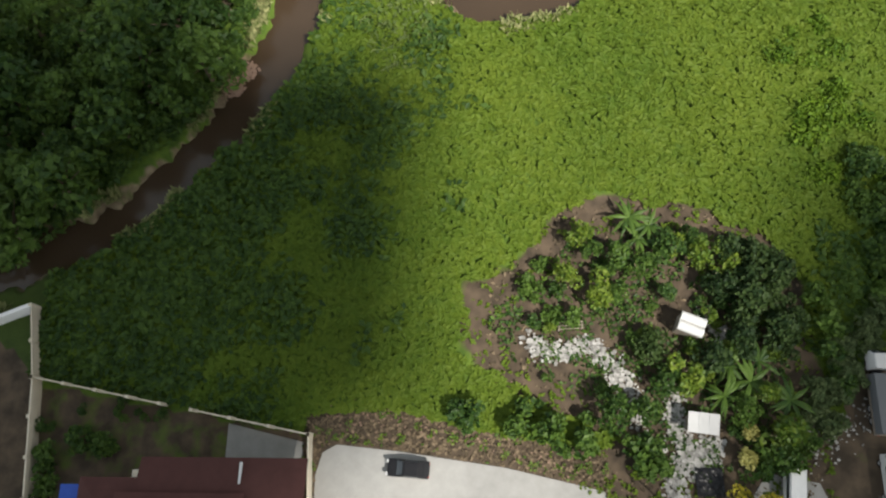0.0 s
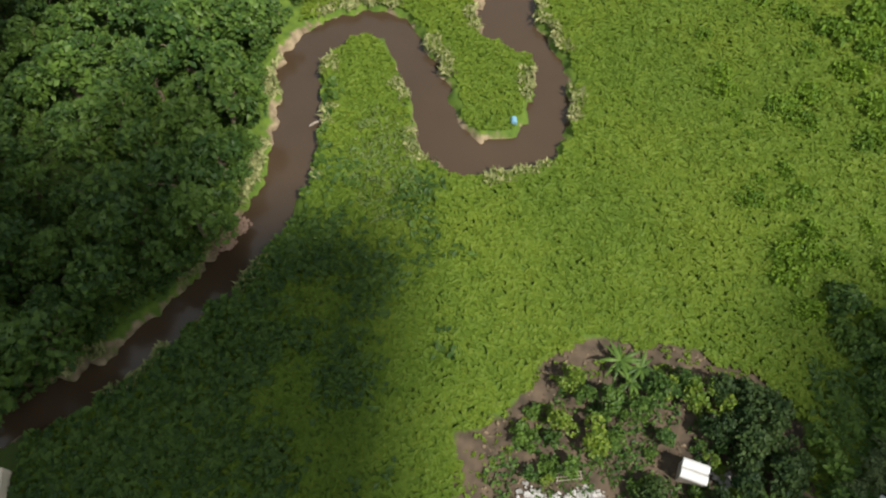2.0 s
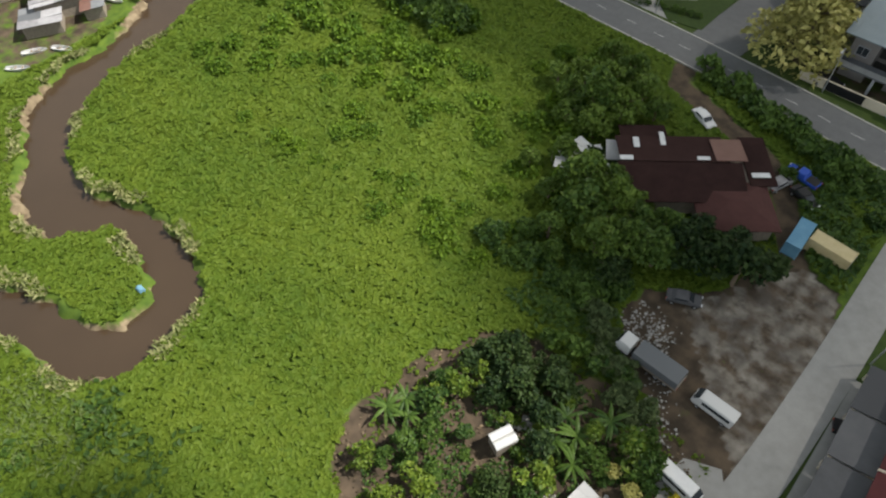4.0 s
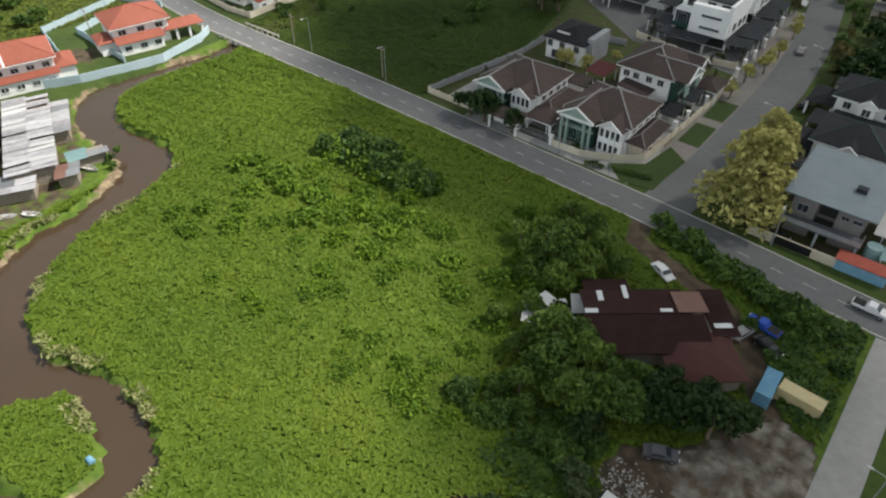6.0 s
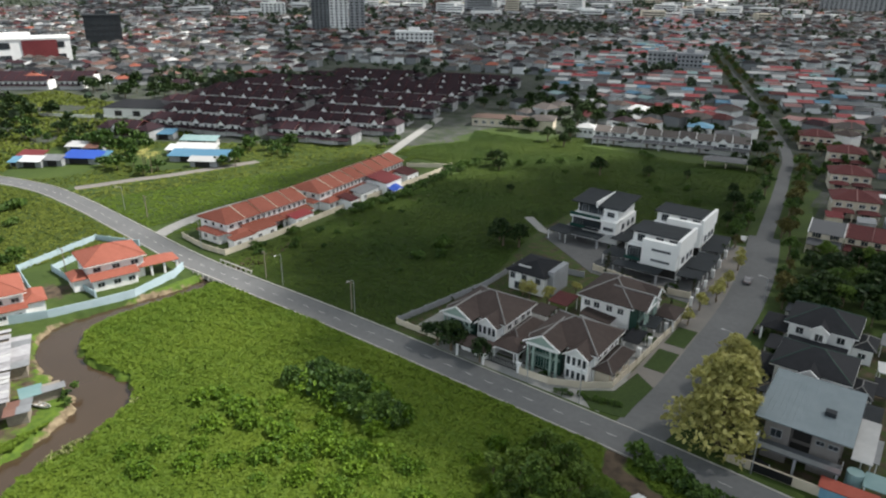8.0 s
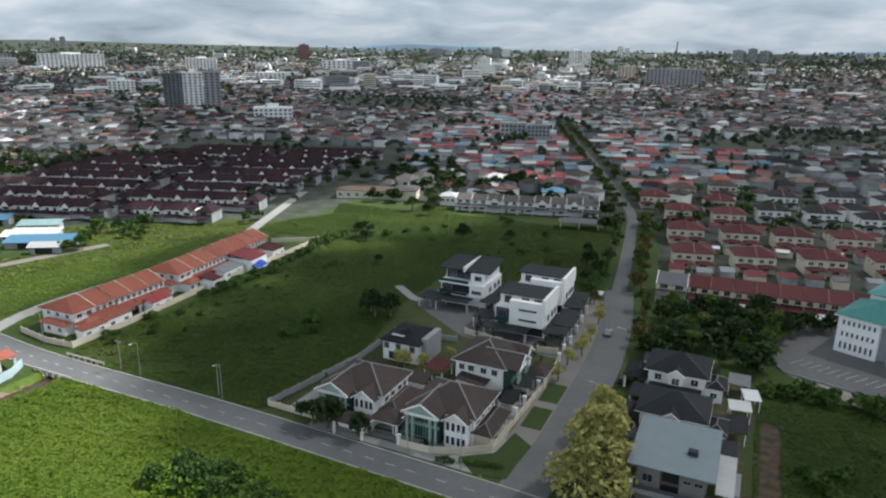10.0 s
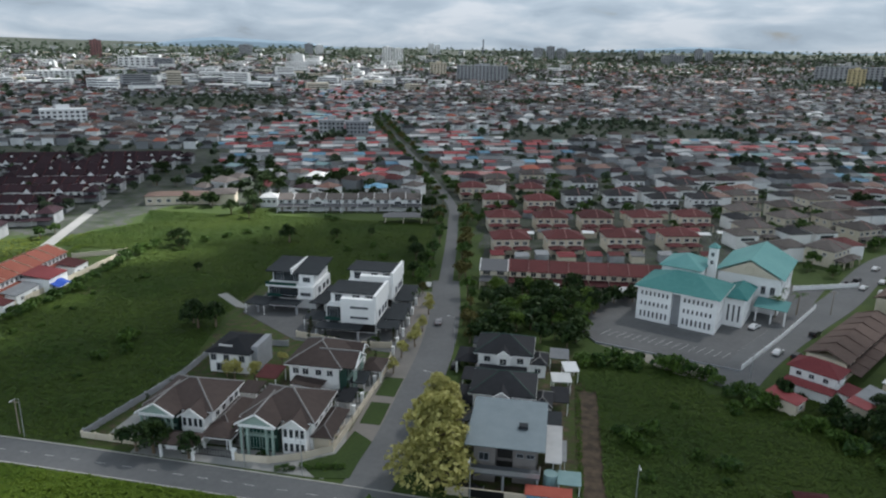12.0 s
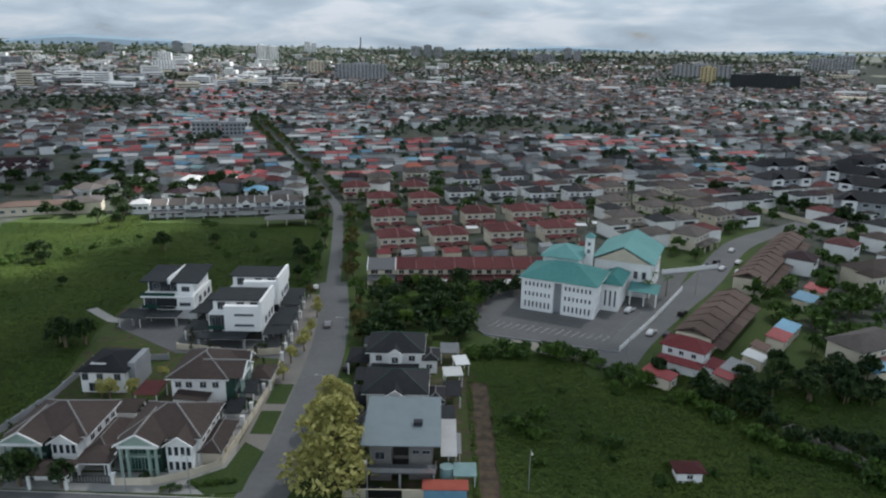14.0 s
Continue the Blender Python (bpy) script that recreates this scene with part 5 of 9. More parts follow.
            box(bm, a, b, -0.12, 0.02, c, d)
        n = int(w / 0.9)
        for k in range(1, n + 1):
            u = -w / 2 + w * k / (n + 1)
            box(bm, u - 0.035, u + 0.035, -0.08, 0.0, 0, h)
        if hood:
            box(bm, -w / 2 - 0.3, w / 2 + 0.3, -0.6, 0.02, h + 0.14, h + 0.24)
        fr = bpy.data.meshes.new("window")
        bm.to_mesh(fr)
        bm.free()
        fr.materials.append(M[frame_mat])
        bm = box(bmesh.new(), -w / 2, w / 2, -0.04, 0.015, 0, h)
        pn = bpy.data.meshes.new("pane")
        bm.to_mesh(pn)
        bm.free()
        pn.materials.append(M[glass])
        WINDOWS[key] = (fr, pn)
    fr, pn = WINDOWS[key]
    ob = shared("window", fr, parent, Matrix.LocRotScale((x, y, z), Euler((0, 0, FACES[side])), None))
    shared("pane", pn, ob, Matrix(), "dark glass pane")
    return ob


def walls(x0, x1, y0, y1, z0, z1, bm=None):
    return box(bm or bmesh.new(), x0, x1, y0, y1, z0, z1)


def verge_pair(v, x0, x1, y, z, h, mat="white", deep=0.22, tall=0.34):
    """White boards up both edges of a gable that looks to -y."""
    m = (x0 + x1) / 2
    for e in (x0, x1):
        ring = [(e, z), (m, z + h), (m, z + h + tall), (e, z + tall)]
        bm = solid(bmesh.new(), [(p, y - deep, q) for p, q in ring], [(p, y, q) for p, q in ring])
        bmesh.ops.recalc_face_normals(bm, faces=bm.faces)
        part("verge_board", bm, M[mat], v, "white verge board")


def brown_villa(m, port=1):
    """Two storeys, brown hipped roofs, a green-gabled portico on tall columns; about 16 by 15 m, front to -y."""
    v = thing("detached_house", "white two-storey house with brown tiled roofs and a green-gabled portico", "house", m, "brown-roofed villas")
    part("wall", walls(-7.0, 7.0, -5.6, 6.6, 0, 6.2), M["white"], v)
    part("roof", hip_roof(-7.9, 7.9, -6.6, 7.5, 6.2, 3.5), M["tile_brown"], v)
    part("ridge", ridge_caps(-7.9, 7.9, -6.6, 7.5, 6.2, 3.5, 0.17), M["ridge_pale"], v, "pale grey ridge tiles")
    part("fascia", box(bmesh.new(), -7.95, 7.95, -6.65, 7.55, 5.98, 6.19), M["white"], v, "white eaves board")
    # portico: a broad low gable on tall green columns before a two-storey glazed hall
    part("roof", gable_roof(-7.5, 1.1, -9.8, 0.4, 6.25, 2.3, "y"), M["tile_brown"], v)
    part("ridge", tube(bmesh.new(), [(-3.2, -9.9, 8.75), (-3.2, 0.3, 8.75)], [0.2, 0.2], 6), M["ridge_pale"], v, "pale ridge of the portico roof")
    bm = solid(bmesh.new(), [(-6.9, -9.4, 6.3), (0.5, -9.4, 6.3), (-3.2, -9.4, 8.3)], [(-6.9, -9.15, 6.3), (0.5, -9.15, 6.3), (-3.2, -9.15, 8.3)])
    part("pediment", bm, M["green_trim"], v, "pale green triangular pediment")
    verge_pair(v, -7.55, 1.15, -9.75, 6.12, 2.3)
    part("beam", box(bmesh.new(), -7.0, 0.6, -9.5, -9.0, 5.72, 6.28), M["white"], v)
    part("beam", box(bmesh.new(), -6.6, 0.2, -7.9, -7.5, 3.1, 3.5), M["green_trim"], v)
    for x in (-6.5, -5.2, -1.2, 0.1):
        bm = tube(bmesh.new(), [(x, -9.2, 0.0), (x, -9.2, 0.5), (x, -9.2, 5.3), (x, -9.2, 5.72)], [0.42, 0.32, 0.29, 0.42], 10)
        part("column", bm, M["green_trim"], v, "tall pale green column")
    part("wall", walls(-6.8, 0.4, -7.5, -5.62, 0, 6.1), M["green_wall"], v, "dark green tiled hall front")
    window(v, -4.5, -7.5, 0.5, 1.9, 2.4, "S", "green_trim", "green_glass")
    window(v, -1.9, -7.5, 0.5, 1.9, 2.4, "S", "green_trim", "green_glass")
    window(v, -3.2, -7.5, 3.7, 4.6, 2.0, "S", "green_trim", "green_glass")
    # right bay: four tall windows over four more, under a gable
    part("wall", walls(1.6, 6.5, -8.0, -5.62, 0, 5.9), M["white"], v)
    part("roof", gable_roof(1.2, 7.0, -8.8, -1.6, 5.7, 1.9, "y"), M["tile_brown"], v)
    verge_pair(v, 1.15, 7.05, -8.75, 5.6, 1.9, tall=0.28)
    part("gable", solid(bmesh.new(), [(1.7, -8.3, 5.72), (6.5, -8.3, 5.72), (4.1, -8.3, 7.25)], [(1.7, -8.05, 5.72), (6.5, -8.05, 5.72), (4.1, -8.05, 7.25)]), M["white"], v)
    part("band", box(bmesh.new(), 1.5, 6.6, -8.12, -8.003, 3.0, 3.3), M["white"], v, "white string course")
    for x in (2.3, 3.5, 4.7, 5.8):
        window(v, x, -8.0, 3.7, 0.75, 1.7, "S")
        window(v, x, -8.0, 0.8, 0.75, 1.7, "S")
    # car porch, low hipped, with a dark recess behind its columns
    x0, x1, y0, y1 = (-15.2, -8.4, -9.8, -2.8) if port < 0 else (-0.4, 7.4, -14.2, -8.9)
    part("porch_roof", hip_roof(x0, x1, y0, y1, 2.9, 1.35), M["tile_brown"], v, "brown tiled car porch roof")
    part("fascia", box(bmesh.new(), x0 - 0.05, x1 + 0.05, y0 - 0.05, y1 + 0.05, 2.7, 2.89), M["white"], v, "white eaves board")
    for x in (x0 + 0.5, x1 - 0.5):
        for y in (y0 + 0.5, y1 - 0.5):
            part("column", box(bmesh.new(), x - 0.22, x + 0.22, y - 0.22, y + 0.22, 0, 2.7), M["white"], v)
    # single-storey side rooms under lower hips
    part("wall", walls(7.05, 10.2, -5.2, 5.0, 0, 3.1), M["cream"], v)
    part("roof", hip_roof(6.6, 11.2, -6.2, 6.0, 3.1, 1.7), M["tile_brown"], v, "brown tiled side roof")
    part("ridge", ridge_caps(6.6, 11.2, -6.2, 6.0, 3.1, 1.7, 0.1), M["ridge_pale"], v, "pale grey ridge tiles")
    part("roof", lean_roof(-11.6, -7.05, -2.6, 5.0, 2.8, 3.4), M["tile_brown"], v, "brown tiled side awning")
    for y in (-2.3, 4.6):
        part("post", box(bmesh.new(), -11.4, -11.2, y - 0.1, y + 0.1, 0, 2.85), M["white"], v)
    for y in (-3.4, -0.6, 2.6, 5.0):
        window(v, 7.0, y, 3.9, 1.5, 1.4, "E", hood=True)
        window(v, -7.0, y, 3.9, 1.4, 1.4, "W", hood=True)
    for y in (-3.0, 0.5, 3.5):
        window(v, 10.2, y, 1.0, 1.5, 1.2, "E")
    part("door", box(bmesh.new(), 0.55, 1.5, -5.68, -5.58, 0.1, 2.3), M["wood"], v, "timber front door")
    return v


SLIM = Matrix.Diagonal((0.93, 0.93, 1, 1))
villa = brown_villa(pose(-69.6, 113.2, 0) @ SLIM)
brown_villa(pose(-49.4, 113.0, 0) @ SLIM, -1)
copy_thing(villa, pose(-50.5, 137.0, 0, 0, 0, 90))


def modern_villa(m, w, d, label, roof="flat"):
    """Three storeys of stacked white boxes, dark flat roofs and dark canopies; front to -y."""
    v = thing("modern_house", label, "house", m, "white modern houses")
    a, b = w / 2, d / 2
    part("wall", walls(-a, a, -b, b, 0, 7.2), M["white"], v)
    part("wall", walls(-a + 0.6, a - 0.6, -b + 2.4, b - 0.5, 7.2, 10.2), M["white"], v, "white top storey")
    if roof == "butterfly":
        part("roof", lean_roof(-a - 0.9, -0.3, -b + 0.5, b + 0.6, 10.4, 11.2, 0.3), M["slate_flat"], v, "dark sloping roof slab")
        part("roof", lean_roof(0.3, a + 0.9, -b + 0.5, b + 0.6, 10.2, 11.6, 0.3), M["slate_flat"], v, "dark sloping roof slab")
        part("parapet", box(bmesh.new(), -0.28, 0.28, -b + 0.4, b + 0.6, 10.0, 11.7), M["white"], v)
    else:
        part("roof", box(bmesh.new(), -a - 0.2, a + 0.2, -b + 1.6, b + 0.2, 10.2, 10.5), M["slate_flat"], v, "dark flat roof")
        part("parapet", box(bmesh.new(), a - 0.5, a + 0.3, -b - 1.7, b + 0.3, 7.25, 11.2), M["white"], v, "white fin wall")
    if roof == "butterfly":
        # glazed upper floors set back behind white balcony bands
        part("balcony", box(bmesh.new(), -a, a, -b - 1.7, -b + 2.35, 6.7, 7.19), M["white"], v, "white balcony band")
        part("railing", box(bmesh.new(), -a, a * 0.3, -b - 1.68, -b - 1.6, 7.2, 8.1), M["green_glass"], v, "glass balcony rail")
        part("wall", walls(a * 0.35, a - 0.15, -b - 1.5, -b - 0.003, 3.3, 6.69), M["white"], v, "white projecting lower box")
        part("wall", walls(a * 0.3, a - 0.6, -b + 0.4, -b + 2.38, 7.2, 10.1), M["white"], v, "white corner of the top floor")
        part("glazing", box(bmesh.new(), -a + 0.3, a * 0.3, -b - 0.06, -b - 0.002, 3.7, 6.6), M["glass"], v, "wide dark glazed front")
        part("glazing", box(bmesh.new(), -a + 0.9, a * 0.28, -b + 2.32, -b + 2.398, 7.3, 10.0), M["glass"], v, "wide dark glazed top floor")
        window(v, a * 0.66, -b - 1.5, 4.4, w * 0.2, 0.9, "S", "grey_wall")
        window(v, a * 0.62, -b + 0.4, 8.0, w * 0.14, 1.3, "S", "grey_wall")
    else:
        # projecting white frontispiece with slit windows
        part("wall", walls(-a * 0.35, a - 0.2, -b - 1.6, -b - 0.003, 3.2, 9.9), M["white"], v, "white projecting front box")
        for z in (4.6, 7.4):
            window(v, a * 0.38, -b - 1.6, z, w * 0.34, 0.45, "S", "grey_wall")
        part("glazing", box(bmesh.new(), -a + 0.3, -a * 0.4, -b - 0.06, -b - 0.002, 3.7, 6.9), M["glass"], v, "dark glazed bay beside the box")
        # no recess is built: a dark panel paints its shade on the wall
        part("glazing", box(bmesh.new(), -a * 0.3, a - 0.5, -b - 0.06, -b - 0.002, 0.3, 2.8), M["shade_and_doors"], v, "dark panel painting the shade of a recessed ground floor")
    window(v, -a * 0.7, -b, 4.0, w * 0.16, 2.4, "S", "grey_wall")
    window(v, -a * 0.7, -b, 0.6, w * 0.16, 2.3, "S", "grey_wall")
    for y in (-b * 0.5, b * 0.1, b * 0.6):
        window(v, a, y, 4.2, 1.6, 1.6, "E", "grey_wall")
        window(v, -a, y, 4.2, 1.6, 1.6, "W", "grey_wall")
    for x in (-a * 0.6, a * 0.1, a * 0.6):
        window(v, x, -b + 2.4, 7.7, 1.9, 1.9, "S", "grey_wall")
    part("balcony", box(bmesh.new(), -a, a * 0.2, -b - 1.3, -b - 0.004, 3.4, 3.6), M["slate_flat"], v)
    part("railing", box(bmesh.new(), -a, -a * 0.36, -b - 1.34, -b - 1.28, 3.62, 4.5), M["green_glass"], v, "glass balcony rail")
    part("canopy", box(bmesh.new(), -a - 1.2, a * 0.55, -b - 6.2, -b - 1.7, 2.9, 3.15), M["slate_flat"], v, "dark flat car porch roof")
    for x in (-a - 0.8, a * 0.5):
        part("column", box(bmesh.new(), x - 0.25, x + 0.25, -b - 6.0, -b - 5.5, 0, 2.9), M["grey_wall"], v)
    part("canopy", lean_roof(a + 0.05, a + 4.6, -b, b - 1, 2.8, 3.3, 0.2), M["slate_flat"], v, "dark side canopy")
    for y in (-b + 0.4, b - 1.6):
        part("post", box(bmesh.new(), a + 4.2, a + 4.4, y - 0.1, y + 0.1, 0, 2.85), M["black"], v)
    return v


modern_villa(pose(-75.5, 185.0, 0), 14.5, 13.0, "white three-storey modern house with two dark sloping roofs", "butterfly")
modern_villa(pose(-53.0, 170.0, 0), 14.0, 11.5, "white three-storey modern house with a dark flat roof")
modern_villa(pose(-53.5, 189.5, 0), 14.5, 11.0, "white three-storey modern house with a dark flat roof")


def dark_villa(m, label, group="dark-roofed houses"):
    """A white two-storey house under charcoal hips with a small gable over the front."""
    v = thing("detached_house", label, "house", m, group)
    part("wall", walls(-5.9, 5.9, -5.0, 5.0, 0, 6.2), M["white"], v)
    part("roof", hip_roof(-6.8, 6.8, -5.9, 5.9, 6.2, 2.9), M["tile_dark"], v)
    part("ridge", ridge_caps(-6.8, 6.8, -5.9, 5.9, 6.2, 2.9, 0.09), M["green_wall"], v, "dark green ridge tiles")
    part("fascia", box(bmesh.new(), -6.85, 6.85, -5.95, 5.95, 6.02, 6.19), M["white"], v)
    part("roof", gable_roof(-1.9, 1.9, -6.9, -1.0, 6.1, 1.4, "y"), M["tile_dark"], v)
    bm = solid(bmesh.new(), [(-1.6, -6.75, 6.15), (1.6, -6.75, 6.15), (0, -6.75, 7.35)], [(-1.6, -6.6, 6.15), (1.6, -6.6, 6.15), (0, -6.6, 7.35)])
    part("pediment", bm, M["white"], v)
    verge_pair(v, -2.0, 2.0, -6.95, 6.0, 1.4, tall=0.26)
    part("wall", walls(-1.5, 1.5, -6.5, -5.0, 0, 6.1), M["white"], v)
    window(v, 0, -6.5, 4.0, 1.5, 1.5, "S")
    for x in (-3.8, 3.8):
        window(v, x, -5.0, 3.9, 1.4, 1.4, "S")
    for y in (-2.5, 1.0):
        window(v, 5.9, y, 3.9, 1.3, 1.4, "E")
        window(v, -5.9, y, 3.9, 1.3, 1.4, "W")
    part("roof", hip_roof(-11.5, -5.95, -4.5, 4.0, 3.0, 1.2), M["tile_dark"], v, "charcoal tiled porch roof")
    for y in (-4.0, 3.5):
        part("column", box(bmesh.new(), -11.2, -10.8, y - 0.2, y + 0.2, 0, 3.05), M["white"], v)
    part("wall", walls(6.0, 9.6, -3.2, 2.6, 0, 3.4), M["white"], v, "white single-storey side wing")
    part("roof", hip_roof(5.95, 10.2, -3.8, 3.2, 3.4, 1.3), M["tile_dark"], v)
    part("ridge", ridge_caps(5.95, 10.2, -3.8, 3.2, 3.4, 1.3, 0.11), M["ridge_pale"], v, "pale ridge tiles")
    window(v, 7.8, -3.2, 1.2, 1.3, 1.1, "S")
    part("roof", hip_roof(-5.5, 5.5, -8.6, -5.0, 3.1, 0.9), M["tile_dark"], v)
    return v


dv = dark_villa(pose(-9.2, 130.3, 0), "white two-storey house with charcoal tiled roofs and green ridges")
copy_thing(dv, pose(-10.6, 150.0, 0))
small = thing("detached_house", "white two-storey house with a dark hipped roof and skylight strip", "house", pose(-73, 140.5, 0))
part("wall", walls(-5.2, 4.4, -5.4, 5.6, 0, 5.0), M["white"], small)
part("roof", hip_roof(-5.9, 5.1, -6.2, 6.4, 5.0, 2.0), M["tile_dark"], small)
part("wall", walls(4.45, 5.9, -3.6, 4.4, 0, 6.2), M["grey_wall"], small, "grey raised side wall")
for x in (-4.2, -1.0, 2.8):
    window(small, x, -5.4, 3.0, 1.2, 1.4, "S", "grey_wall")
window(small, -1.0, -5.4, 0.4, 5.0, 1.8, "S", "grey_wall")
for y in (-3, 3):
    window(small, -5.2, y, 3.0, 1.3, 1.4, "W")
part("skylight", box(bmesh.new(), -3.6, -0.2, -4.0, -3.1, 5.75, 6.1), M["sheet_pale"], small, "pale translucent skylight strip")

# the house under the light grey sheet roof
gh = thing("detached_house", "grey two-storey house under a light grey metal sheet roof", "house", pose(-6.8, 111.5, 0))
part("wall", walls(-5.6, 5.6, -4.6, 6.6, 0, 7.2), M["taupe_wall"], gh)
bm = lean_roof(-6.9, 6.9, -8.2, 7.9, 7.5, 8.3, 0.16)
gh_roof = part("roof", bm, M["grey_sheet"], gh, "light grey ribbed metal roof")
rib_mesh = bpy.data.meshes.new("rib")
bm = lean_roof(-0.035, 0.035, -8.2, 7.9, 7.664, 8.464, 0.06)
bm.to_mesh(rib_mesh)
bm.free()
rib_mesh.materials.append(M["grey_sheet"])
for x in np.arange(-6.6, 6.8, 0.8):
    shared("rib", rib_mesh, gh_roof, Matrix.Translation((x, 0, 0)))
part("vent", box(bmesh.new(), 2.0, 3.6, -2.2, -0.9, 8.0, 8.7), M["slate_flat"], gh, "dark roof vent box")
part("wall", walls(-5.4, -1.6, -7.0, -4.65, 0, 6.9), M["taupe_wall"], gh)
part("wall", walls(1.4, 5.4, -6.6, -4.65, 0, 6.9), M["taupe_wall"], gh)
window(gh, -3.6, -7.0, 4.3, 1.6, 1.4, "S", "grey_wall")
window(gh, 2.6, -6.6, 5.2, 1.1, 0.7, "S", "grey_wall")
window(gh, 4.4, -6.6, 5.2, 1.3, 0.7, "S", "grey_wall")
part("door", box(bmesh.new(), -1.4, 1.2, -4.72, -4.62, 3.6, 6.2), M["shade_and_doors"], gh, "dark glass balcony door")
part("balcony", box(bmesh.new(), -6.6, 6.2, -9.6, -7.05, 3.1, 3.35), M["sheet_grey"], gh, "grey balcony slab")
for x0, x1, y0, y1 in ((-6.6, 6.2, -9.62, -9.52), (-6.62, -6.52, -9.5, -7.1), (6.1, 6.2, -9.5, -7.1)):
    part("railing", box(bmesh.new(), x0, x1, y0, y1, 3.36, 4.2), M["steel"], gh, "grey balcony rail")
for x in (-6.2, 0, 5.8):
    part("column", box(bmesh.new(), x - 0.2, x + 0.2, -9.3, -8.9, 0, 3.1), M["grey_wall"], gh)
# the porch's shade is put in as a dark sheet on the wall
part("wall", walls(-5.6, 5.6, -4.66, -4.61, 0.1, 2.9), M["shade_and_doors"], gh, "dark wall panel standing in for the car porch's shade")
part("roof", lean_roof(6.95, 9.8, -6.0, 6.0, 4.3, 4.7), M["sheet_pale"], gh, "pale side awning")
for y in (-5.6, 5.6):
    part("post", box(bmesh.new(), 9.5, 9.65, y - 0.08, y + 0.08, 0, 4.3), M["steel"], gh)
part("tank", tube(bmesh.new(), [(8.0, -7.5, 0), (8.0, -7.5, 3.4)], [1.2, 1.2], 14), M["sheet_aqua"], gh, "pale turquoise water tank")
part("wall", walls(-9.5, 9.5, -12.0, -11.8, 0, 1.7), M["cream"], gh, "low front boundary wall")
part("gate", box(bmesh.new(), -5.5, 0.5, -12.08, -12.02, 0.1, 1.6), M["black"], gh, "black sliding gate")
blue_shed = thing("lean_to", "low blue-painted lean-to with a flat sheet roof", "shed", pose(1.0, 100.2, 0))
part("wall", walls(-3.6, 3.6, -0.9, 0.9, 0, 2.1), M["blue_sheet"], blue_shed)
part("roof", lean_roof(-3.9, 3.9, -1.3, 1.2, 2.1, 2.4), M["red_wall"], blue_shed, "rust-red sheet roof")


# ---- terraces ----
def terrace_unit(name, label, width, depth, wall, roof, group, eave=6.0, rise=2.2, porch=4.2, hipped="", extra=None, awning=None, windows=2, far=False, gablet=False):
    """One two-storey terraced house; front to -y, built about its own middle."""
    v = thing(name, label, "house", None, group)
    a, b = width / 2, depth / 2
    part("wall", walls(-a, a, -b, b, 0, eave), M[wall], v)
    if hipped:
        part("roof", hip_roof(-a - 0.5, a + 0.5, -b - 0.7, b + 0.7, eave, rise), M[roof], v)
    else:
        part("roof", gable_roof(-a + 0.14, a - 0.14, -b - 0.7, b + 0.7, eave - 0.1, rise), M[roof], v)
        ring = [(-b - 0.75, eave + 0.05), (0, eave + rise + 0.32), (b + 0.75, eave + 0.05), (b + 0.75, eave - 0.2), (0, eave + rise - 0.1), (-b - 0.75, eave - 0.2)]
        for x in () if gablet else (-a, a):
            bm = solid(bmesh.new(), [(x - 0.12, p, q) for p, q in ring], [(x + 0.12, p, q) for p, q in ring])
            bmesh.ops.recalc_face_normals(bm, faces=bm.faces)
            part("verge", bm, M[extra or "white"], v, "raised party wall strip")
    if gablet:
        part("roof", gable_roof(-a * 0.62, a * 0.62, -b - 1.6, 0.0, eave - 0.5, rise * 0.95, "y"), M[roof], v)
        bm = walls(-a * 0.56, a * 0.56, -b - 1.0, -b - 0.01, 0, eave - 0.4)
        gable = [(-a * 0.6, eave - 0.42), (a * 0.6, eave - 0.42), (0, eave - 0.6 + rise * 0.9)]
        part("wall", solid(bm, [(p, -b - 1.45, q) for p, q in gable], [(p, -b - 1.0, q) for p, q in gable]), M[wall], v, "white gabled front")
    if porch:
        part("porch_roof", lean_roof(-a + 0.15, a - 0.15, -b - porch, -b - 0.01, 2.7, 3.5), M[awning or roof], v)
    if far:
        for k in range(windows):
            plain_window(v, -a + width * (k + 0.5) / windows, -b - (1.0 if gablet else 0), 3.6, width * 0.42 / windows, 1.2, "S", wall)
        return v
    if porch:
        for x in (-a + 0.3, a - 0.3):
            part("post", box(bmesh.new(), x - 0.13, x + 0.13, -b - porch + 0.3, -b - porch + 0.56, 0, 2.72), M[wall], v)
        part("door", box(bmesh.new(), -a * 0.5 - 0.5, -a * 0.5 + 0.5, -b - 0.07, -b + 0.02, 0.1, 2.2), M["wood"], v)
        window(v, a * 0.35, -b, 0.9, width * 0.26, 1.3, "S", wall)
    for k in range(windows):
        x = -a + width * (k + 0.5) / windows
        window(v, x, -b, 3.9, width * 0.5 / windows, 1.25, "S", wall)
    return v


def row(unit, at, angle, width, count, skip=()):
    """Copies of a unit side by side along local x, from the first one's middle."""
    for k in range(count):
        if k in skip:
            continue
        c = Vector(at) + Matrix.Rotation(radians(angle), 3, "Z") @ Vector((k * width, 0, 0))
        copy_thing(unit, Matrix.LocRotScale(c, Euler((0, 0, radians(angle))), None))


def drop(ob):
    for o in (*ob.children_recursive, ob):
        bpy.data.objects.remove(o)


# orange terrace: its long side looks to +x, so local -y turns to +x
unit = terrace_unit("terraced_house", "white terraced house with orange tiled roofs", 6.2, 12.0, "white", "tile_orange", "orange terrace", 5.8, 2.4, 3.6, extra="cream", windows=3)
row(unit, (-164.2, 115.0, 0), 91.5, 6.2, 5, (0,))
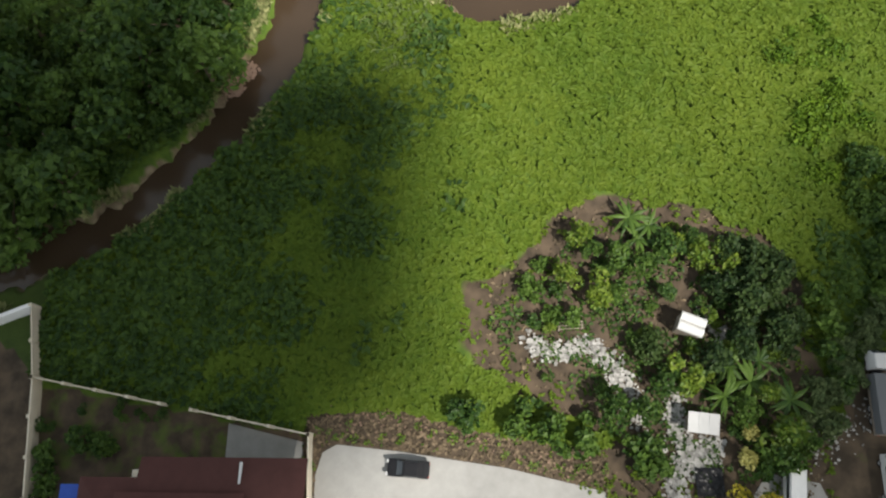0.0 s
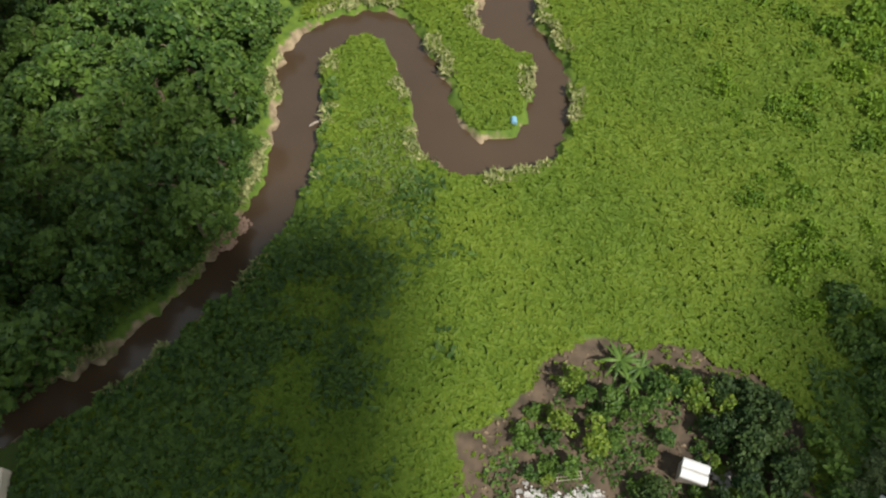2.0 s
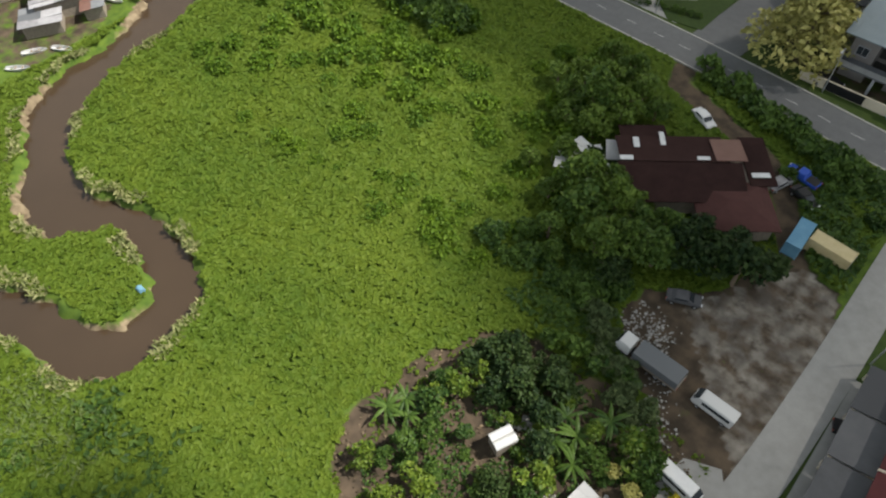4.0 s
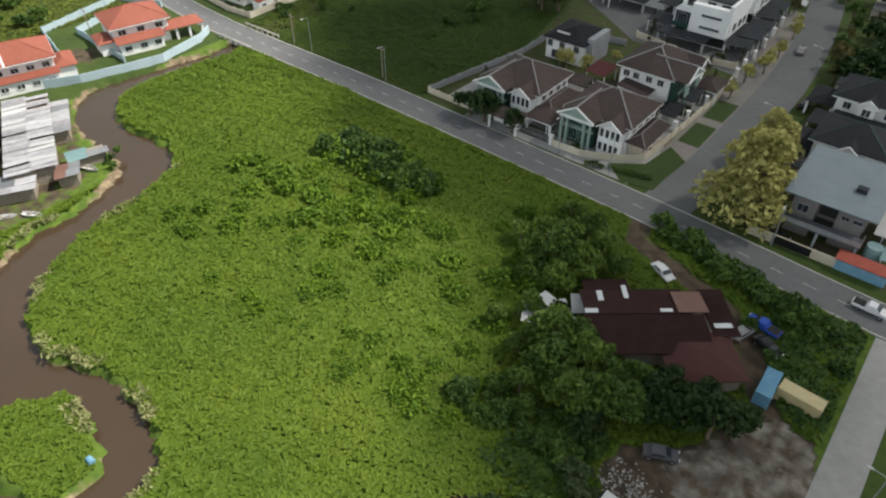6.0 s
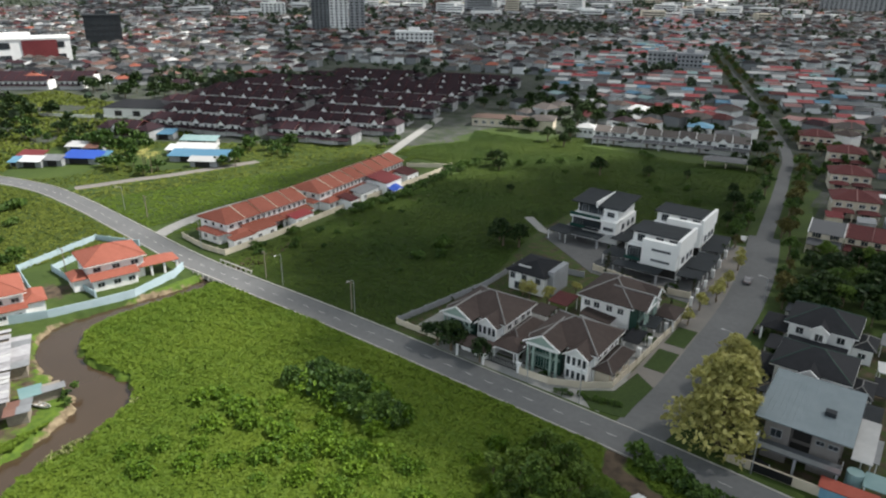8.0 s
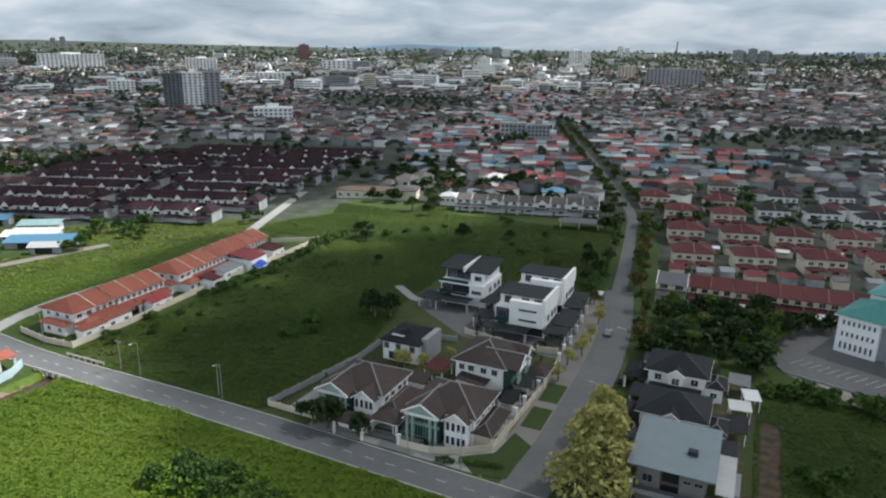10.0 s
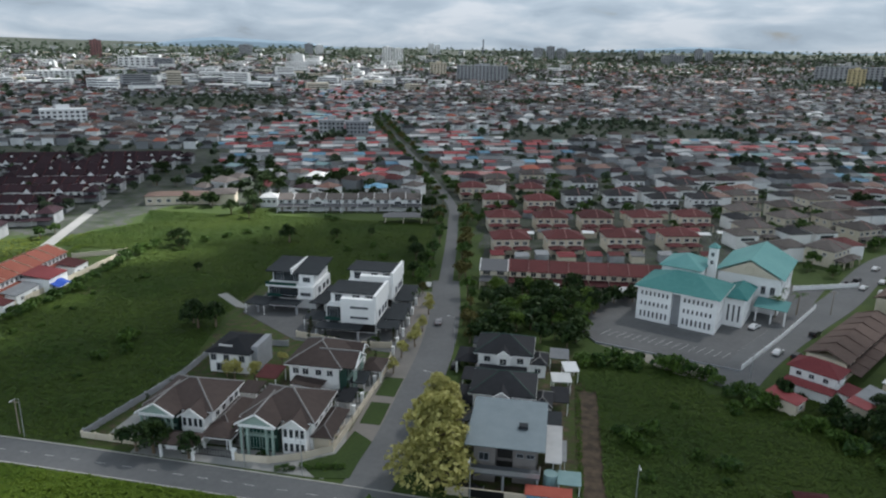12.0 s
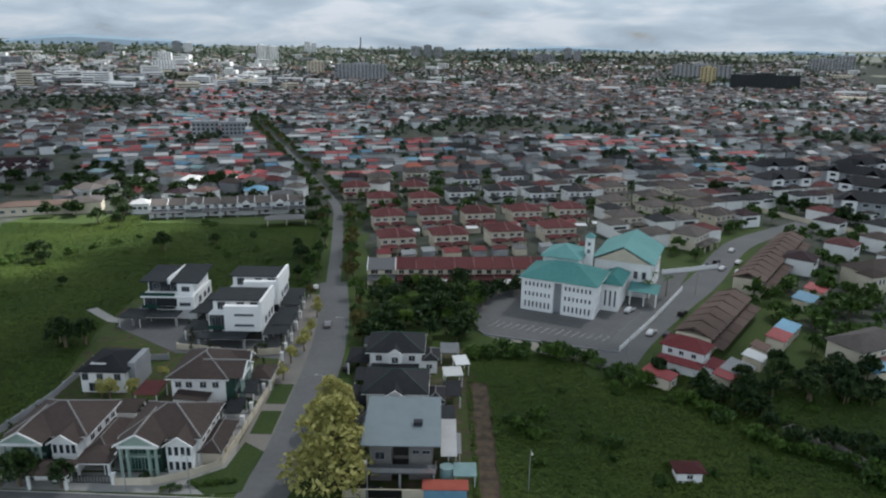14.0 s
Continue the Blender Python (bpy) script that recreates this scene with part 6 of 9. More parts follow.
row(unit, (-165.3, 151.5, 0), 96.5, 6.2, 8, (0,))
drop(unit)
for x, y, ang in ((-164.2, 115.0, 91.5), (-165.3, 151.5, 96.5)):
    e = thing("terraced_house", "white end-of-terrace house with a hipped orange roof and porch hips", "house", pose(x, y, 0, 0, 0, ang), "orange terrace")
    part("wall", walls(-3.1, 3.1, -6, 6, 0, 5.8), M["white"], e)
    part("roof", half_hip_roof(-4.0, 2.98, -6.8, 6.8, 5.7, 2.55), M["tile_orange"], e)
    part("fascia", box(bmesh.new(), -4.05, 2.9, -6.85, 6.85, 5.5, 5.69), M["white"], e, "white eaves board")
    part("wall", walls(-5.6, -3.12, -5.0, 3.0, 0, 2.9), M["white"], e, "white single-storey side room")
    part("porch_roof", hip_roof(-6.4, -3.0, -6.0, 4.0, 2.9, 1.2), M["tile_orange"], e)
    part("porch_roof", hip_roof(-3.4, 3.0, -10.4, -6.05, 2.9, 1.3), M["tile_orange"], e)
    part("wall", walls(-2.8, 2.6, -9.6, -6.02, 0, 2.85), M["white"], e)
    for q in (-1.6, 1.4):
        window(e, q, -6, 4.0, 1.4, 1.1, "S")
        window(e, q, -9.6, 1.0, 1.4, 1.1, "S")
    for q in (-3.4, 0.2, 3.6):
        window(e, -3.1, q, 4.0, 1.3, 1.1, "W")
    for q in (-3.2, 0.8):
        window(e, -5.6, q, 1.0, 1.3, 1.1, "W")
for x, y, w, d, z, mat, ang, label in ((-155.2, 121.0, 6.0, 9.0, 3.0, "tile_orange", 91, "orange tiled back extension"), (-153.2, 113.0, 3.0, 8.0, 2.8, "tile_orange", 91, "orange tiled garden room"),
                                       (-154.2, 136, 4.0, 8, 2.8, "sheet_red", 93, "red sheet-roofed back extension"), (-153.8, 157.0, 6.0, 5.0, 3.0, "tile_red", 96, "red-roofed kitchen extension"),
                                       (-156.5, 168.0, 5.0, 11.0, 2.9, "sheet_grey", 96, "grey sheet-roofed extension"), (-157.4, 179.0, 9.5, 10.0, 4.2, "tile_maroon", 96, "maroon-roofed extension"),
                                       (-158.6, 193.0, 7.0, 8.0, 3.4, "tile_red", 96, "red-roofed extension")):
    e = thing("house_extension", label + " of the terrace", "extension", pose(x, y, 0, 0, 0, ang), "terrace extensions")
    part("wall", walls(-d / 2 + 0.3, d / 2 - 0.3, -w / 2 + 0.2, w / 2 - 0.2, 0, z), M["white"], e)
    part("roof", lean_roof(-d / 2, d / 2, -w / 2, w / 2, z, z + w * 0.16), M[mat], e)
    for k in (-0.25, 0.25):
        window(e, d * k, -w / 2 + 0.2, 1.0, 1.3, 1.1, "S")
tarp = thing("tarpaulin", "bright blue tarpaulin sagging over a back yard", "tarpaulin", pose(-151.8, 178.0, 0))
bm = bmesh.new()
bmesh.ops.create_grid(bm, x_segments=8, y_segments=8, size=1.0)
for q in bm.verts:
    q.co = Vector((q.co.x * 2.2, q.co.y * 3.2, 2.6 + 0.7 * q.co.x * -1 + 0.25 * math.sin(q.co.y * 4)))
geo = bmesh.ops.solidify(bm, geom=bm.faces[:], thickness=0.03)
part("sheet", bm, M["deep_blue"], tarp)
for x, y in ((-2, -3), (2, -3), (2, 3), (-2, 3)):
    part("post", tube(bmesh.new(), [(x, y, 0), (x, y, 2.6 - 0.3 * x)], [0.05, 0.05], 6), M["steel"], tarp)


def boundary(name, pts, h, mat, label, posts=0.0, thick=0.16, post_mat=None):
    """A free-standing wall along points, with piers."""
    v = thing(name, label, "wall")
    pts = [Vector((x, y, 0)) for x, y in pts]
    for a, b in zip(pts, pts[1:]):
        d = b - a
        m = Matrix.LocRotScale(a, Euler((0, 0, math.atan2(d.y, d.x))), None)
        part("wall_panel", box(bmesh.new(), 0, d.length, -thick / 2, thick / 2, -0.2, h, m), M[mat], v)
        if posts:
            n = max(1, int(d.length / posts))
            for k in range(n + 1):
                u = d.length * k / n
                part("pier", box(bmesh.new(), u - 0.17, u + 0.17, -0.17, 0.17, -0.2, h + 0.22, m), M[post_mat or mat], v)
    return v


boundary("boundary_wall", [(-151.0, 105.5), (-151.2, 123), (-153, 145), (-154, 164), (-155, 195), (-156, 219), (-171, 209)], 1.7, "cream", "cream rendered back garden wall of the terrace", 6.0)
boundary("boundary_wall", [(-151.0, 105.5), (-160, 104.8), (-172, 106.5)], 1.5, "cream", "cream front garden wall with piers", 3.0)
boundary("boundary_wall", [(-163, 38), (-156.4, 50.3), (-151.5, 58.2), (-148.4, 68), (-146.4, 76), (-149.2, 88.5), (-152, 93)], 2.0, "blue_wall", "pale blue rendered wall above the creek", 0)
boundary("boundary_wall", [(-153.2, 70), (-177, 71.5), (-181, 82)], 1.7, "blue_wall", "pale blue garden wall", 4.0)
boundary("boundary_wall", [(-168, 62), (-184, 66), (-190, 90), (-176, 95)], 1.7, "blue_wall", "pale blue garden wall", 4.0)


# orange-roofed houses behind the blue wall
def orange_house(m, pair):
    v = thing("semi_detached_house" if pair else "detached_house", "white two-storey house with orange tiled hipped roofs", "house", m, "orange-roofed houses")
    w = 9.5 if pair else 6.5
    part("wall", walls(-w, w, -5.5, 5.5, 0, 6.0), M["white"], v)
    part("roof", hip_roof(-w - 0.8, w + 0.8, -6.3, 6.3, 6.0, 2.9), M["tile_orange"], v)
    part("ridge", ridge_caps(-w - 0.8, w + 0.8, -6.3, 6.3, 6.0, 2.9, 0.11), M["tile_orange"], v)
    part("fascia", box(bmesh.new(), -w - 0.85, w + 0.85, -6.35, 6.35, 5.82, 5.99), M["white"], v)
    if pair:
        ring = [(-6.4, 6.15), (0, 9.15), (6.4, 6.15), (6.4, 5.8), (-6.4, 5.8)]
        bm = solid(bmesh.new(), [(-0.18, p, q) for p, q in ring], [(0.18, p, q) for p, q in ring])
        bmesh.ops.recalc_face_normals(bm, faces=bm.faces)
        part("verge", bm, M["white"], v, "white dividing wall above the roof")
        part("porch_roof", lean_roof(-w - 0.5, w + 0.5, -8.0, -5.55, 2.9, 3.5), M["tile_orange"], v)
        part("wall", walls(-w, w, -7.6, -5.52, 0, 2.85), M["white"], v)
        for k in range(6):
            window(v, -w + (k + 0.5) * w / 3, -7.6, 1.1, 1.5, 1.0, "S")
            window(v, -w + (k + 0.5) * w / 3, -5.5, 3.9, 1.5, 1.1, "S", hood=True)
        part("roof", hip_roof(w - 0.5, w + 4.5, -6.5, 2.0, 3.2, 1.4), M["tile_orange"], v)
        part("wall", walls(w + 0.02, w + 3.9, -6.0, 1.5, 0, 3.2), M["white"], v)
    else:
        part("roof", hip_roof(5.0, 15.0, -6.8, -1.0, 3.0, 1.5), M["tile_orange"], v, "orange tiled car porch roof")
        for x in (8.0, 11.2, 14.4):
            part("column", box(bmesh.new(), x - 0.25, x + 0.25, -6.4, -5.9, 0, 3.05), M["white"], v)
        part("wall", walls(-6.2, 4.0, -8.2, -5.52, 0, 3.0), M["white"], v)
        part("porch_roof", lean_roof(-6.8, 4.6, -8.9, -5.55, 3.0, 3.8), M["tile_orange"], v)
        for x in (-4.5, -0.8, 2.6):
            window(v, x, -8.2, 1.0, 1.6, 1.2, "S")
        for x in (-4.4, 0, 4.4):
            window(v, x, -5.5, 4.0, 1.7, 1.2, "S", hood=True)
        part("roof", hip_roof(-10.5, -6.5, -6.0, 1.0, 3.0, 1.3), M["tile_orange"], v)
        part("wall", walls(-10, -6.52, -5.4, 0.5, 0, 3.0), M["white"], v)
    for y in (-3, 2):
        window(v, -w, y, 3.9, 1.4, 1.2, "W")
        window(v, w, y, 3.9, 1.4, 1.2, "E")
    return v


orange_house(pose(-162.5, 79.5, 0, 0, 0, 75), False)
orange_house(pose(-164.5, 48.5, 0, 0, 0, 72), True)


# red-brown houses across the side street
def pair_house(label, roof, wall="cream", group="red-roofed houses"):
    v = thing("semi_detached_house", label, "house", None, group)
    part("wall", walls(-6.6, 6.6, -5.2, 5.2, 0, 6.0), M[wall], v)
    part("roof", hip_roof(-7.4, 7.4, -6.0, 6.0, 6.0, 2.6), M[roof], v)
    part("verge", lean_roof(-0.14, 0.14, -6.1, 0.0, 6.15, 8.8, 0.12), M["sheet_rose"], v, "pale party strip on the roof")
    part("porch_roof", hip_roof(-6.9, -0.4, -9.6, -5.25, 2.9, 1.1), M[roof], v)
    part("porch_roof", hip_roof(0.4, 6.9, -9.6, -5.25, 2.9, 1.1), M[roof], v)
    for x in (-6.4, -0.9, 0.9, 6.4):
        part("post", box(bmesh.new(), x - 0.15, x + 0.15, -9.2, -8.9, 0, 2.95), M[wall], v)
    for x in (-4.9, -1.8, 1.8, 4.9):
        window(v, x, -5.2, 3.8, 1.6, 1.2, "S", "white")
    for x in (-3.4, 3.4):
        window(v, x, -5.2, 0.9, 2.4, 1.4, "S", "white")
    for y in (-2, 2):
        window(v, -6.6, y, 3.8, 1.2, 1.1, "W", "white")
    return v


red_unit = terrace_unit("terraced_house", "cream terraced house with a red-brown tiled roof", 6.3, 11.0, "cream", "tile_red", "red terrace", 5.6, 2.3, 4.0, extra="sheet_rose")
row(red_unit, (-12.0, 216.0, 0), 3.0, 6.3, 8)
drop(red_unit)
grey_end = terrace_unit("terraced_house", "terraced house with a dark grey sheet roof at the row's end", 9.0, 11.0, "cream", "sheet_dim", "red terrace", 5.4, 2.2, 4.0)
place(grey_end, pose(-20.0, 215.6, 0, 0, 0, 3))
awn_mesh = lean_roof(-2.4, 2.4, -1.6, 1.6, 2.6, 3.0, 0.1)
awning = thing("awning", "white sheet awning on posts in a terrace forecourt", "awning", pose(-1, 206.4, 0, 0, 0, 3), "white awnings")
part("sheet", awn_mesh, M["white_sheet"], awning)
for x in (-2.2, 2.2):
    for y in (-1.4, 1.4):
        part("post", box(bmesh.new(), x - 0.06, x + 0.06, y - 0.06, y + 0.06, 0, 2.65), M["steel"], awning)
for x, y in ((-11, 209.4), (-6.5, 209.6), (16, 210.5), (22, 207.4), (12, 278), (59, 286), (67, 290), (30, 283), (-12, 272)):
    copy_thing(awning, pose(x, y, 0, 0, 0, 3))
red_pair = pair_house("cream semi-detached house with red-brown hipped roofs", "tile_red")
dark_pair = pair_house("white semi-detached house with a dark hipped roof", "tile_dark", "white", "dark-roofed pairs")
grey_pair = pair_house("cream semi-detached house with weathered grey-brown roofs", "tile_grey", "cream", "grey-roofed pairs")
for unit, list_ in ((red_pair, [(-18, 253, 13), (2, 258, 13), (24, 265, 13), (46, 272, 13), (-24, 288, 13), (-4, 292, 13), (15, 296, 13), (36, 302, 13), (57, 308, 13), (-30, 325, 13), (-10, 327, 13), (-16, 356, 13), (-46, 352, 14)]),
                    (dark_pair, [(8, 344, 13), (28, 348, 13), (49, 345, 13), (69, 350, 13), (12, 381, 13), (38, 394, 13), (66, 388, 13)]),
                    (grey_pair, [(98, 264, 48), (79, 293, 15), (99, 316, 28), (118, 318, 30), (82, 326, 12), (124, 362, 20), (104, 340, 16), (90, 364, 14), (126, 342, 18), (-36, 381, 13), (-17, 400, 13), (122, 300, 32)])):
    for x, y, ang in list_:
        copy_thing(unit, pose(x, y, 0, 0, 0, ang))
    drop(unit)

for k in range(30):
    r_ = k % 3
    x = -22 + (k // 3) * 8.6 + rnd.uniform(-1, 1)
    y = (238, 272, 308)[r_] + 0.24 * (x + 20) + rnd.uniform(-1.5, 1.5)
    e = thing("house_extension", "low lean-to kitchen between the back yards", "extension", pose(x, y, 0, 0, 0, 13), "back-yard extensions")
    w, d = rnd.uniform(4.5, 7.0), rnd.uniform(3.2, 5.0)
    part("wall", walls(-w / 2 + 0.2, w / 2 - 0.2, -d / 2 + 0.2, d / 2 - 0.2, 0, 2.6), M[rnd.choice(("cream", "white_far"))], e)
    part("roof", lean_roof(-w / 2, w / 2, -d / 2, d / 2, 2.6, 3.3), M[rnd.choice(("tile_red", "tile_red", "sheet_dim", "sheet_grey", "tile_maroon"))], e)

# terraces along the eastern street
grey_row = terrace_unit("terraced_house", "terraced house with a weathered brown tiled roof", 6.4, 8.6, "cream", "tile_rust", "eastern terrace", 5.0, 1.9, 3.4, extra="tile_rust", far=True)
row(grey_row, (65.2, 163.0, 0), 53.4, 6.4, 6)
row(grey_row, (98.5, 209, 0), 54.0, 6.4, 11)
drop(grey_row)
rh = thing("terraced_house", "white end-of-terrace house with maroon hipped roofs", "house", pose(60.0, 154.6, 0, 0, 0, 53) @ Matrix.Diagonal((0.82, 0.80, 0.92, 1)))
part("wall", walls(-4.6, 3.4, -6.0, 6.0, 0, 5.6), M["white"], rh)
part("roof", hip_roof(-5.4, 4.0, -7.0, 7.0, 5.6, 2.4), M["tile_maroon"], rh)
part("roof", hip_roof(-9.6, -4.7, -7.0, 6.5, 2.8, 1.2), M["tile_maroon"], rh)
part("wall", walls(-8.8, -4.65, -6.2, 5.8, 0, 2.8), M["white"], rh)
part("roof", lean_roof(-6.5, 1.5, -12.5, -7.05, 2.6, 3.2), M["tile_maroon"], rh)
part("wall", walls(-6.0, 1.0, -12.0, -6.05, 0, 2.6), M["white"], rh)
for y in (-3.5, 0.2, 3.6):
    window(rh, -4.6, y, 3.7, 1.3, 1.1, "W")
for x in (-2.5, 1.5):
    window(rh, x, -6.0, 3.7, 1.5, 1.3, "S")
    window(rh, x - 1.2, -12.0, 0.9, 1.6, 1.2, "S")
for x, y, w, d, mat, label in ((69, 146, 6, 8, "sheet_grey", "grey sheet-roofed extension"), (65.5, 143, 5, 7, "sheet_red", "red sheet-roofed extension"), (76, 153, 5, 5, "white_sheet", "white canopy roof"),
                               (88, 166, 5, 8, "sheet_red", "red sheet-roofed extension"), (93, 172, 5, 9, "blue_sheet", "blue sheet-roofed extension"), (80, 159, 4, 5, "sheet_rust", "rusty lean-to"),
                               (110, 196, 6, 9, "sheet_sky", "pale blue canopy roof"), (118, 205, 6, 8, "sheet_red", "red sheet-roofed extension"), (50, 143, 7, 5, "sheet_red", "red sheet car port")):
    e = thing("house_extension", label + " behind the terrace", "extension", pose(x, y, 0, 0, 0, 49), "eastern extensions")
    part("wall", walls(-d / 2 + 0.3, d / 2 - 0.3, -w / 2 + 0.3, w / 2 - 0.3, 0, 2.7), M["cream"], e)
    part("roof", lean_roof(-d / 2, d / 2, -w / 2, w / 2, 2.7, 3.4), M[mat], e)
    window(e, 0, -w / 2 + 0.3, 1.0, 1.4, 1.0, "S")

cream_house = thing("detached_house", "large cream house with a dark brown hipped roof", "house", pose(144, 217, 0, 0, 0, 20))
part("wall", walls(-9, 9, -6, 6, 0, 6.4), M["cream"], cream_house)
part("roof", hip_roof(-9.8, 9.8, -6.8, 6.8, 6.4, 3.0), M["tile_brown"], cream_house)
part("wall", walls(-11.5, -5, -7.5, -2, 0, 6.2), M["cream"], cream_house)
part("roof", hip_roof(-12, -4.5, -8, -1.5, 6.2, 2.2), M["tile_brown"], cream_house)
for x in (-2, 1.5, 5):
    window(cream_house, x, -6, 3.8, 1.6, 1.4, "S", "white")
    window(cream_house, x, -6, 0.8, 1.6, 1.5, "S", "white")
for x in (-10, -8, -6.4):
    window(cream_house, x, -7.5, 3.6, 0.8, 1.6, "S", "white")
bh = thing("semi_detached_house", "cream house with brown tiled roofs and blue and red lean-tos", "house", pose(106, 157, 0, 0, 0, 25))
part("wall", walls(-9, 9, -4, 5, 0, 5.6), M["cream"], bh)
part("roof", hip_roof(-9.8, 9.8, -4.8, 5.8, 5.6, 2.4), M["tile_grey"], bh)
part("roof", lean_roof(-10.5, -3.0, -9.0, -4.1, 2.5, 3.2), M["blue_sheet"], bh, "blue sheet lean-to roof")
part("roof", lean_roof(-2.9, 8.0, -10.0, -4.1, 2.5, 3.2), M["sheet_rose"], bh, "faded red sheet lean-to roof")
part("wall", walls(-10, 7.6, -8.6, -4.05, 0, 2.5), M["cream"], bh)
for x in (-6, -1, 4):
    window(bh, x, -4, 3.7, 1.6, 1.1, "S", "white")

# the teal-roofed building beside the car park
hall = thing("assembly_building", "white three-storey building with teal hipped roofs and rows of narrow windows", "building", pose(38.0, 194.0, 0, 0, 0, -24))
part("wall", walls(-12.2, -2.6, -9.0, 7.0, 0, 10.0), M["white"], hall)
part("wall", walls(-0.2, 9.4, -9.0, 7.0, 0, 10.0), M["white"], hall)
part("wall", walls(-2.58, -0.22, -7.8, 6.5, 0, 10.0), M["grey_wall"], hall, "dark glazed stair slot")
part("roof", hip_roof(-13.0, 10.3, -9.9, 8.0, 10.0, 4.0), M["tile_teal"], hall)
part("fascia", box(bmesh.new(), -13.05, 10.35, -9.95, 8.05, 9.75, 9.99), M["white"], hall)
for x0, x1 in ((-11.4, -3.2), (0.4, 8.6)):
    for z, h in ((1.2, 1.8), (4.6, 1.2), (7.6, 1.2)):
        for k in range(7):
            window(hall, x0 + (x1 - x0) * (k + 0.5) / 7, -9.0, z, 0.5, h, "S")
for y in np.linspace(-7, 5, 5):
    for z in (1.2, 4.6, 7.6):
        window(hall, 9.4, y, z, 0.6, 1.4, "E")
        window(hall, -12.2, y, z, 0.6, 1.4, "W")
part("wall", walls(9.45, 14.5, 0.5, 13.5, 0, 8.4), M["white"], hall, "white side wing")
part("roof", hip_roof(8.6, 15.4, -0.4, 14.4, 8.4, 2.4), M["tile_teal"], hall)
for x in (10.6, 12.0, 13.4):
    window(hall, x, 0.5, 1.6, 0.5, 4.8, "S")
for y in (3, 6, 9, 12):
    window(hall, 14.5, y, 1.6, 0.6, 4.6, "E")
part("wall", walls(-10.5, 0.5, 7.05, 20, 0, 12.4), M["white"], hall, "white rear block")
part("roof", hip_roof(-11.3, 1.3, 6.2, 20.8, 12.4, 3.0), M["tile_mint"], hall, "pale teal rear roof")
part("tower", box(bmesh.new(), 0.8, 3.2, 14.0, 16.4, 0, 18.0), M["white"], hall, "white stair tower")
part("roof", hip_roof(0.5, 3.5, 13.7, 16.7, 18.0, 1.4), M["tile_mint"], hall)
for z in (13.0, 15.4):
    window(hall, 2.0, 14.0, z, 0.9, 1.2, "S")
part("wall", walls(3.6, 21.0, 16.5, 40, 0, 11.0), M["white"], hall, "white hall")
part("roof", gable_roof(2.6, 22.0, 15.4, 41, 11.0, 4.8, "y"), M["tile_mint"], hall, "pale teal hall roof")
bm = solid(bmesh.new(), [(4.0, 16.0, 11.0), (20.6, 16.0, 11.0), (12.3, 16.0, 15.2)], [(4.0, 16.45, 11.0), (20.6, 16.45, 11.0), (12.3, 16.45, 15.2)])
bmesh.ops.recalc_face_normals(bm, faces=bm.faces)
part("gable", bm, M["cream"], hall, "cream gable wall of the hall")
part("roundel", tube(bmesh.new(), [(12.3, 15.96, 12.6), (12.3, 15.8, 12.6)], [1.3, 1.2], 18), M["cream"], hall, "round cream gable ornament")
for y in (20, 25, 30, 35):
    window(hall, 21.0, y, 6.0, 1.2, 2.2, "E")
for x in (16.5, 19.0):
    window(hall, x, 16.5, 6.0, 1.2, 2.4, "S")
part("roof", lean_roof(15.6, 24.5, 8.5, 15.2, 4.4, 5.4), M["tile_mint"], hall, "pale teal covered walk roof")
for x in (16.5, 20.5, 24.0):
    part("column", box(bmesh.new(), x - 0.2, x + 0.2, 8.8, 9.2, 0, 4.45), M["white"], hall)

bay = bpy.data.meshes.new("bay_line")
bm = box(bmesh.new(), -0.06, 0.06, -2.4, 2.4, 0, 0.008)
bm.to_mesh(bay)
bm.free()
bay.materials.append(M["paint"])
bays = thing("bay_markings", "white painted parking bay lines on the car park", "markings", pose(0, 0, 0.082))
for k in range(22):
    c = Vector((14.5, 178.5, 0)) + Vector((1.42 * 1.75 * k * 0.78, -0.6 * 1.75 * k * 0.62, 0))
    if k < 16:
        shared("bay_line", bay, bays, Matrix.LocRotScale(c, Euler((0, 0, radians(-38))), None))
for k in range(14):
    c = Vector((49.0, 171.0, 0)) + Vector((1.35, 1.95, 0)) * k
    shared("bay_line", bay, bays, Matrix.LocRotScale(c, Euler((0, 0, radians(48))), None))
boundary("boundary_wall", [(45.5, 161), (60.5, 183), (77, 209)], 1.3, "white", "white picket-style wall along the car park", 2.4)
boundary("boundary_wall", [(76, 226), (98, 234)], 1.6, "white", "white wall behind the hall", 3.0)
boundary("boundary_wall", [(3.5, 184.5), (11.5, 170), (45, 159.6)], 0.5, "grey_wall", "low dark retaining kerb of the car park", 0)

# dark canopies and small sheds crowding the plots
for x, y, w, d, z, mat, a in ((-42.6, 163.5, 6.0, 5.0, 3.0, "slate_flat", 4), (-42.0, 169.5, 5.4, 5.4, 3.3, "slate_flat", 4), (-42.4, 176.5, 5.6, 6.0, 3.1, "slate_flat", 5), (-43.0, 184.5, 5.4, 6.4, 3.4, "slate_flat", 6), (-43.6, 192.5, 5.2, 6.0, 3.1, "slate_flat", 6),
                              (-63.5, 166, 5.6, 5.5, 3.0, "slate_flat", 0), (-83.5, 174, 6.5, 6.0, 2.9, "slate_flat", -8), (-66.5, 178, 5.0, 6.5, 3.1, "slate_flat", 0),
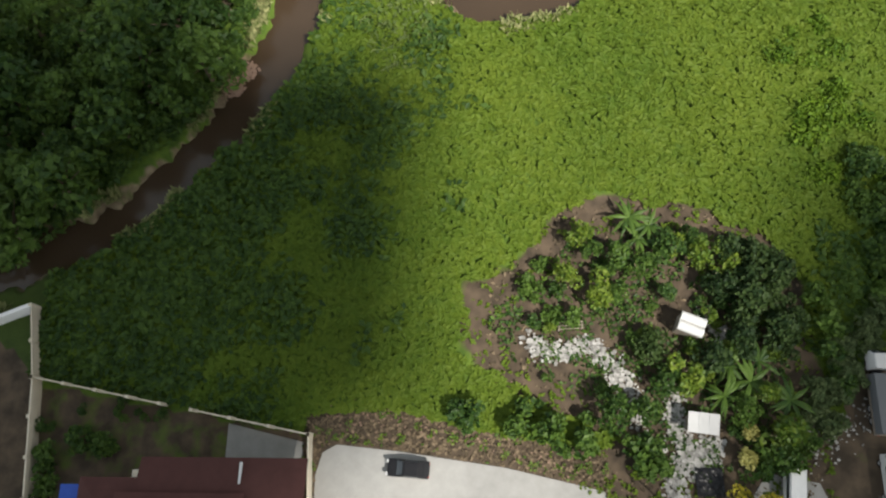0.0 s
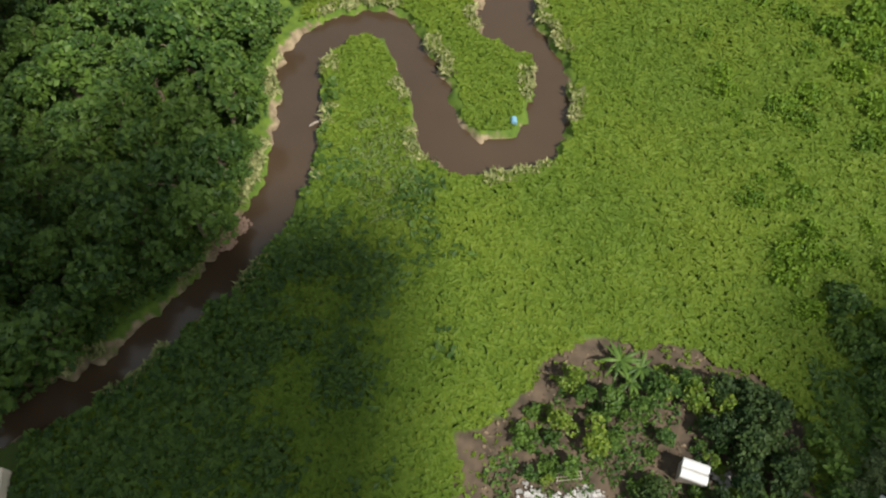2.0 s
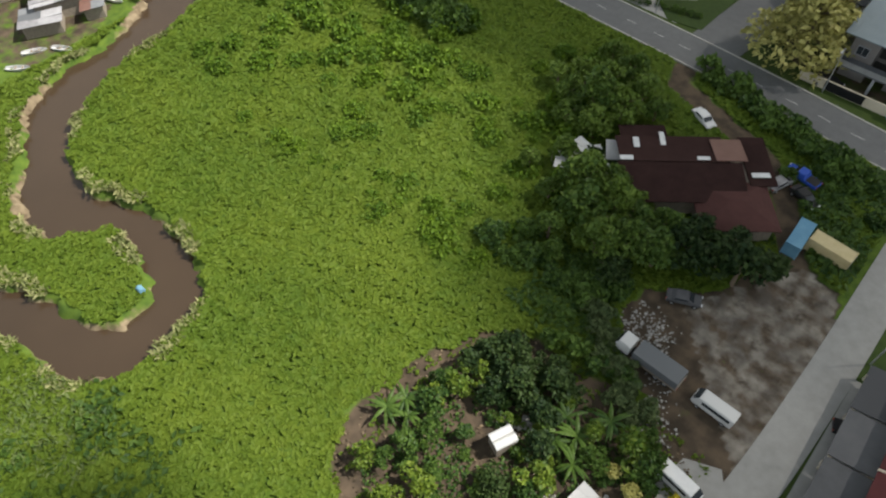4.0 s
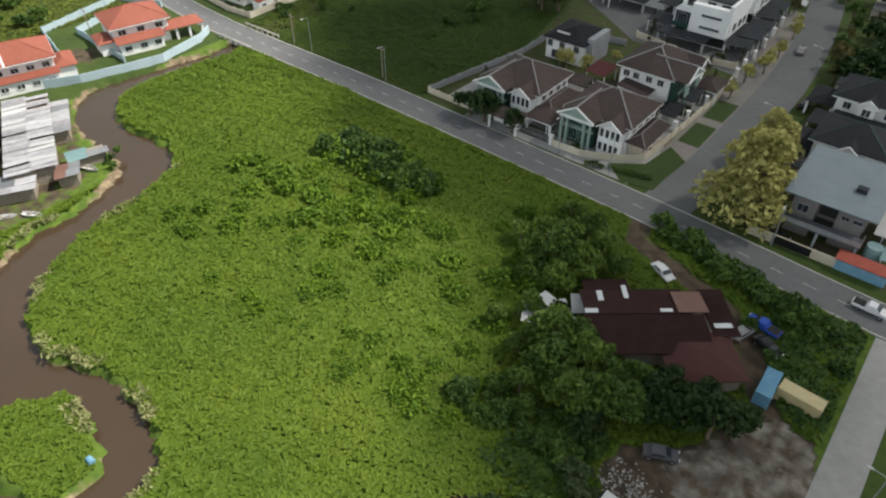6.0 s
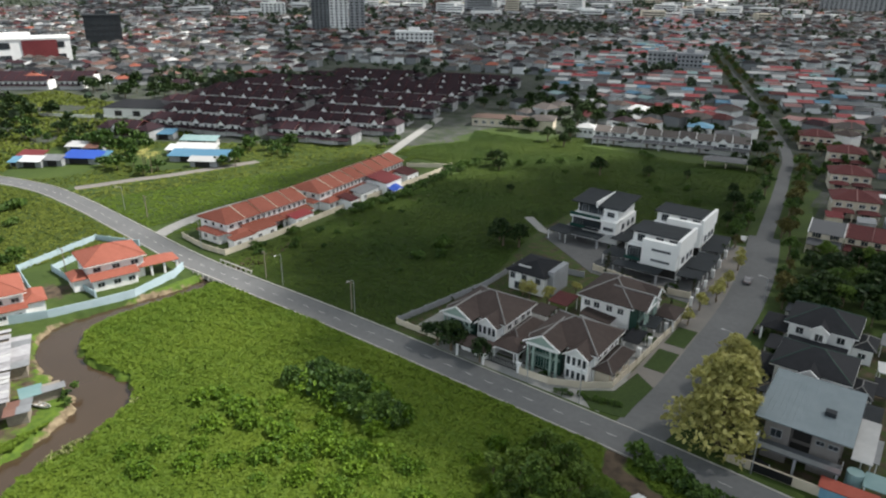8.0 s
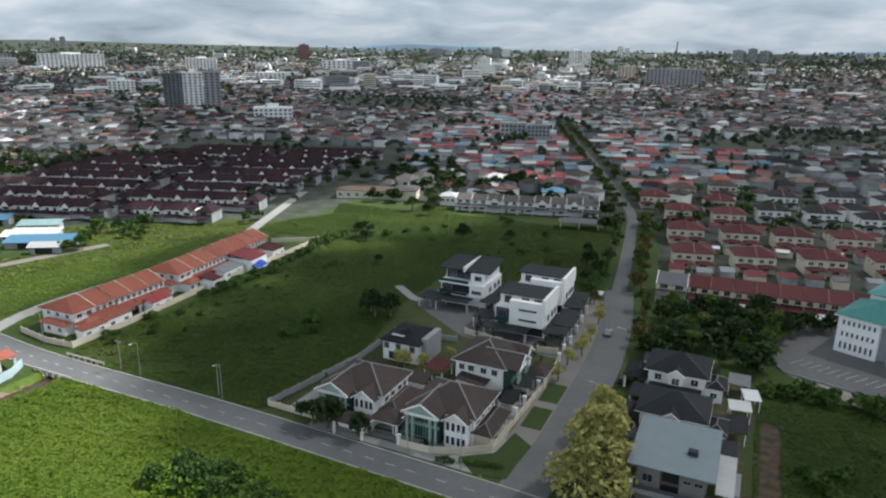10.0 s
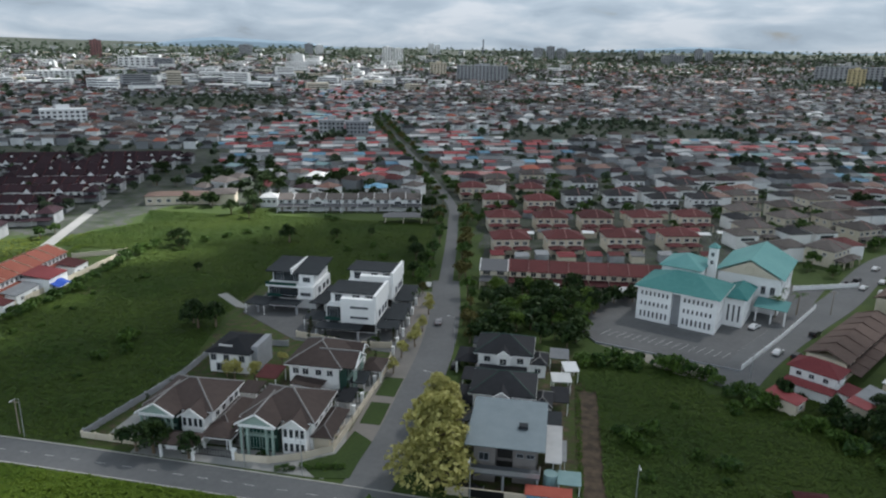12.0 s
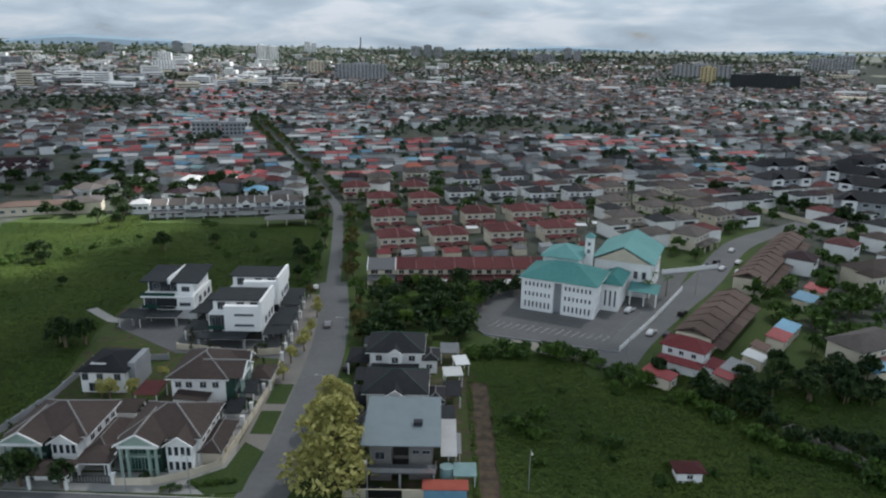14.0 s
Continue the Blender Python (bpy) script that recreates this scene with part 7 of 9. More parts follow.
                              (-61.0, 107.6, 5.2, 6.2, 2.7, "tile_brown", 0), (-41.4, 124.5, 3.4, 6.0, 2.9, "tile_dark", 2), (-41.2, 133.0, 3.6, 5.4, 2.8, "slate_flat", 2), (-61.5, 131.5, 5.0, 6.0, 2.9, "tile_red", 0), (-62.5, 124, 4.4, 5.0, 2.8, "tile_brown", 0),
                              (-17.2, 121.5, 4.6, 5.0, 2.9, "slate_flat", 0), (-17.0, 139.5, 4.4, 6.0, 3.0, "tile_dark", 0), (-16.8, 158.5, 5.0, 4.0, 2.9, "slate_flat", 0), (0.8, 122.5, 4.2, 6.0, 2.9, "slate_flat", 0), (2.4, 133.5, 4.0, 6.5, 2.8, "tile_dark", 0),
                              (2.6, 141.5, 4.4, 4.0, 2.9, "sheet_pale", 8), (4.6, 147.5, 3.4, 4.6, 2.9, "white_sheet", 12), (2.0, 154.5, 4.6, 5.4, 2.8, "sheet_grey", 0), (2.6, 112.0, 2.6, 6.5, 2.7, "sheet_grey", 0), (4.4, 104.0, 4.0, 3.6, 2.5, "sheet_aqua", 0)):
    c = thing("carport", "low carport with a thin sloping roof on posts", "carport", pose(x, y, 0.05, 0, 0, a), "carports")
    part("roof", lean_roof(-w / 2, w / 2, -d / 2, d / 2, z, z + 0.35), M[mat], c)
    for px in (-w / 2 + 0.3, w / 2 - 0.3):
        for py in (-d / 2 + 0.3, d / 2 - 0.3):
            part("post", box(bmesh.new(), px - 0.08, px + 0.08, py - 0.08, py + 0.08, 0, z + 0.05), M["white"], c)
for x, y in ((-39.4, 122), (-39.2, 127.5), (-38.8, 136), (-38.4, 143), (-38.6, 152.4), (-38.9, 158), (-38.8, 164), (-39.2, 172), (-39.8, 180), (-40.4, 188), (-66.4, 102.8), (-63.9, 102.8), (-56.0, 102.2), (-69.8, 103.2)):
    g = thing("gate_pier", "white square gate pier with a flat cap", "pier", pose(x, y, 0.05), "gate piers")
    part("shaft", box(bmesh.new(), -0.3, 0.3, -0.3, 0.3, 0, 2.0), M["white"], g)
    part("cap", box(bmesh.new(), -0.4, 0.4, -0.4, 0.4, 2.004, 2.2), M["white"], g)
# front walls of the villas
boundary("boundary_wall", [(-88, 103.5), (-76, 103.2), (-76, 108)], 1.3, "cream", "pale front garden wall with piers", 3.0)
boundary("boundary_wall", [(-69.5, 103.0), (-64.5, 103.0)], 1.5, "white", "white front wall between gate piers", 2.5)
boundary("boundary_wall", [(-55.5, 101.9), (-49.4, 102.1), (-43.6, 104.6), (-39.2, 108), (-38.6, 118.5), (-37.8, 140), (-38.5, 150)], 1.5, "cream", "curved cream garden wall at the corner plot", 3.2)
boundary("boundary_wall", [(-88, 104), (-83, 132), (-83, 150), (-66, 152)], 1.5, "grey_wall", "grey side garden wall", 4.0)
boundary("boundary_wall", [(-66, 158), (-60, 157), (-50, 154.5), (-40, 156)], 1.7, "cream", "curved pale wall in front of the white houses", 4.0)
boundary("boundary_wall", [(-16.5, 122.5), (-17.5, 160)], 1.4, "white", "white street wall of the dark-roofed houses", 4.0)
for x0, x1, y in ((-63.8, -56.2, 102.4), (-75.8, -70, 103.1)):
    g = thing("driveway_gate", "black metal sliding driveway gate", "gate", pose((x0 + x1) / 2, y, 0.08))
    w = (x1 - x0) / 2
    part("gate_frame", box(box(bmesh.new(), -w, w, -0.04, 0.04, 0.08, 0.18), -w, w, -0.04, 0.04, 1.35, 1.45), M["black"], g)
    for k in range(14):
        x = -w + 2 * w * (k + 0.5) / 14
        part("bar", box(bmesh.new(), x - 0.05, x + 0.05, -0.03, 0.03, 0.18, 1.35), M["black"], g)
slab("pavement", [(-39.5, 99.5), (-33.6, 100.5), (-33.2, 113), (-37.3, 116), (-38.4, 107.5), (-44, 103.4)], 0.13, "verge", "grass verge at the road corner", "verge")
for y in (119, 131):
    slab("pavement", [(-37.3, y), (-33.0, y), (-33.0, y + 9), (-37.3, y + 9)], 0.13, "verge", "mown grass strip beside the side street", "verge")

# ---- creek-side sheds under patched zinc sheets ----
def patched_shed(m, w, d, z, label, rows=5, cols=6, mats=("zinc",), group=""):
    """A low shed whose roof is many overlapping sheets, each a piece."""
    v = thing("shed", label, "shed", m, group)
    part("wall", walls(-w / 2 + 0.4, w / 2 - 0.4, -d / 2 + 0.4, d / 2 - 0.4, 0, z - 0.05), M["wood"], v)
    for i in range(cols):
        for j in range(rows):
            if rnd.random() < 0.05:
                continue
            x0, y0 = -w / 2 + w * i / cols, -d / 2 + d * j / rows
            dz = rnd.uniform(0, 0.16) + 0.12 * (j % 2)
            sheet = lean_roof(x0 - 0.1, x0 + w / cols + 0.15, y0 - 0.15, y0 + d / rows + 0.2, z + dz + 0.012 * i, z + dz + 0.012 * i + rnd.uniform(-0.05, 0.25), 0.05)
            part("roof_sheet", sheet, M[rnd.choice(mats)], v)
    return v


patched_shed(pose(-134.3, 38.6, 0, 0, 0, -24), 31, 8.5, 3.0, "long ramshackle shed under patched zinc sheets beside the creek", 2, 28, ("zinc", "zinc", "zinc", "sheet_pale", "zinc"))
patched_shed(pose(-143.0, 32.2, 0, 0, 0, -24), 22, 8, 2.8, "ramshackle shed under bluish patched zinc sheets", 2, 9, ("zinc", "grey_sheet", "grey_sheet", "zinc"))
patched_shed(pose(-136.6, 45.6, 0, 0, 0, -26), 14, 4, 2.4, "narrow lean-to under zinc sheets", 1, 6, ("zinc", "sheet_grey"))
patched_shed(pose(-120.5, 29.0, 0, 0, 0, -30), 6, 7, 2.3, "grey zinc-roofed hut near the water", 2, 3, ("zinc", "sheet_grey"))
patched_shed(pose(-117.2, 37.0, 0, 0, 0, -30), 4.5, 4.0, 2.2, "brown sheet-roofed hut on the creek bank", 2, 2, ("sheet_rust", "sheet_grey"))
patched_shed(pose(-120.5, 42.5, 0, 0, 0, -18), 4.0, 7.0, 2.0, "hut with a faded green sheet roof", 2, 2, ("sheet_aqua", "sheet_grey"))
for x, y, s in ((-117, 45, 0.8), (-115, 44, 0.7), (-119, 47.5, 0.7), (-145, 22, 0.9), (-150, 25, 0.8)):
    plant("shrub", x, y, s)


def boat(m):
    v = thing("rowing_boat", "small pale rowing boat pulled up on the creek bank", "boat", m, "boats")
    bm = bmesh.new()
    rings = []
    for x, w, z in ((-2.0, 0.35, 0.25), (-1.2, 0.55, 0.05), (0, 0.62, 0.0), (1.2, 0.5, 0.05), (2.1, 0.06, 0.3)):
        rings.append([bm.verts.new(p) for p in ((x, -w, 0.55), (x, -w * 0.7, z), (x, w * 0.7, z), (x, w, 0.55), (x, w - 0.06, 0.55), (x, w * 0.62, z + 0.08), (x, -w * 0.62, z + 0.08), (x, -w + 0.06, 0.55))])
    for a, b in zip(rings, rings[1:]):
        for k in range(8):
            bm.faces.new((a[k], a[(k + 1) % 8], b[(k + 1) % 8], b[k]))
    bm.faces.new(rings[0]), bm.faces.new(rings[-1][::-1])
    part("hull", bm, M["sheet_pale"], v)
    part("thwart", box(bmesh.new(), -0.5, -0.2, -0.55, 0.55, 0.4, 0.45), M["wood"], v)
    part("thwart", box(bmesh.new(), 0.7, 1.0, -0.48, 0.48, 0.4, 0.45), M["wood"], v)
    return v


b0 = boat(pose(-112.5, 27.5, 0, 0, 0, 30))
for x, y, a in ((-115.5, 24.0, 60), (-118.2, 41.0, 20), (-113.5, 20, 45)):
    copy_thing(b0, pose(x, y, 0, 0, 0, a))
drift = thing("driftwood", "pale driftwood log on the muddy bank", "driftwood", pose(-62.4, -18.2, -0.8, 0, 4, 120))
part("log", tube(bmesh.new(), [(-1.3, 0, 0.1), (-0.4, 0.12, 0.16), (0.3, 0.05, 0.2), (1.2, -0.12, 0.12)], [0.12, 0.17, 0.14, 0.06], 8), M["wood"], drift)
drum = thing("plastic_drum", "small turquoise plastic drum lying on the creek bank", "drum", pose(-60.6, 8.6, 0.05))
part("body", tube(bmesh.new(), [(-0.5, 0, 0.42), (-0.46, 0, 0.42), (0.46, 0, 0.42), (0.5, 0, 0.42)], [0.36, 0.42, 0.42, 0.36], 12), M["sheet_sky"], drum)


# ---- brown-roofed yard house ----
yh = thing("yard_house", "low rambling house under several dark brown sheet roofs", "house", pose(-19.0, 68.0, 0, 0, 0, 39))
part("wall", walls(-8.2, 7.6, -5.4, 4.6, 0, 3.3), M["wood"], yh)
part("roof", lean_roof(-8.8, 5.6, -0.2, 5.4, 4.6, 3.7), M["brown_sheet"], yh, "dark brown sheet roof")
part("roof", lean_roof(-9.2, 7.2, -6.4, -0.3, 3.5, 4.5), M["brown_sheet"], yh, "dark brown sheet roof")
part("roof", lean_roof(-8.0, -1.5, 5.45, 8.2, 3.5, 3.1), M["brown_sheet"], yh, "dark brown sheet roof")
part("roof", lean_roof(3.8, 7.9, -0.1, 4.4, 4.75, 4.2), M["sheet_rust"], yh, "greyish brown roof panel")
part("roof", lean_roof(7.95, 11.5, -3.4, 5.6, 3.5, 3.5), M["brown_sheet"], yh)
part("wall", walls(7.7, 10.9, -2.8, 5.0, 0, 3.4), M["wood"], yh)
for x, y, w, d, z in ((-6.2, 3.6, 0.8, 1.9, 4.35), (-2.5, 4.6, 0.7, 2.6, 4.1), (-8.0, 0.2, 1.8, 0.8, 4.85), (9.6, -1.6, 2.4, 0.8, 3.75), (2.2, 0.3, 1.7, 0.6, 4.8)):
    part("skylight", box(bmesh.new(), x - w / 2, x + w / 2, y - d / 2, y + d / 2, z, z + 0.08), M["white_sheet"], yh, "pale translucent roof sheet")
yb = thing("yard_house_wing", "square wing under a low red-brown hipped sheet roof", "house", pose(-11.6, 67.2, 0, 0, 0, 40))
part("wall", walls(-4.4, 4.4, -4.6, 2.6, 0, 3.1), M["wood"], yb)
part("roof", hip_roof(-5.0, 5.0, -5.4, 3.2, 3.1, 1.3), M["tile_wing"], yb)
window(yb, 0, -4.6, 1.0, 1.5, 1.1, "S")
sheets = thing("shelter", "low shelter of loose white roofing sheets", "shelter", pose(-28.5, 63.0, 0, 0, 0, 40))
for x, y, w, d, z, a in ((-1.0, 0, 2.4, 4.8, 2.5, 8), (1.6, 1.4, 2.2, 3.6, 2.72, -6), (-4.6, 1.4, 2.8, 2.2, 2.3, 22), (-2.6, 2.2, 2.0, 3.0, 2.75, 40), (0.2, -1.8, 1.3, 3.4, 2.66, 28), (-6.0, -0.4, 1.4, 1.8, 2.1, -15)):
    bm = lean_roof(-w / 2, w / 2, -d / 2, d / 2, z, z + 0.25, 0.05)
    bm.transform(pose(x, y, 0, 0, 0, a))
    part("roof_sheet", bm, M["sheet_pale"], sheets)
for x, y in ((-2.2, -2.4), (-2.2, 2.4), (2.8, 2.6), (2.8, -1.2), (-6.8, 1.6), (-4.0, -0.4)):
    part("post", box(bmesh.new(), x - 0.07, x + 0.07, y - 0.07, y + 0.07, 0, 2.45), M["wood"], sheets)


# ---- vehicles ----
def vehicle(kind, paint, label, m, group=""):
    """Cars, vans and lorries: a shaped body, glass, lamps and wheels; the nose to +x."""
    v = thing({"car": "car", "pickup": "pickup_truck", "van": "van", "lorry": "lorry", "mpv": "car"}[kind], label, {"pickup": "truck", "lorry": "lorry"}.get(kind, kind if kind != "mpv" else "car"), m, group)
    spec = {"car": ([(-2.1, 0.45), (-2.15, 0.95), (-1.55, 1.0), (-1.05, 1.42), (0.35, 1.44), (1.0, 0.98), (2.0, 0.82), (2.15, 0.5)], 0.84),
            "mpv": ([(-2.1, 0.45), (-2.15, 1.0), (-1.95, 1.55), (0.5, 1.6), (1.3, 1.05), (2.05, 0.9), (2.15, 0.5)], 0.86),
            "van": ([(-2.4, 0.45), (-2.45, 1.9), (1.7, 1.95), (2.3, 1.2), (2.45, 1.0), (2.45, 0.5)], 0.9),
            "pickup": ([(-2.5, 0.55), (-2.5, 1.0), (-0.6, 1.02), (-0.45, 1.65), (0.7, 1.66), (1.25, 1.1), (2.3, 1.0), (2.45, 0.6)], 0.88),
            "lorry": ([(2.1, 0.7), (2.1, 2.3), (3.6, 2.35), (3.95, 1.6), (4.0, 0.7)], 1.05)}[kind]
    prof, half = spec
    bm = bmesh.new()
    top = max(z for _, z in prof)
    left, right = [], []
    for x, z in prof:
        w = half * (1.0 - 0.16 * max(0, (z - 0.95) / max(top - 0.95, 0.3)))
        left.append((x, -w, z)), right.append((x, w, z))
    solid(bm, left, right)
    bmesh.ops.recalc_face_normals(bm, faces=bm.faces)
    bmesh.ops.bevel(bm, geom=bm.edges[:], offset=0.07, segments=2, affect="EDGES")
    part("body", bm, M[paint], v)
    if kind in ("car", "mpv"):
        a, b, z0, z1 = (-1.35, 0.7, 1.02, 1.36) if kind == "car" else (-1.9, 1.0, 1.05, 1.48)
        for s in (-1, 1):
            y = s * half * 0.945
            bm = solid(bmesh.new(), [(a, y, z0), (b, y, z0), (b - 0.55, y * 0.9, z1), (a + 0.3, y * 0.9, z1)], [(a, y * 1.03, z0), (b, y * 1.03, z0), (b - 0.55, y * 0.94, z1), (a + 0.3, y * 0.94, z1)])
            part("side_window", bm, M["glass"], v)
        bm = solid(bmesh.new(), [(0.52, -half * 0.7, z1 + 0.02), (0.52, half * 0.7, z1 + 0.02), (1.06, half * 0.8, z0 + 0.02), (1.06, -half * 0.8, z0 + 0.02)], [(0.56, -half * 0.7, z1 + 0.06), (0.56, half * 0.7, z1 + 0.06), (1.12, half * 0.8, z0 + 0.06), (1.12, -half * 0.8, z0 + 0.06)])
        part("windscreen", bm, M["glass"], v)
    elif kind == "van":
        for s in (-1, 1):
            part("side_window", box(bmesh.new(), -2.0, 1.3, s * half * 0.93 - 0.02, s * half * 0.93 + 0.02, 1.2, 1.7), M["glass"], v)
        part("windscreen", solid(bmesh.new(), [(1.78, -0.7, 1.86), (1.78, 0.7, 1.86), (2.28, 0.76, 1.26), (2.28, -0.76, 1.26)], [(1.83, -0.7, 1.92), (1.83, 0.7, 1.92), (2.36, 0.76, 1.3), (2.36, -0.76, 1.3)]), M["glass"], v)
    elif kind == "pickup":
        part("load_bed", box(bmesh.new(), -2.35, -0.75, -0.72, 0.72, 1.03, 1.06), M["rubber"], v)
        part("windscreen", solid(bmesh.new(), [(0.72, -0.66, 1.6), (0.72, 0.66, 1.6), (1.24, 0.72, 1.14), (1.24, -0.72, 1.14)], [(0.77, -0.66, 1.64), (0.77, 0.66, 1.64), (1.3, 0.72, 1.18), (1.3, -0.72, 1.18)]), M["glass"], v)
    else:
        part("chassis", box(bmesh.new(), -4.2, 3.6, -0.5, 0.5, 0.55, 0.8), M["black"], v)
        part("load_bed", box(bmesh.new(), -4.3, 1.7, -1.2, 1.2, 0.82, 1.05), M["wood"], v)
        part("cover", box(bmesh.new(), -4.2, 1.6, -1.15, 1.15, 1.06, 2.3), M["sheet_grey"], v, "faded grey canvas load cover")
        part("windscreen", solid(bmesh.new(), [(3.62, -0.85, 2.24), (3.62, 0.85, 2.24), (3.96, 0.9, 1.62), (3.96, -0.9, 1.62)], [(3.68, -0.85, 2.27), (3.68, 0.85, 2.27), (4.02, 0.9, 1.65), (4.02, -0.9, 1.65)]), M["glass"], v)
    ends = (prof[-1][0], prof[0][0]) if kind != "lorry" else (4.0, -4.3)
    for s in (-1, 1):
        part("headlight", box(bmesh.new(), ends[0] - 0.12, ends[0] + 0.03, s * half * 0.72 - 0.16, s * half * 0.72 + 0.16, 0.68, 0.85), M["white_sheet"], v)
        part("tail_light", box(bmesh.new(), ends[1] - 0.05, ends[1] + 0.1, s * half * 0.76 - 0.1, s * half * 0.76 + 0.1, 0.75, 0.95), M["red_wall"], v)
    axles = {"lorry": (-2.9, -1.7, 2.9), "van": (-1.5, 1.6), "pickup": (-1.5, 1.6)}.get(kind, (-1.35, 1.35))
    r = 0.45 if kind == "lorry" else 0.32
    for x in axles:
        for s in (-1, 1):
            y = s * (half - 0.08)
            wheel = part("wheel", tube(bmesh.new(), [(x, y - 0.11, r), (x, y - 0.08, r), (x, y + 0.08, r), (x, y + 0.11, r)], [r * 0.86, r, r, r * 0.86], 14), M["rubber"], v)
            part("rim", tube(bmesh.new(), [(x, y + s * 0.1, r), (x, y + s * 0.125, r)], [r * 0.6, r * 0.5], 10), M["steel"], wheel)
    return v


vehicle("car", "black", "black hatchback parked on the concrete yard", pose(0.25, -5.8, 0.07, 0, 0, -94))
vehicle("car", "white_sheet", "white car parked on the dirt track", pose(-22.6, 81.2, 0, 0, 0, -28))
vehicle("van", "sheet_pale", "old cream minibus parked on bare earth", pose(0.9, 41.2, 0, 0, 0, 178))
vehicle("van", "white_sheet", "white panel van parked on the concrete apron", pose(2.1, 31.5, 0.06, 0, 0, -8))
vehicle("lorry", "sheet_pale", "grey flatbed lorry with a canvas cover", pose(-7.6, 41.4, 0, 0, 0, 178))
vehicle("pickup", "white_sheet", "white pickup truck driving on the road", pose(4.2, 92.6, 0.1, 0, 0, -3))
vehicle("pickup", "deep_blue", "old blue pickup truck parked in the weeds", pose(-6.6, 79.6, 0, 0, 0, 170))
vehicle("car", "black", "dark derelict car beside the yard house", pose(-4.8, 76.2, 0, 0, 0, -25))
vehicle("car", "zinc", "silver derelict car beside the yard house", pose(-8.4, 76.6, 0, 0, 0, 70))
vehicle("car", "sheet_dim", "grey derelict car under the trees", pose(-8.8, 51.6, 0, 0, 0, 25))
vehicle("pickup", "black", "black pickup truck on the forecourt", pose(13.6, 48.6, 0.05, 0, 0, 20))
vehicle("car", "zinc", "silver car driving along the side street", pose(-31.2, 174.5, 0.11, 0, 0, 96))
sedan = vehicle("car", "white_sheet", "white car parked along the street", pose(56.5, 172.0, 0.1, 0, 0, 54), "street cars")
dark_sedan = vehicle("mpv", "black", "dark car parked along the street", pose(60.5, 170.5, 0.1, 0, 0, 54), "street cars")
for k, (x, y, a) in enumerate(((96, 236, 54), (99, 232, 52), (103, 228, 52), (100, 240, 54), (108, 240, 52), (112, 256, 52), (70, 187, 50), (-40, 205, 96), (-22.6, 131, 95), (-22.3, 148, 90))):
    copy_thing(sedan if k % 3 else dark_sedan, pose(x, y, 0.11, 0, 0, a))
for x, y, a in ((55, 189, 48), (-66.5, 104.5, 90), (-45, 128.5, 5), (-12, 100.5, 5)):
    copy_thing(dark_sedan if x < 0 else sedan, pose(x, y, 0.09, 0, 0, a))


def container(m, mat, label):
    v = thing("shipping_container", label, "container", m)
    bm = box(bmesh.new(), -3.0, 3.0, -1.15, 1.15, 0.12, 2.5)
    for x in np.arange(-2.85, 2.9, 0.3):
        for y in (-1.2, 1.15):
            box(bm, x - 0.08, x + 0.08, y, y + 0.05, 0.25, 2.4)
    part("shell", bm, M[mat], v)
    for x in (-2.95, 2.95):
        for y in (-1.1, 1.1):
            part("corner_post", box(bmesh.new(), x - 0.1, x + 0.1, y - 0.1, y + 0.1, 0.0, 2.56), M[mat], v)
    for y in (-0.575, 0.575):
        d = part("door", box(bmesh.new(), 3.0, 3.05, y - 0.54, y + 0.54, 0.2, 2.42), M[mat], v)
        part("lock_bar", tube(bmesh.new(), [(3.08, y, 0.2), (3.08, y, 2.42)], [0.03, 0.03], 6), M["steel"], d)
    return v


container(pose(-2.4, 68.7, 0, 0, 0, 92) @ Matrix.Diagonal((0.84, 0.84, 0.9, 1)), "blue_sheet", "faded blue shipping container on the grass")
container(pose(1.5, 69.4, 0, 0, 0, -4) @ Matrix.Diagonal((0.9, 0.86, 0.9, 1)), "yellow_box", "faded yellow shipping container on the grass")

# ---- garden clearing: huts, rubble, tarpaulin, frame ----
hut = thing("hut", "small hut under two curved white roof sheets", "hut", pose(-14.1, 23.0, 0, 0, 0, 68))
part("wall", walls(-1.2, 1.2, -0.9, 0.9, 0, 2.1), M["wood"], hut)
for y in (-0.52, 0.52):
    bm = bmesh.new()
    ring = [(-1.3 + 2.6 * k, y + 0.5 * math.cos(a), 2.1 + 0.42 * math.sin(a)) for k in (0, 1) for a in np.linspace(0, math.pi, 9)]
    solid(bm, ring[:9], ring[9:])
    bmesh.ops.recalc_face_normals(bm, faces=bm.faces)
    part("roof_sheet", bm, M["sheet_pale"], hut)
hut2 = thing("hut", "small hut with a flat pale sheet roof among rubble", "hut", pose(-4.3, 23.2, 0, 0, 0, 83))
part("wall", walls(-1.2, 1.2, -0.7, 0.7, 0, 2.0), M["wood"], hut2)
for k in range(3):
    part("roof_sheet", lean_roof(-1.5 + k, -0.48 + k, -1.0, 1.0, 2.02, 2.12 + 0.05 * k, 0.05), M["sheet_pale"], hut2)


def rubble(name, line, spread_, count, label, mat="rubble", size=(0.05, 0.21)):
    r = np.random.default_rng(len(line) * 7 + count)
    c = spline(line, 0.3)
    vs, fs = [], []
    for k in range(count):
        p = c[r.integers(len(c))] + r.normal(0, spread_, 2)
        s = r.uniform(*size) * np.array([1.0, r.uniform(0.6, 1.0), r.uniform(0.35, 0.7)])
        base = np.array([[x, y, z] for z in (0, 1) for y in (-1, 1) for x in (-1, 1)], float) * s + r.normal(0, 0.12, (8, 3)) * s
        a = r.uniform(0, 6.28)
        base[:, :2] = base[:, :2] @ np.array([[math.cos(a), math.sin(a)], [-math.sin(a), math.cos(a)]])
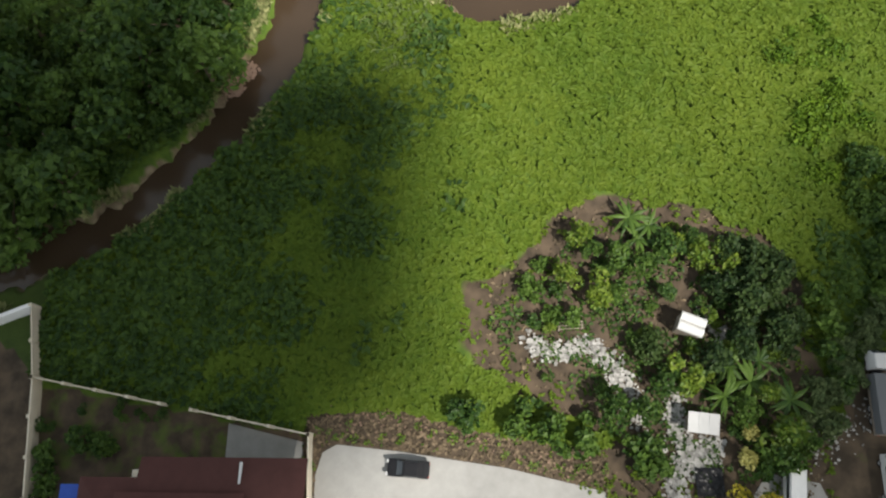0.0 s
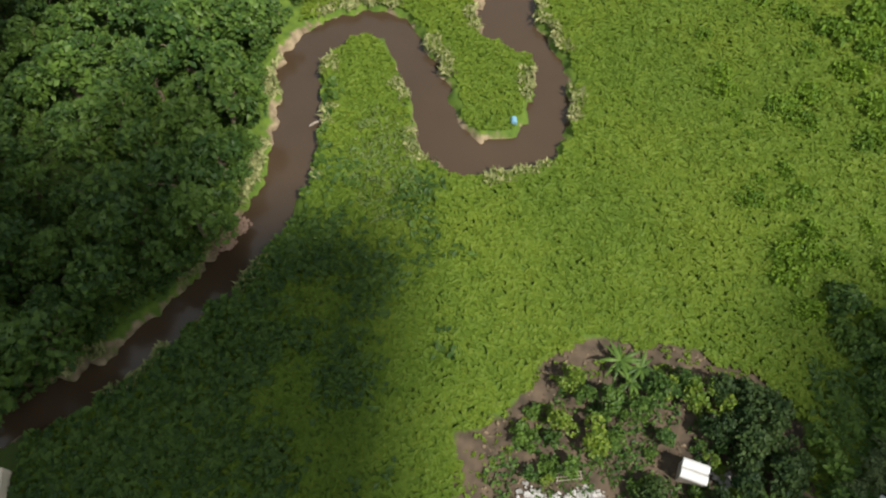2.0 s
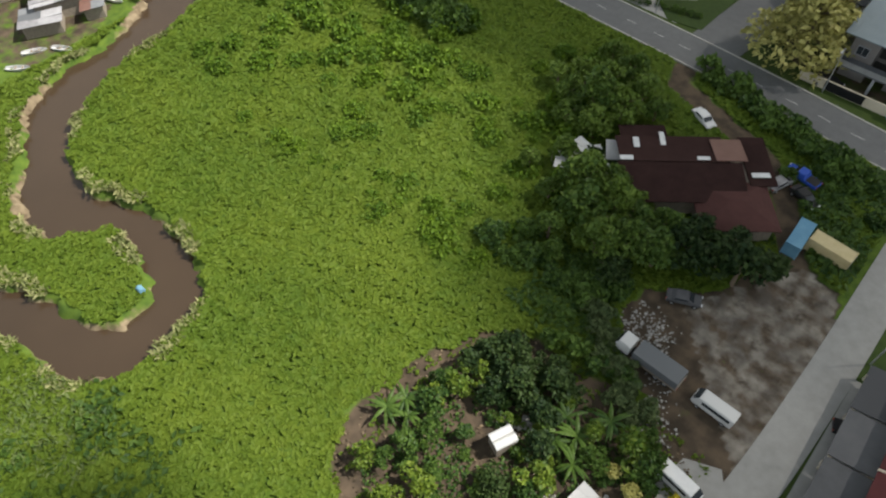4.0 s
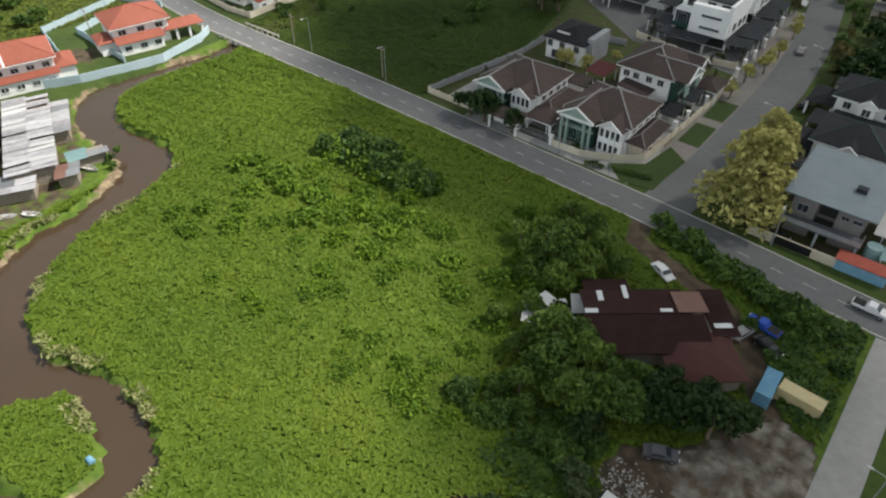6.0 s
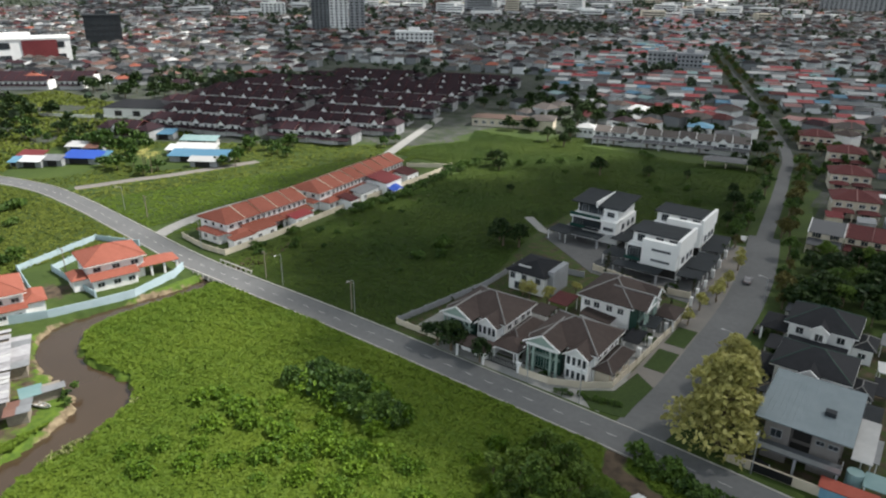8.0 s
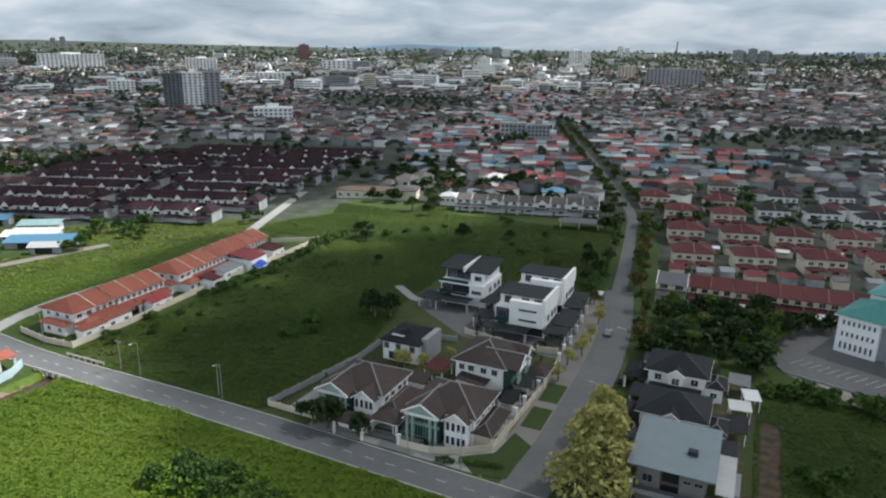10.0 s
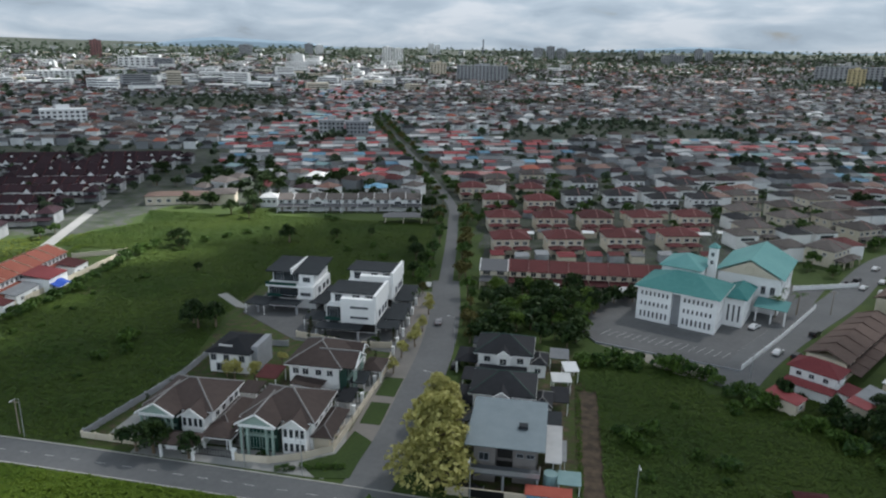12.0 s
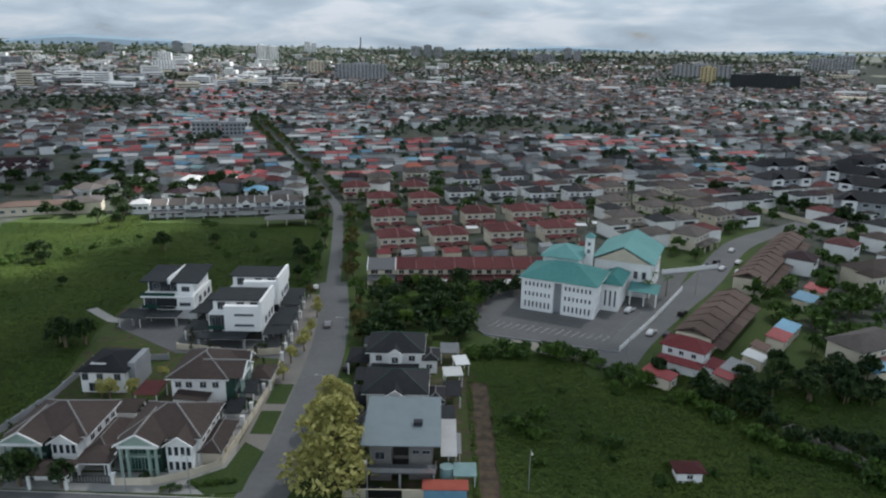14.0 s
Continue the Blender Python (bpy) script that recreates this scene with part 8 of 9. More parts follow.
        vs.append(base + [*p, 0.03 + r.uniform(0, 0.12)])
        fs.append(np.array([(0, 2, 3, 1), (4, 5, 7, 6), (0, 1, 5, 4), (2, 6, 7, 3), (0, 4, 6, 2), (1, 3, 7, 5)]) + 8 * k)
    return tagged(new(name, soup(name, np.vstack(vs), np.vstack(fs), M[mat])), label, "rubble", kind="stuff")


rubble("rubble_heap", [(-12.6, 6.6), (-11.6, 8.2), (-11.5, 10.6), (-12.2, 12.8), (-10.6, 14.6), (-8.4, 16.3), (-6.2, 17), (-4.3, 17.4)], 0.55, 900, "heaps of pale broken rubble across the garden")
rubble("rubble_heap", [(-7.0, 21.0), (-3.6, 21.3), (-1.6, 21.8), (0.4, 20.8), (2.6, 20.4)], 0.6, 760, "line of pale broken rubble beside the hut")
rubble("rubble_heap", [(-2.4, 24.4), (-1.4, 24.0), (-0.6, 22.4)], 0.6, 380, "pale rubble heap around the hut")
rubble("rubble_heap", [(-15.8, 25.2), (-14.2, 26.0), (-12.6, 26.8)], 0.4, 260, "scattered pale rubble among plants")
rubble("litter", [(-10, 41), (-8, 46), (-12, 44), (-11, 47), (-3, 36), (-1, 34)], 1.0, 420, "scattered broken bricks on bare earth", "rubble", (0.05, 0.16))
rubble("litter", [(-5, -14), (-4.6, -8), (-3.2, -1), (-1.2, 6), (0, 12)], 0.7, 260, "reddish broken brick waste on the verge", "brick_wall", (0.03, 0.11))
rubble("bank_stones", [(-45.6, -26.2), (-44.4, -27.2), (-42.6, -28.4)], 0.5, 160, "pale stones on the creek bank", "brick_wall", (0.1, 0.3))
tp = thing("tarpaulin", "crumpled black tarpaulin spread over rubble", "tarpaulin", pose(1.2, 23.8, 0.12))
bm = bmesh.new()
bmesh.ops.create_grid(bm, x_segments=14, y_segments=14, size=1.35)
for q in bm.verts:
    q.co.z = 0.25 + 0.16 * noise.noise(q.co * 1.7) + 0.1 * noise.noise(q.co * 4.0)
bmesh.ops.solidify(bm, geom=bm.faces[:], thickness=0.02)
part("sheet", bm, M["black"], tp)
trellis = thing("trellis", "grey timber growing frame in the garden", "trellis", pose(-14.5, 10.8, 0, 0, 0, 4))
for y in (-1.2, 1.2):
    part("rail", box(bmesh.new(), -0.75, 0.75, y - 0.04, y + 0.04, 1.0, 1.06), M["wood"], trellis)
for x in np.linspace(-0.7, 0.7, 5):
    part("slat", box(bmesh.new(), x - 0.03, x + 0.03, -1.35, 1.35, 1.07, 1.12), M["wood"], trellis)
for x in (-0.7, 0.7):
    for y in (-1.2, 1.2):
        part("post", box(bmesh.new(), x - 0.05, x + 0.05, y - 0.05, y + 0.05, 0, 1.0), M["wood"], trellis)

# ---- house and fences by the concrete yard ----
ch = thing("bungalow", "bungalow with dull maroon roofs beside the concrete yard", "house", pose(7.2, -24.0, 0))
part("wall", walls(-6.6, 6.5, -8.2, 7.6, 0, 3.6), M["cream"], ch)
part("roof", gable_roof(-7.8, 7.6, -7.4, 8.8, 3.6, 1.9, "y"), M["tile_wing"], ch)
part("roof", hip_roof(-5.9, 7.2, -13.0, -3.2, 3.9, 1.7), M["tile_wing"], ch)
part("roof", hip_roof(-4.6, 5.0, -9.0, 3.2, 4.9, 1.2), M["tile_wing"], ch)
part("flashing", box(bmesh.new(), -7.4, -3.9, 2.4, 2.62, 4.05, 4.35), M["white_sheet"], ch, "white roof flashing strip")
part("awning", lean_roof(-5.2, -3.0, -15.4, -13.05, 2.8, 3.2), M["deep_blue"], ch, "blue sheet awning")
for y in (-15.2, -13.3):
    part("post", box(bmesh.new(), -5.0, -4.9, y, y + 0.1, 0, 2.85), M["steel"], ch)
for y in (-4, 0, 4):
    window(ch, -6.6, y, 1.1, 1.5, 1.2, "W")
slab("pavement", [(-4.0, -24.5), (-2.2, -16.6), (0.4, -16.6), (0.4, -24.5)], 0.06, "concrete", "concrete back yard slab")
boundary("boundary_wall", [(-8.4, -45), (-5.8, -31.2)], 1.8, "cream", "stained cream garden wall", 3.5)
boundary("boundary_wall", [(-5.2, -27.9), (-2.9, -15.8), (4, -15.4), (14, -15.2)], 1.8, "cream", "stained cream garden wall", 3.5)
boundary("boundary_wall", [(-16, -46.6), (-8.4, -45), (3.5, -43.6), (14, -42.6)], 1.8, "cream", "stained cream garden wall", 3.5)
boundary("boundary_wall", [(-14.2, -51), (-16, -46.6)], 2.0, "white", "white rendered wall at the plot corner", 0, 0.4)

# terrace beyond the lane
near_row = terrace_unit("terraced_house", "terraced house with red-brown roofs and dark awnings beside the lane", 6.5, 10.0, "cream", "tile_red", "lane terrace", 5.6, 2.2, 4.6, extra="cream", awning="sheet_dim")
row(near_row, (21.0, 53.0, 0), -88, 6.5, 5)
drop(near_row)


# ---- poles ----
def street_lamp(m, h=8.0):
    v = thing("street_lamp", "grey steel street lamp with a curved arm", "street lamp", m, "street lamps")
    part("pole", tube(bmesh.new(), [(0, 0, -0.2), (0, 0, h * 0.5), (0, 0, h)], [0.11, 0.09, 0.06], 8), M["steel"], v)
    part("arm", tube(bmesh.new(), [(0, 0, h), (0.6, 0, h + 0.35), (1.6, 0, h + 0.45)], [0.05, 0.045, 0.04], 6), M["steel"], v)
    part("lamp_head", box(bmesh.new(), 1.5, 2.15, -0.13, 0.13, h + 0.36, h + 0.5), M["sheet_pale"], v)
    return v


sl = street_lamp(pose(-53, 100.2, 0.1, 0, 0, -90))
for x, y, a in ((-42, 99.9, -90), (-123.5, 101.8, -90), (-99, 101.6, -90), (-12, 98.8, -90), (-160, 104.2, -90), (-208, 109.5, -90), (-23.8, 128, 180), (-24.4, 160, 180), (15.3, 102, -90), (11.6, 58, 180), (45, 152, 0)):
    copy_thing(sl, pose(x, y, 0.05, 0, 0, a))
pole = thing("utility_pole", "weathered timber electricity pole", "pole", pose(-130, 102.0, 0), "utility poles")
part("post", tube(bmesh.new(), [(0, 0, -0.3), (0, 0, 7.5)], [0.15, 0.1], 8), M["wood"], pole)
part("crossarm", box(bmesh.new(), -0.9, 0.9, -0.06, 0.06, 6.9, 7.05), M["wood"], pole)
for x in (-0.8, 0, 0.8):
    part("insulator", tube(bmesh.new(), [(x, 0, 7.05), (x, 0, 7.25)], [0.05, 0.03], 6), M["white_sheet"], pole)
for x, y in ((-100.5, 102.2), (-172, 72.5), (-196, 110), (-20.0, 118), (80, 205)):
    copy_thing(pole, pose(x, y, 0))
yard_lamp = copy_thing(sl, pose(4.2, 20.2, 0.02, 0, 0, 30))
shrine = thing("hut", "tiny white hut with a rust roof in the overgrown field", "hut", pose(44, 106.5, 0))
part("wall", walls(-2.2, 2.2, -1.4, 1.4, 0, 2.2), M["white"], shrine)
part("roof", hip_roof(-2.8, 2.8, -2.0, 2.0, 2.2, 1.0), M["tile_red"], shrine)
window(shrine, 0, -1.4, 0.8, 1.0, 0.9, "S")

# ---- the town beyond ----
TURN = 19.5
TA = radians(TURN)


def to_town(x, y):
    return x * math.cos(TA) + y * math.sin(TA), -x * math.sin(TA) + y * math.cos(TA)


def from_town(u, v):
    return u * math.cos(TA) - v * math.sin(TA), u * math.sin(TA) + v * math.cos(TA)


# purple-brown terraces
pu = terrace_unit("terraced_house", "white terraced house with a purple-brown tiled roof", 7.0, 11.5, "white", "tile_purple", "purple terraces", 5.6, 2.6, 3.2, extra="tile_red", windows=2, far=True)
pu_end = terrace_unit("terraced_house", "white end-of-row house with a hipped purple-brown roof", 7.0, 11.0, "white_far", "tile_purple", "purple terraces", 5.0, 2.6, 4.6, windows=1, far=True, hipped="end")
pu_gable = terrace_unit("terraced_house", "white terraced house with a purple-brown roof and front gable", 7.0, 11.0, "white", "tile_purple", "purple terraces", 5.4, 2.8, 4.2, extra="tile_purple", windows=1, far=True, gablet=True)
for j, (v0, u0, u1) in enumerate(((263, -242, -208), (287, -236, -118), (311, -245, -112), (335, -262, -110), (359, -262, -106), (383, -265, -104), (407, -262, -100), (431, -255, -96), (455, -240, -90), (479, -225, -84))):
    n = int((u1 - u0) / 7)
    gaps = {n // 2 + (j * 3) % 5 - 2} if n > 6 else set()
    for k in range(n):
        if k in gaps:
            continue
        x, y = from_town(u0 + 7 * k, v0 + 0.5 * ((k * 7 + j) % 3) - (1.2 if j % 2 else 0.0))
        if abs(near_line(np.array([x]), np.array([y]), np.array(TERRACE_ROAD, float), 30)[0][0]) < 6:
            continue
        last = k in (0, n - 1) or k - 1 in gaps or k + 1 in gaps
        copy_thing(pu_end if last else pu_gable if (k + j) % 2 else pu, pose(x, y, 0, 0, 0, TURN))
row(pu, (-522, 185, 0), 41, 7.0, 11, (8,))
row(pu, (-540, 203, 0), 41, 7.0, 11, (5,))
for unit in (pu, pu_end, pu_gable):
    drop(unit)
ft = terrace_unit("terraced_house", "white terraced house with a weathered grey-brown roof at the field's edge", 7.5, 10.0, "white", "tile_grey", "field-edge terrace", 5.6, 2.0, 4.4, extra="white", awning="sheet_dim", windows=2)
ft2 = terrace_unit("terraced_house", "white gabled terraced house with a grey-brown roof at the field's edge", 7.5, 10.0, "white", "tile_grey", "field-edge terrace", 5.8, 2.2, 4.0, extra="cream", awning="sheet_dim", windows=1, far=True, gablet=True)
row(ft, (-128, 303, 0), 13.5, 7.5, 9, (2, 5, 7))
row(ft2, (-128, 303, 0), 13.5, 7.5, 9, (0, 1, 3, 4, 6, 8))
drop(ft), drop(ft2)
for x, y, w, d, a_, mat, label in ((-78, 334, 15, 10, 13, "sheet_dim", "white house under a broad blue-grey hipped roof"), (-96, 345, 11, 9, 13, "blue_sheet", "white house under a pale blue sheet roof"),
                                   (-139, 308, 8, 7, 13, "sheet_pale", "small white house with a pale sheet roof")):
    e = thing("detached_house", label, "house", pose(x, y, 0, 0, 0, a_))
    part("wall", walls(-w / 2, w / 2, -d / 2, d / 2, 0, 4.6), M["white"], e)
    part("roof", hip_roof(-w / 2 - 0.6, w / 2 + 0.6, -d / 2 - 0.6, d / 2 + 0.6, 4.6, 2.0), M[mat], e)
    for k in (-0.3, 0.0, 0.3):
        window(e, w * k, -d / 2, 2.2, 1.4, 1.2, "S", "white")
cb = thing("depot", "long cream building with a faded red roof beside the field", "building", pose(-180, 306, 0, 0, 0, 20))
part("wall", walls(-20, 20, -5, 5, 0, 4.2), M["cream"], cb)
part("roof", hip_roof(-20.6, 10, -5.6, 5.6, 4.2, 1.6), M["tile_rust"], cb, "faded brown tiled roof")
part("wall", walls(10.2, 22, -8, 6, 0, 5.2), M["cream"], cb)
part("roof", hip_roof(9.6, 22.6, -8.6, 6.6, 5.2, 1.8), M["tile_grey"], cb)
for x in np.linspace(-18, 8, 7):
    window(cb, x, -5, 1.4, 1.8, 1.4, "S", "white")
wd = thing("warehouse", "long low warehouse with a charcoal hipped roof and white walls", "warehouse", pose(-352, 205, 0, 0, 0, 32))
part("wall", walls(-18, 18, -8, 8, 0, 5.0), M["white"], wd)
part("roof", hip_roof(-18.8, 18.8, -8.8, 8.8, 5.0, 3.6), M["tile_dark"], wd)
for x in (-10, 0, 10):
    part("door", box(bmesh.new(), x - 2, x + 2, -8.08, -7.95, 0, 3.6), M["shade_and_doors"], wd)
boundary("boundary_wall", [(-390, 168), (-330, 200)], 2.0, "white", "long white compound wall", 6.0)
for x, y, w, d, mat in ((-244.1, 164.0, 25.0, 7, "sheet_sky"), (-256.1, 170.5, 19.0, 6, "sheet_pale"), (-267.9, 180.8, 16.9, 5, "sheet_aqua"), (-292.0, 179.3, 9.8, 6, "sheet_sky"), (-261.2, 163.6, 6.5, 5, "white_sheet"), (-278.8, 133.8, 15.7, 8, "deep_blue"), (-298.2, 141.4, 9.5, 5, "sheet_pale"), (-290.1, 144.4, 7.6, 5, "sheet_rust"), (-272.8, 138.9, 5.2, 5, "sheet_sky"), (-296.4, 121.5, 10.9, 6, "tile_maroon"), (-287.6, 117.1, 9.7, 4, "white_sheet"), (-291.5, 112.8, 3.7, 4, "sheet_sky"), (-282.8, 123.6, 7.8, 4, "sheet_grey"), (-234.6, 158.9, 12.0, 3, "sheet_pale"), (-394.2, 138.4, 14.0, 10, "sheet_pale")):
    s = thing("workshop_shed", "low workshop shed with a coloured sheet roof", "shed", pose(x, y, 0, 0, 0, 32), "roadside sheds")
    part("wall", walls(-w / 2 + 0.4, w / 2 - 0.4, -d / 2 + 0.9, d / 2 - 0.4, 0, 2.6), M["white_far"], s)
    part("roof", lean_roof(-w / 2, w / 2, -d / 2 - 0.6, d / 2 + 0.5, 2.6, 3.9), M[mat], s)
    # shade inside the open front, painted as a dark panel on the wall
    part("door", box(bmesh.new(), -w * 0.3, w * 0.2, -d / 2 + 0.82, -d / 2 + 0.92, 0, 2.3), M["shade_and_doors"], s, "dark panel painted as the shade inside an open front")
park = thing("pavilion", "dark-roofed open pavilion at the field's edge", "pavilion", pose(-68, 289, 0, 0, 0, 12))
part("roof", hip_roof(-9, 9, -4, 4, 3.0, 1.6), M["sheet_dim"], park)
for x in (-8, 0, 8):
    for y in (-3.2, 3.2):
        part("post", box(bmesh.new(), x - 0.15, x + 0.15, y - 0.15, y + 0.15, 0, 3.0), M["cream"], park)

# small houses in rows: the nearer ones are things of their own, the rest one mesh a colour
def small_house(roof, wall, label, group, w=9.0, d=12.0, z=3.2, rise=1.5, hipped=False):
    v = thing("small_house", label, "house", None, group)
    part("wall", walls(-w / 2, w / 2, -d / 2, d / 2, 0, z), M[wall], v)
    part("roof", hip_roof(-w / 2 - 0.5, w / 2 + 0.5, -d / 2 - 0.5, d / 2 + 0.5, z, rise) if hipped else gable_roof(-w / 2 - 0.2, w / 2 + 0.2, -d / 2 - 0.6, d / 2 + 0.6, z, rise), M[roof], v)
    bm = box(bmesh.new(), -w * 0.3, w * 0.3, -d / 2 - 0.06, -d / 2 + 0.02, z - 2.0, z - 0.9)
    part("window", bm, M["glass"], v)
    return v


low_kinds = [small_house("sheet_" + c, "white", "small white house with %s roof" % t, "coloured-roof houses", 8.6, 12.0, 3.0, 1.1)
             for c, t in (("red", "red sheet"), ("sky", "sky-blue sheet"), ("grey", "grey sheet"), ("rose", "faded rose sheet"), ("aqua", "pale aqua sheet"), ("pale", "pale sheet"), ("red", "red sheet"), ("grey", "grey sheet"), ("pale", "pale sheet"))]
high_kinds = [small_house(c, "white", "white suburban house with %s roof" % t, "suburban houses", 9.6, 10.0, 5.4, 2.2, True)
              for c, t in (("tile_red", "red-brown tiled"), ("tile_brown", "brown tiled"), ("tile_grey", "grey-brown tiled"), ("tile_dark", "charcoal tiled"), ("tile_purple", "purple-brown tiled"), ("sheet_rust", "rust-brown"))]
FAR = {k: [] for k in ("sheet_red", "sheet_sky", "sheet_grey", "sheet_rose", "sheet_aqua", "sheet_pale", "sheet_dim", "tile_red", "tile_brown", "tile_grey", "tile_dark", "tile_purple", "sheet_rust", "tile_orange")}
side_line = np.array(SIDE_ROAD, float)
east_line = np.array(EAST_ROAD, float)
near_zone = [(-560, -60), (-560, 150), (-430, 260), (-400, 330), (-450, 445), (-250, 490), (-195, 330), (-130, 330), (-60, 345), (-20, 352), (60, 362), (75, 300), (60, 262), (80, 240), (112, 262), (140, 300), (175, 335), (240, 330), (260, 250), (260, -60)]
taken = np.array([o.matrix_basis.translation[:2] for o in scene.collection.objects if o.parent is None and "house" in o.name], float)
singles = 0
town_trees, near_trees = [], []


LOW_WEST = [(-215, 380), (-97, 378), (-120, 500), (-150, 660), (-205, 860), (-300, 930), (-300, 732), (-275, 527)]
LOW_EAST = [(-150, 660), (-2, 690), (10, 470), (-45, 400), (-85, 400)]


def town_block(x, y):
    """Which colours a quarter has."""
    ax, ay = np.array([x]), np.array([y])
    if inside(ax, ay, LOW_WEST)[0] or inside(ax, ay, LOW_EAST)[0]:
        return "low"
    return "low" if wobble(ax, ay, 900, 71)[0] > 1.0 else "high"


r_far = 3500.0
v, line = 60.0, 0
while v < r_far:
    scale = 1.0 if v < 1300 else (1.35 if v < 2400 else 2.0)
    u = -v * 1.1 - 560
    while u < v * 1.0 + 250:
        x, y = from_town(u + rnd.uniform(-1, 1) * scale, v + rnd.uniform(-1.2, 1.2) * scale)
        dist = math.hypot(x, y)
        bearing = math.degrees(math.atan2(x, y))
        kind = town_block(x, y)
        u += (9.0 if kind == "low" else 11.2) * scale
        if not (-80 < bearing < 40) or dist > r_far or y < 40:
            continue
        if rnd.random() < 0.15 * scale:
            if dist > 330:
                town_trees.append((x, y, rnd.uniform(0.6, 1.1) * scale))
            continue
        ax, ay = np.array([x]), np.array([y])
        if inside(ax, ay, near_zone)[0] or (dist < 900 and (near_line(ax, ay, side_line, 20)[0][0] < 11 or near_line(ax, ay, east_line, 20)[0][0] < 12)):
            continue
        if dist < 700 and np.hypot(taken[:, 0] - x, taken[:, 1] - y).min() < 12.5:
            continue
        if wobble(ax, ay, 620, 72)[0] > 0.72 or (dist > 1500 and wobble(ax, ay, 420, 73)[0] > 0.55):
            if rnd.random() < 0.55:
                town_trees.append((x, y, rnd.uniform(0.8, 1.4) * scale))
            continue
        if dist > 330 and rnd.random() < (0.5 if kind == "high" else 0.16):
            town_trees.append((x + rnd.uniform(4, 6), y + rnd.uniform(7, 11), rnd.uniform(0.35, 0.7) * scale))
        turn = TURN if wobble(ax, ay, 700, 74)[0] > -0.35 else TURN - 38
        if dist < 640 and singles < 130:
            singles += 1
            unit = rnd.choice(low_kinds if kind == "low" else high_kinds)
            copy_thing(unit, pose(x, y, 0, 0, 0, turn + rnd.choice((0, 0, 180))))
            if rnd.random() < 0.6:
                near_trees.append((x + rnd.uniform(5, 7), y + rnd.uniform(6, 9), rnd.uniform(0.35, 0.7)))
        else:
            key = rnd.choice(("sheet_red", "sheet_red", "sheet_red", "sheet_sky", "sheet_grey", "sheet_grey", "sheet_rose", "sheet_aqua", "sheet_pale", "sheet_pale", "sheet_dim", "tile_red") if kind == "low"
                             else ("tile_red", "tile_brown", "tile_grey", "tile_dark", "tile_purple", "tile_brown", "sheet_dim", "sheet_grey", "tile_dark", "sheet_dim", "tile_grey", "sheet_rust", "tile_orange" if rnd.random() < 0.25 else "sheet_pale"))
            w, d, z = (8.4, 10.5, 3.2) if kind == "low" else (rnd.uniform(8.2, 10.4), rnd.uniform(8.5, 11), rnd.choice((3.4, 3.8, 5.8, 6.0)))
            FAR[key].append((x, y, radians(turn), w * scale ** 0.6, d * scale ** 0.5, z * (1.0 if scale < 2 else 1.15), rise(x, y), *((0.5, 0.11) if kind == "low" else (-2.2, 0.22))))
    v += (18.0 if line % 2 else 27.0) * scale
    line += 1
for k, (x, y, a) in enumerate(((152, 252, 45), (172, 262, 30), (163, 236, 35), (186, 285, 30), (168, 290, 40), (184, 238, 25), (203, 262, 30), (196, 310, 25), (216, 288, 20), (126, 232, 50), (176, 312, 35), (172, 205, 20), (195, 215, 15))):
    copy_thing(high_kinds[k % 5], pose(x, y, 0, 0, 0, a))
for unit in low_kinds + high_kinds:
    drop(unit)

for key, rows_ in FAR.items():
    if not rows_:
        continue
    r = np.array(rows_)
    n = len(r)
    c, s = np.cos(r[:, 2]), np.sin(r[:, 2])

    def ring(fx, fy, z, over):
        px, py = fx * (r[:, 3] / 2 + over), fy * (r[:, 4] / 2 + over)
        return np.stack([r[:, 0] + c * px - s * py, r[:, 1] + s * px + c * py, z], -1)

    corners = ((-1, -1), (1, -1), (1, 1), (-1, 1))
    base, tall = r[:, 6], r[:, 5] + r[:, 6]
    low = [ring(a, b, base - 0.5, 0) for a, b in corners]
    high = [ring(a, b, tall, 0) for a, b in corners]
    eave = [ring(a, b, tall, 0.6) for a, b in corners]
    top = [ring(a, 0, tall + r[:, 8] * r[:, 4], r[:, 7]) for a in (-1, 1)]
    vs = np.stack(low + high + eave + top, 1).reshape(-1, 3)
    o = (np.arange(n) * 14)[:, None, None]
    wall_f = np.array([(0, 1, 5, 4), (1, 2, 6, 5), (2, 3, 7, 6), (3, 0, 4, 7)])[None] + o
    roof_f = np.array([(8, 9, 13, 12), (9, 10, 13, 13), (10, 11, 12, 13), (11, 8, 12, 12)])[None] + o
    quad_faces = np.concatenate([wall_f, roof_f[:, [0, 2]]], 1).reshape(-1, 4)
    me = soup("far_houses", vs, np.vstack([quad_faces[:, [0, 1, 2]], quad_faces[:, [0, 2, 3]], roof_f[:, 1, :3], roof_f[:, 3, :3]]), [M["white_far"], M[key]])
    nq = len(quad_faces)
    is_roof = np.tile(np.array([0, 0, 0, 0, 1, 1]), n)
    me.polygons.foreach_set("material_index", np.concatenate([is_roof, is_roof, np.ones(2 * n)]).astype(np.int32))
    tagged(new("far_houses", me), "dense rows of distant houses with %s" % M[key].name.replace("_", " "), "houses", kind="stuff")

built = np.array([o.matrix_basis.translation[:2] for o in scene.collection.objects if o.parent is None and ("house" in o.name or "block" in o.name)], float)
for k in range(460):
    x, y = (rnd.uniform(84, 215), rnd.uniform(150, 335)) if k < 300 else (rnd.uniform(-60, 120), rnd.uniform(290, 420))
    if np.hypot(built[:, 0] - x, built[:, 1] - y).min() > 7.6 and not on_road(np.array([x]), np.array([y]), 3)[0]:
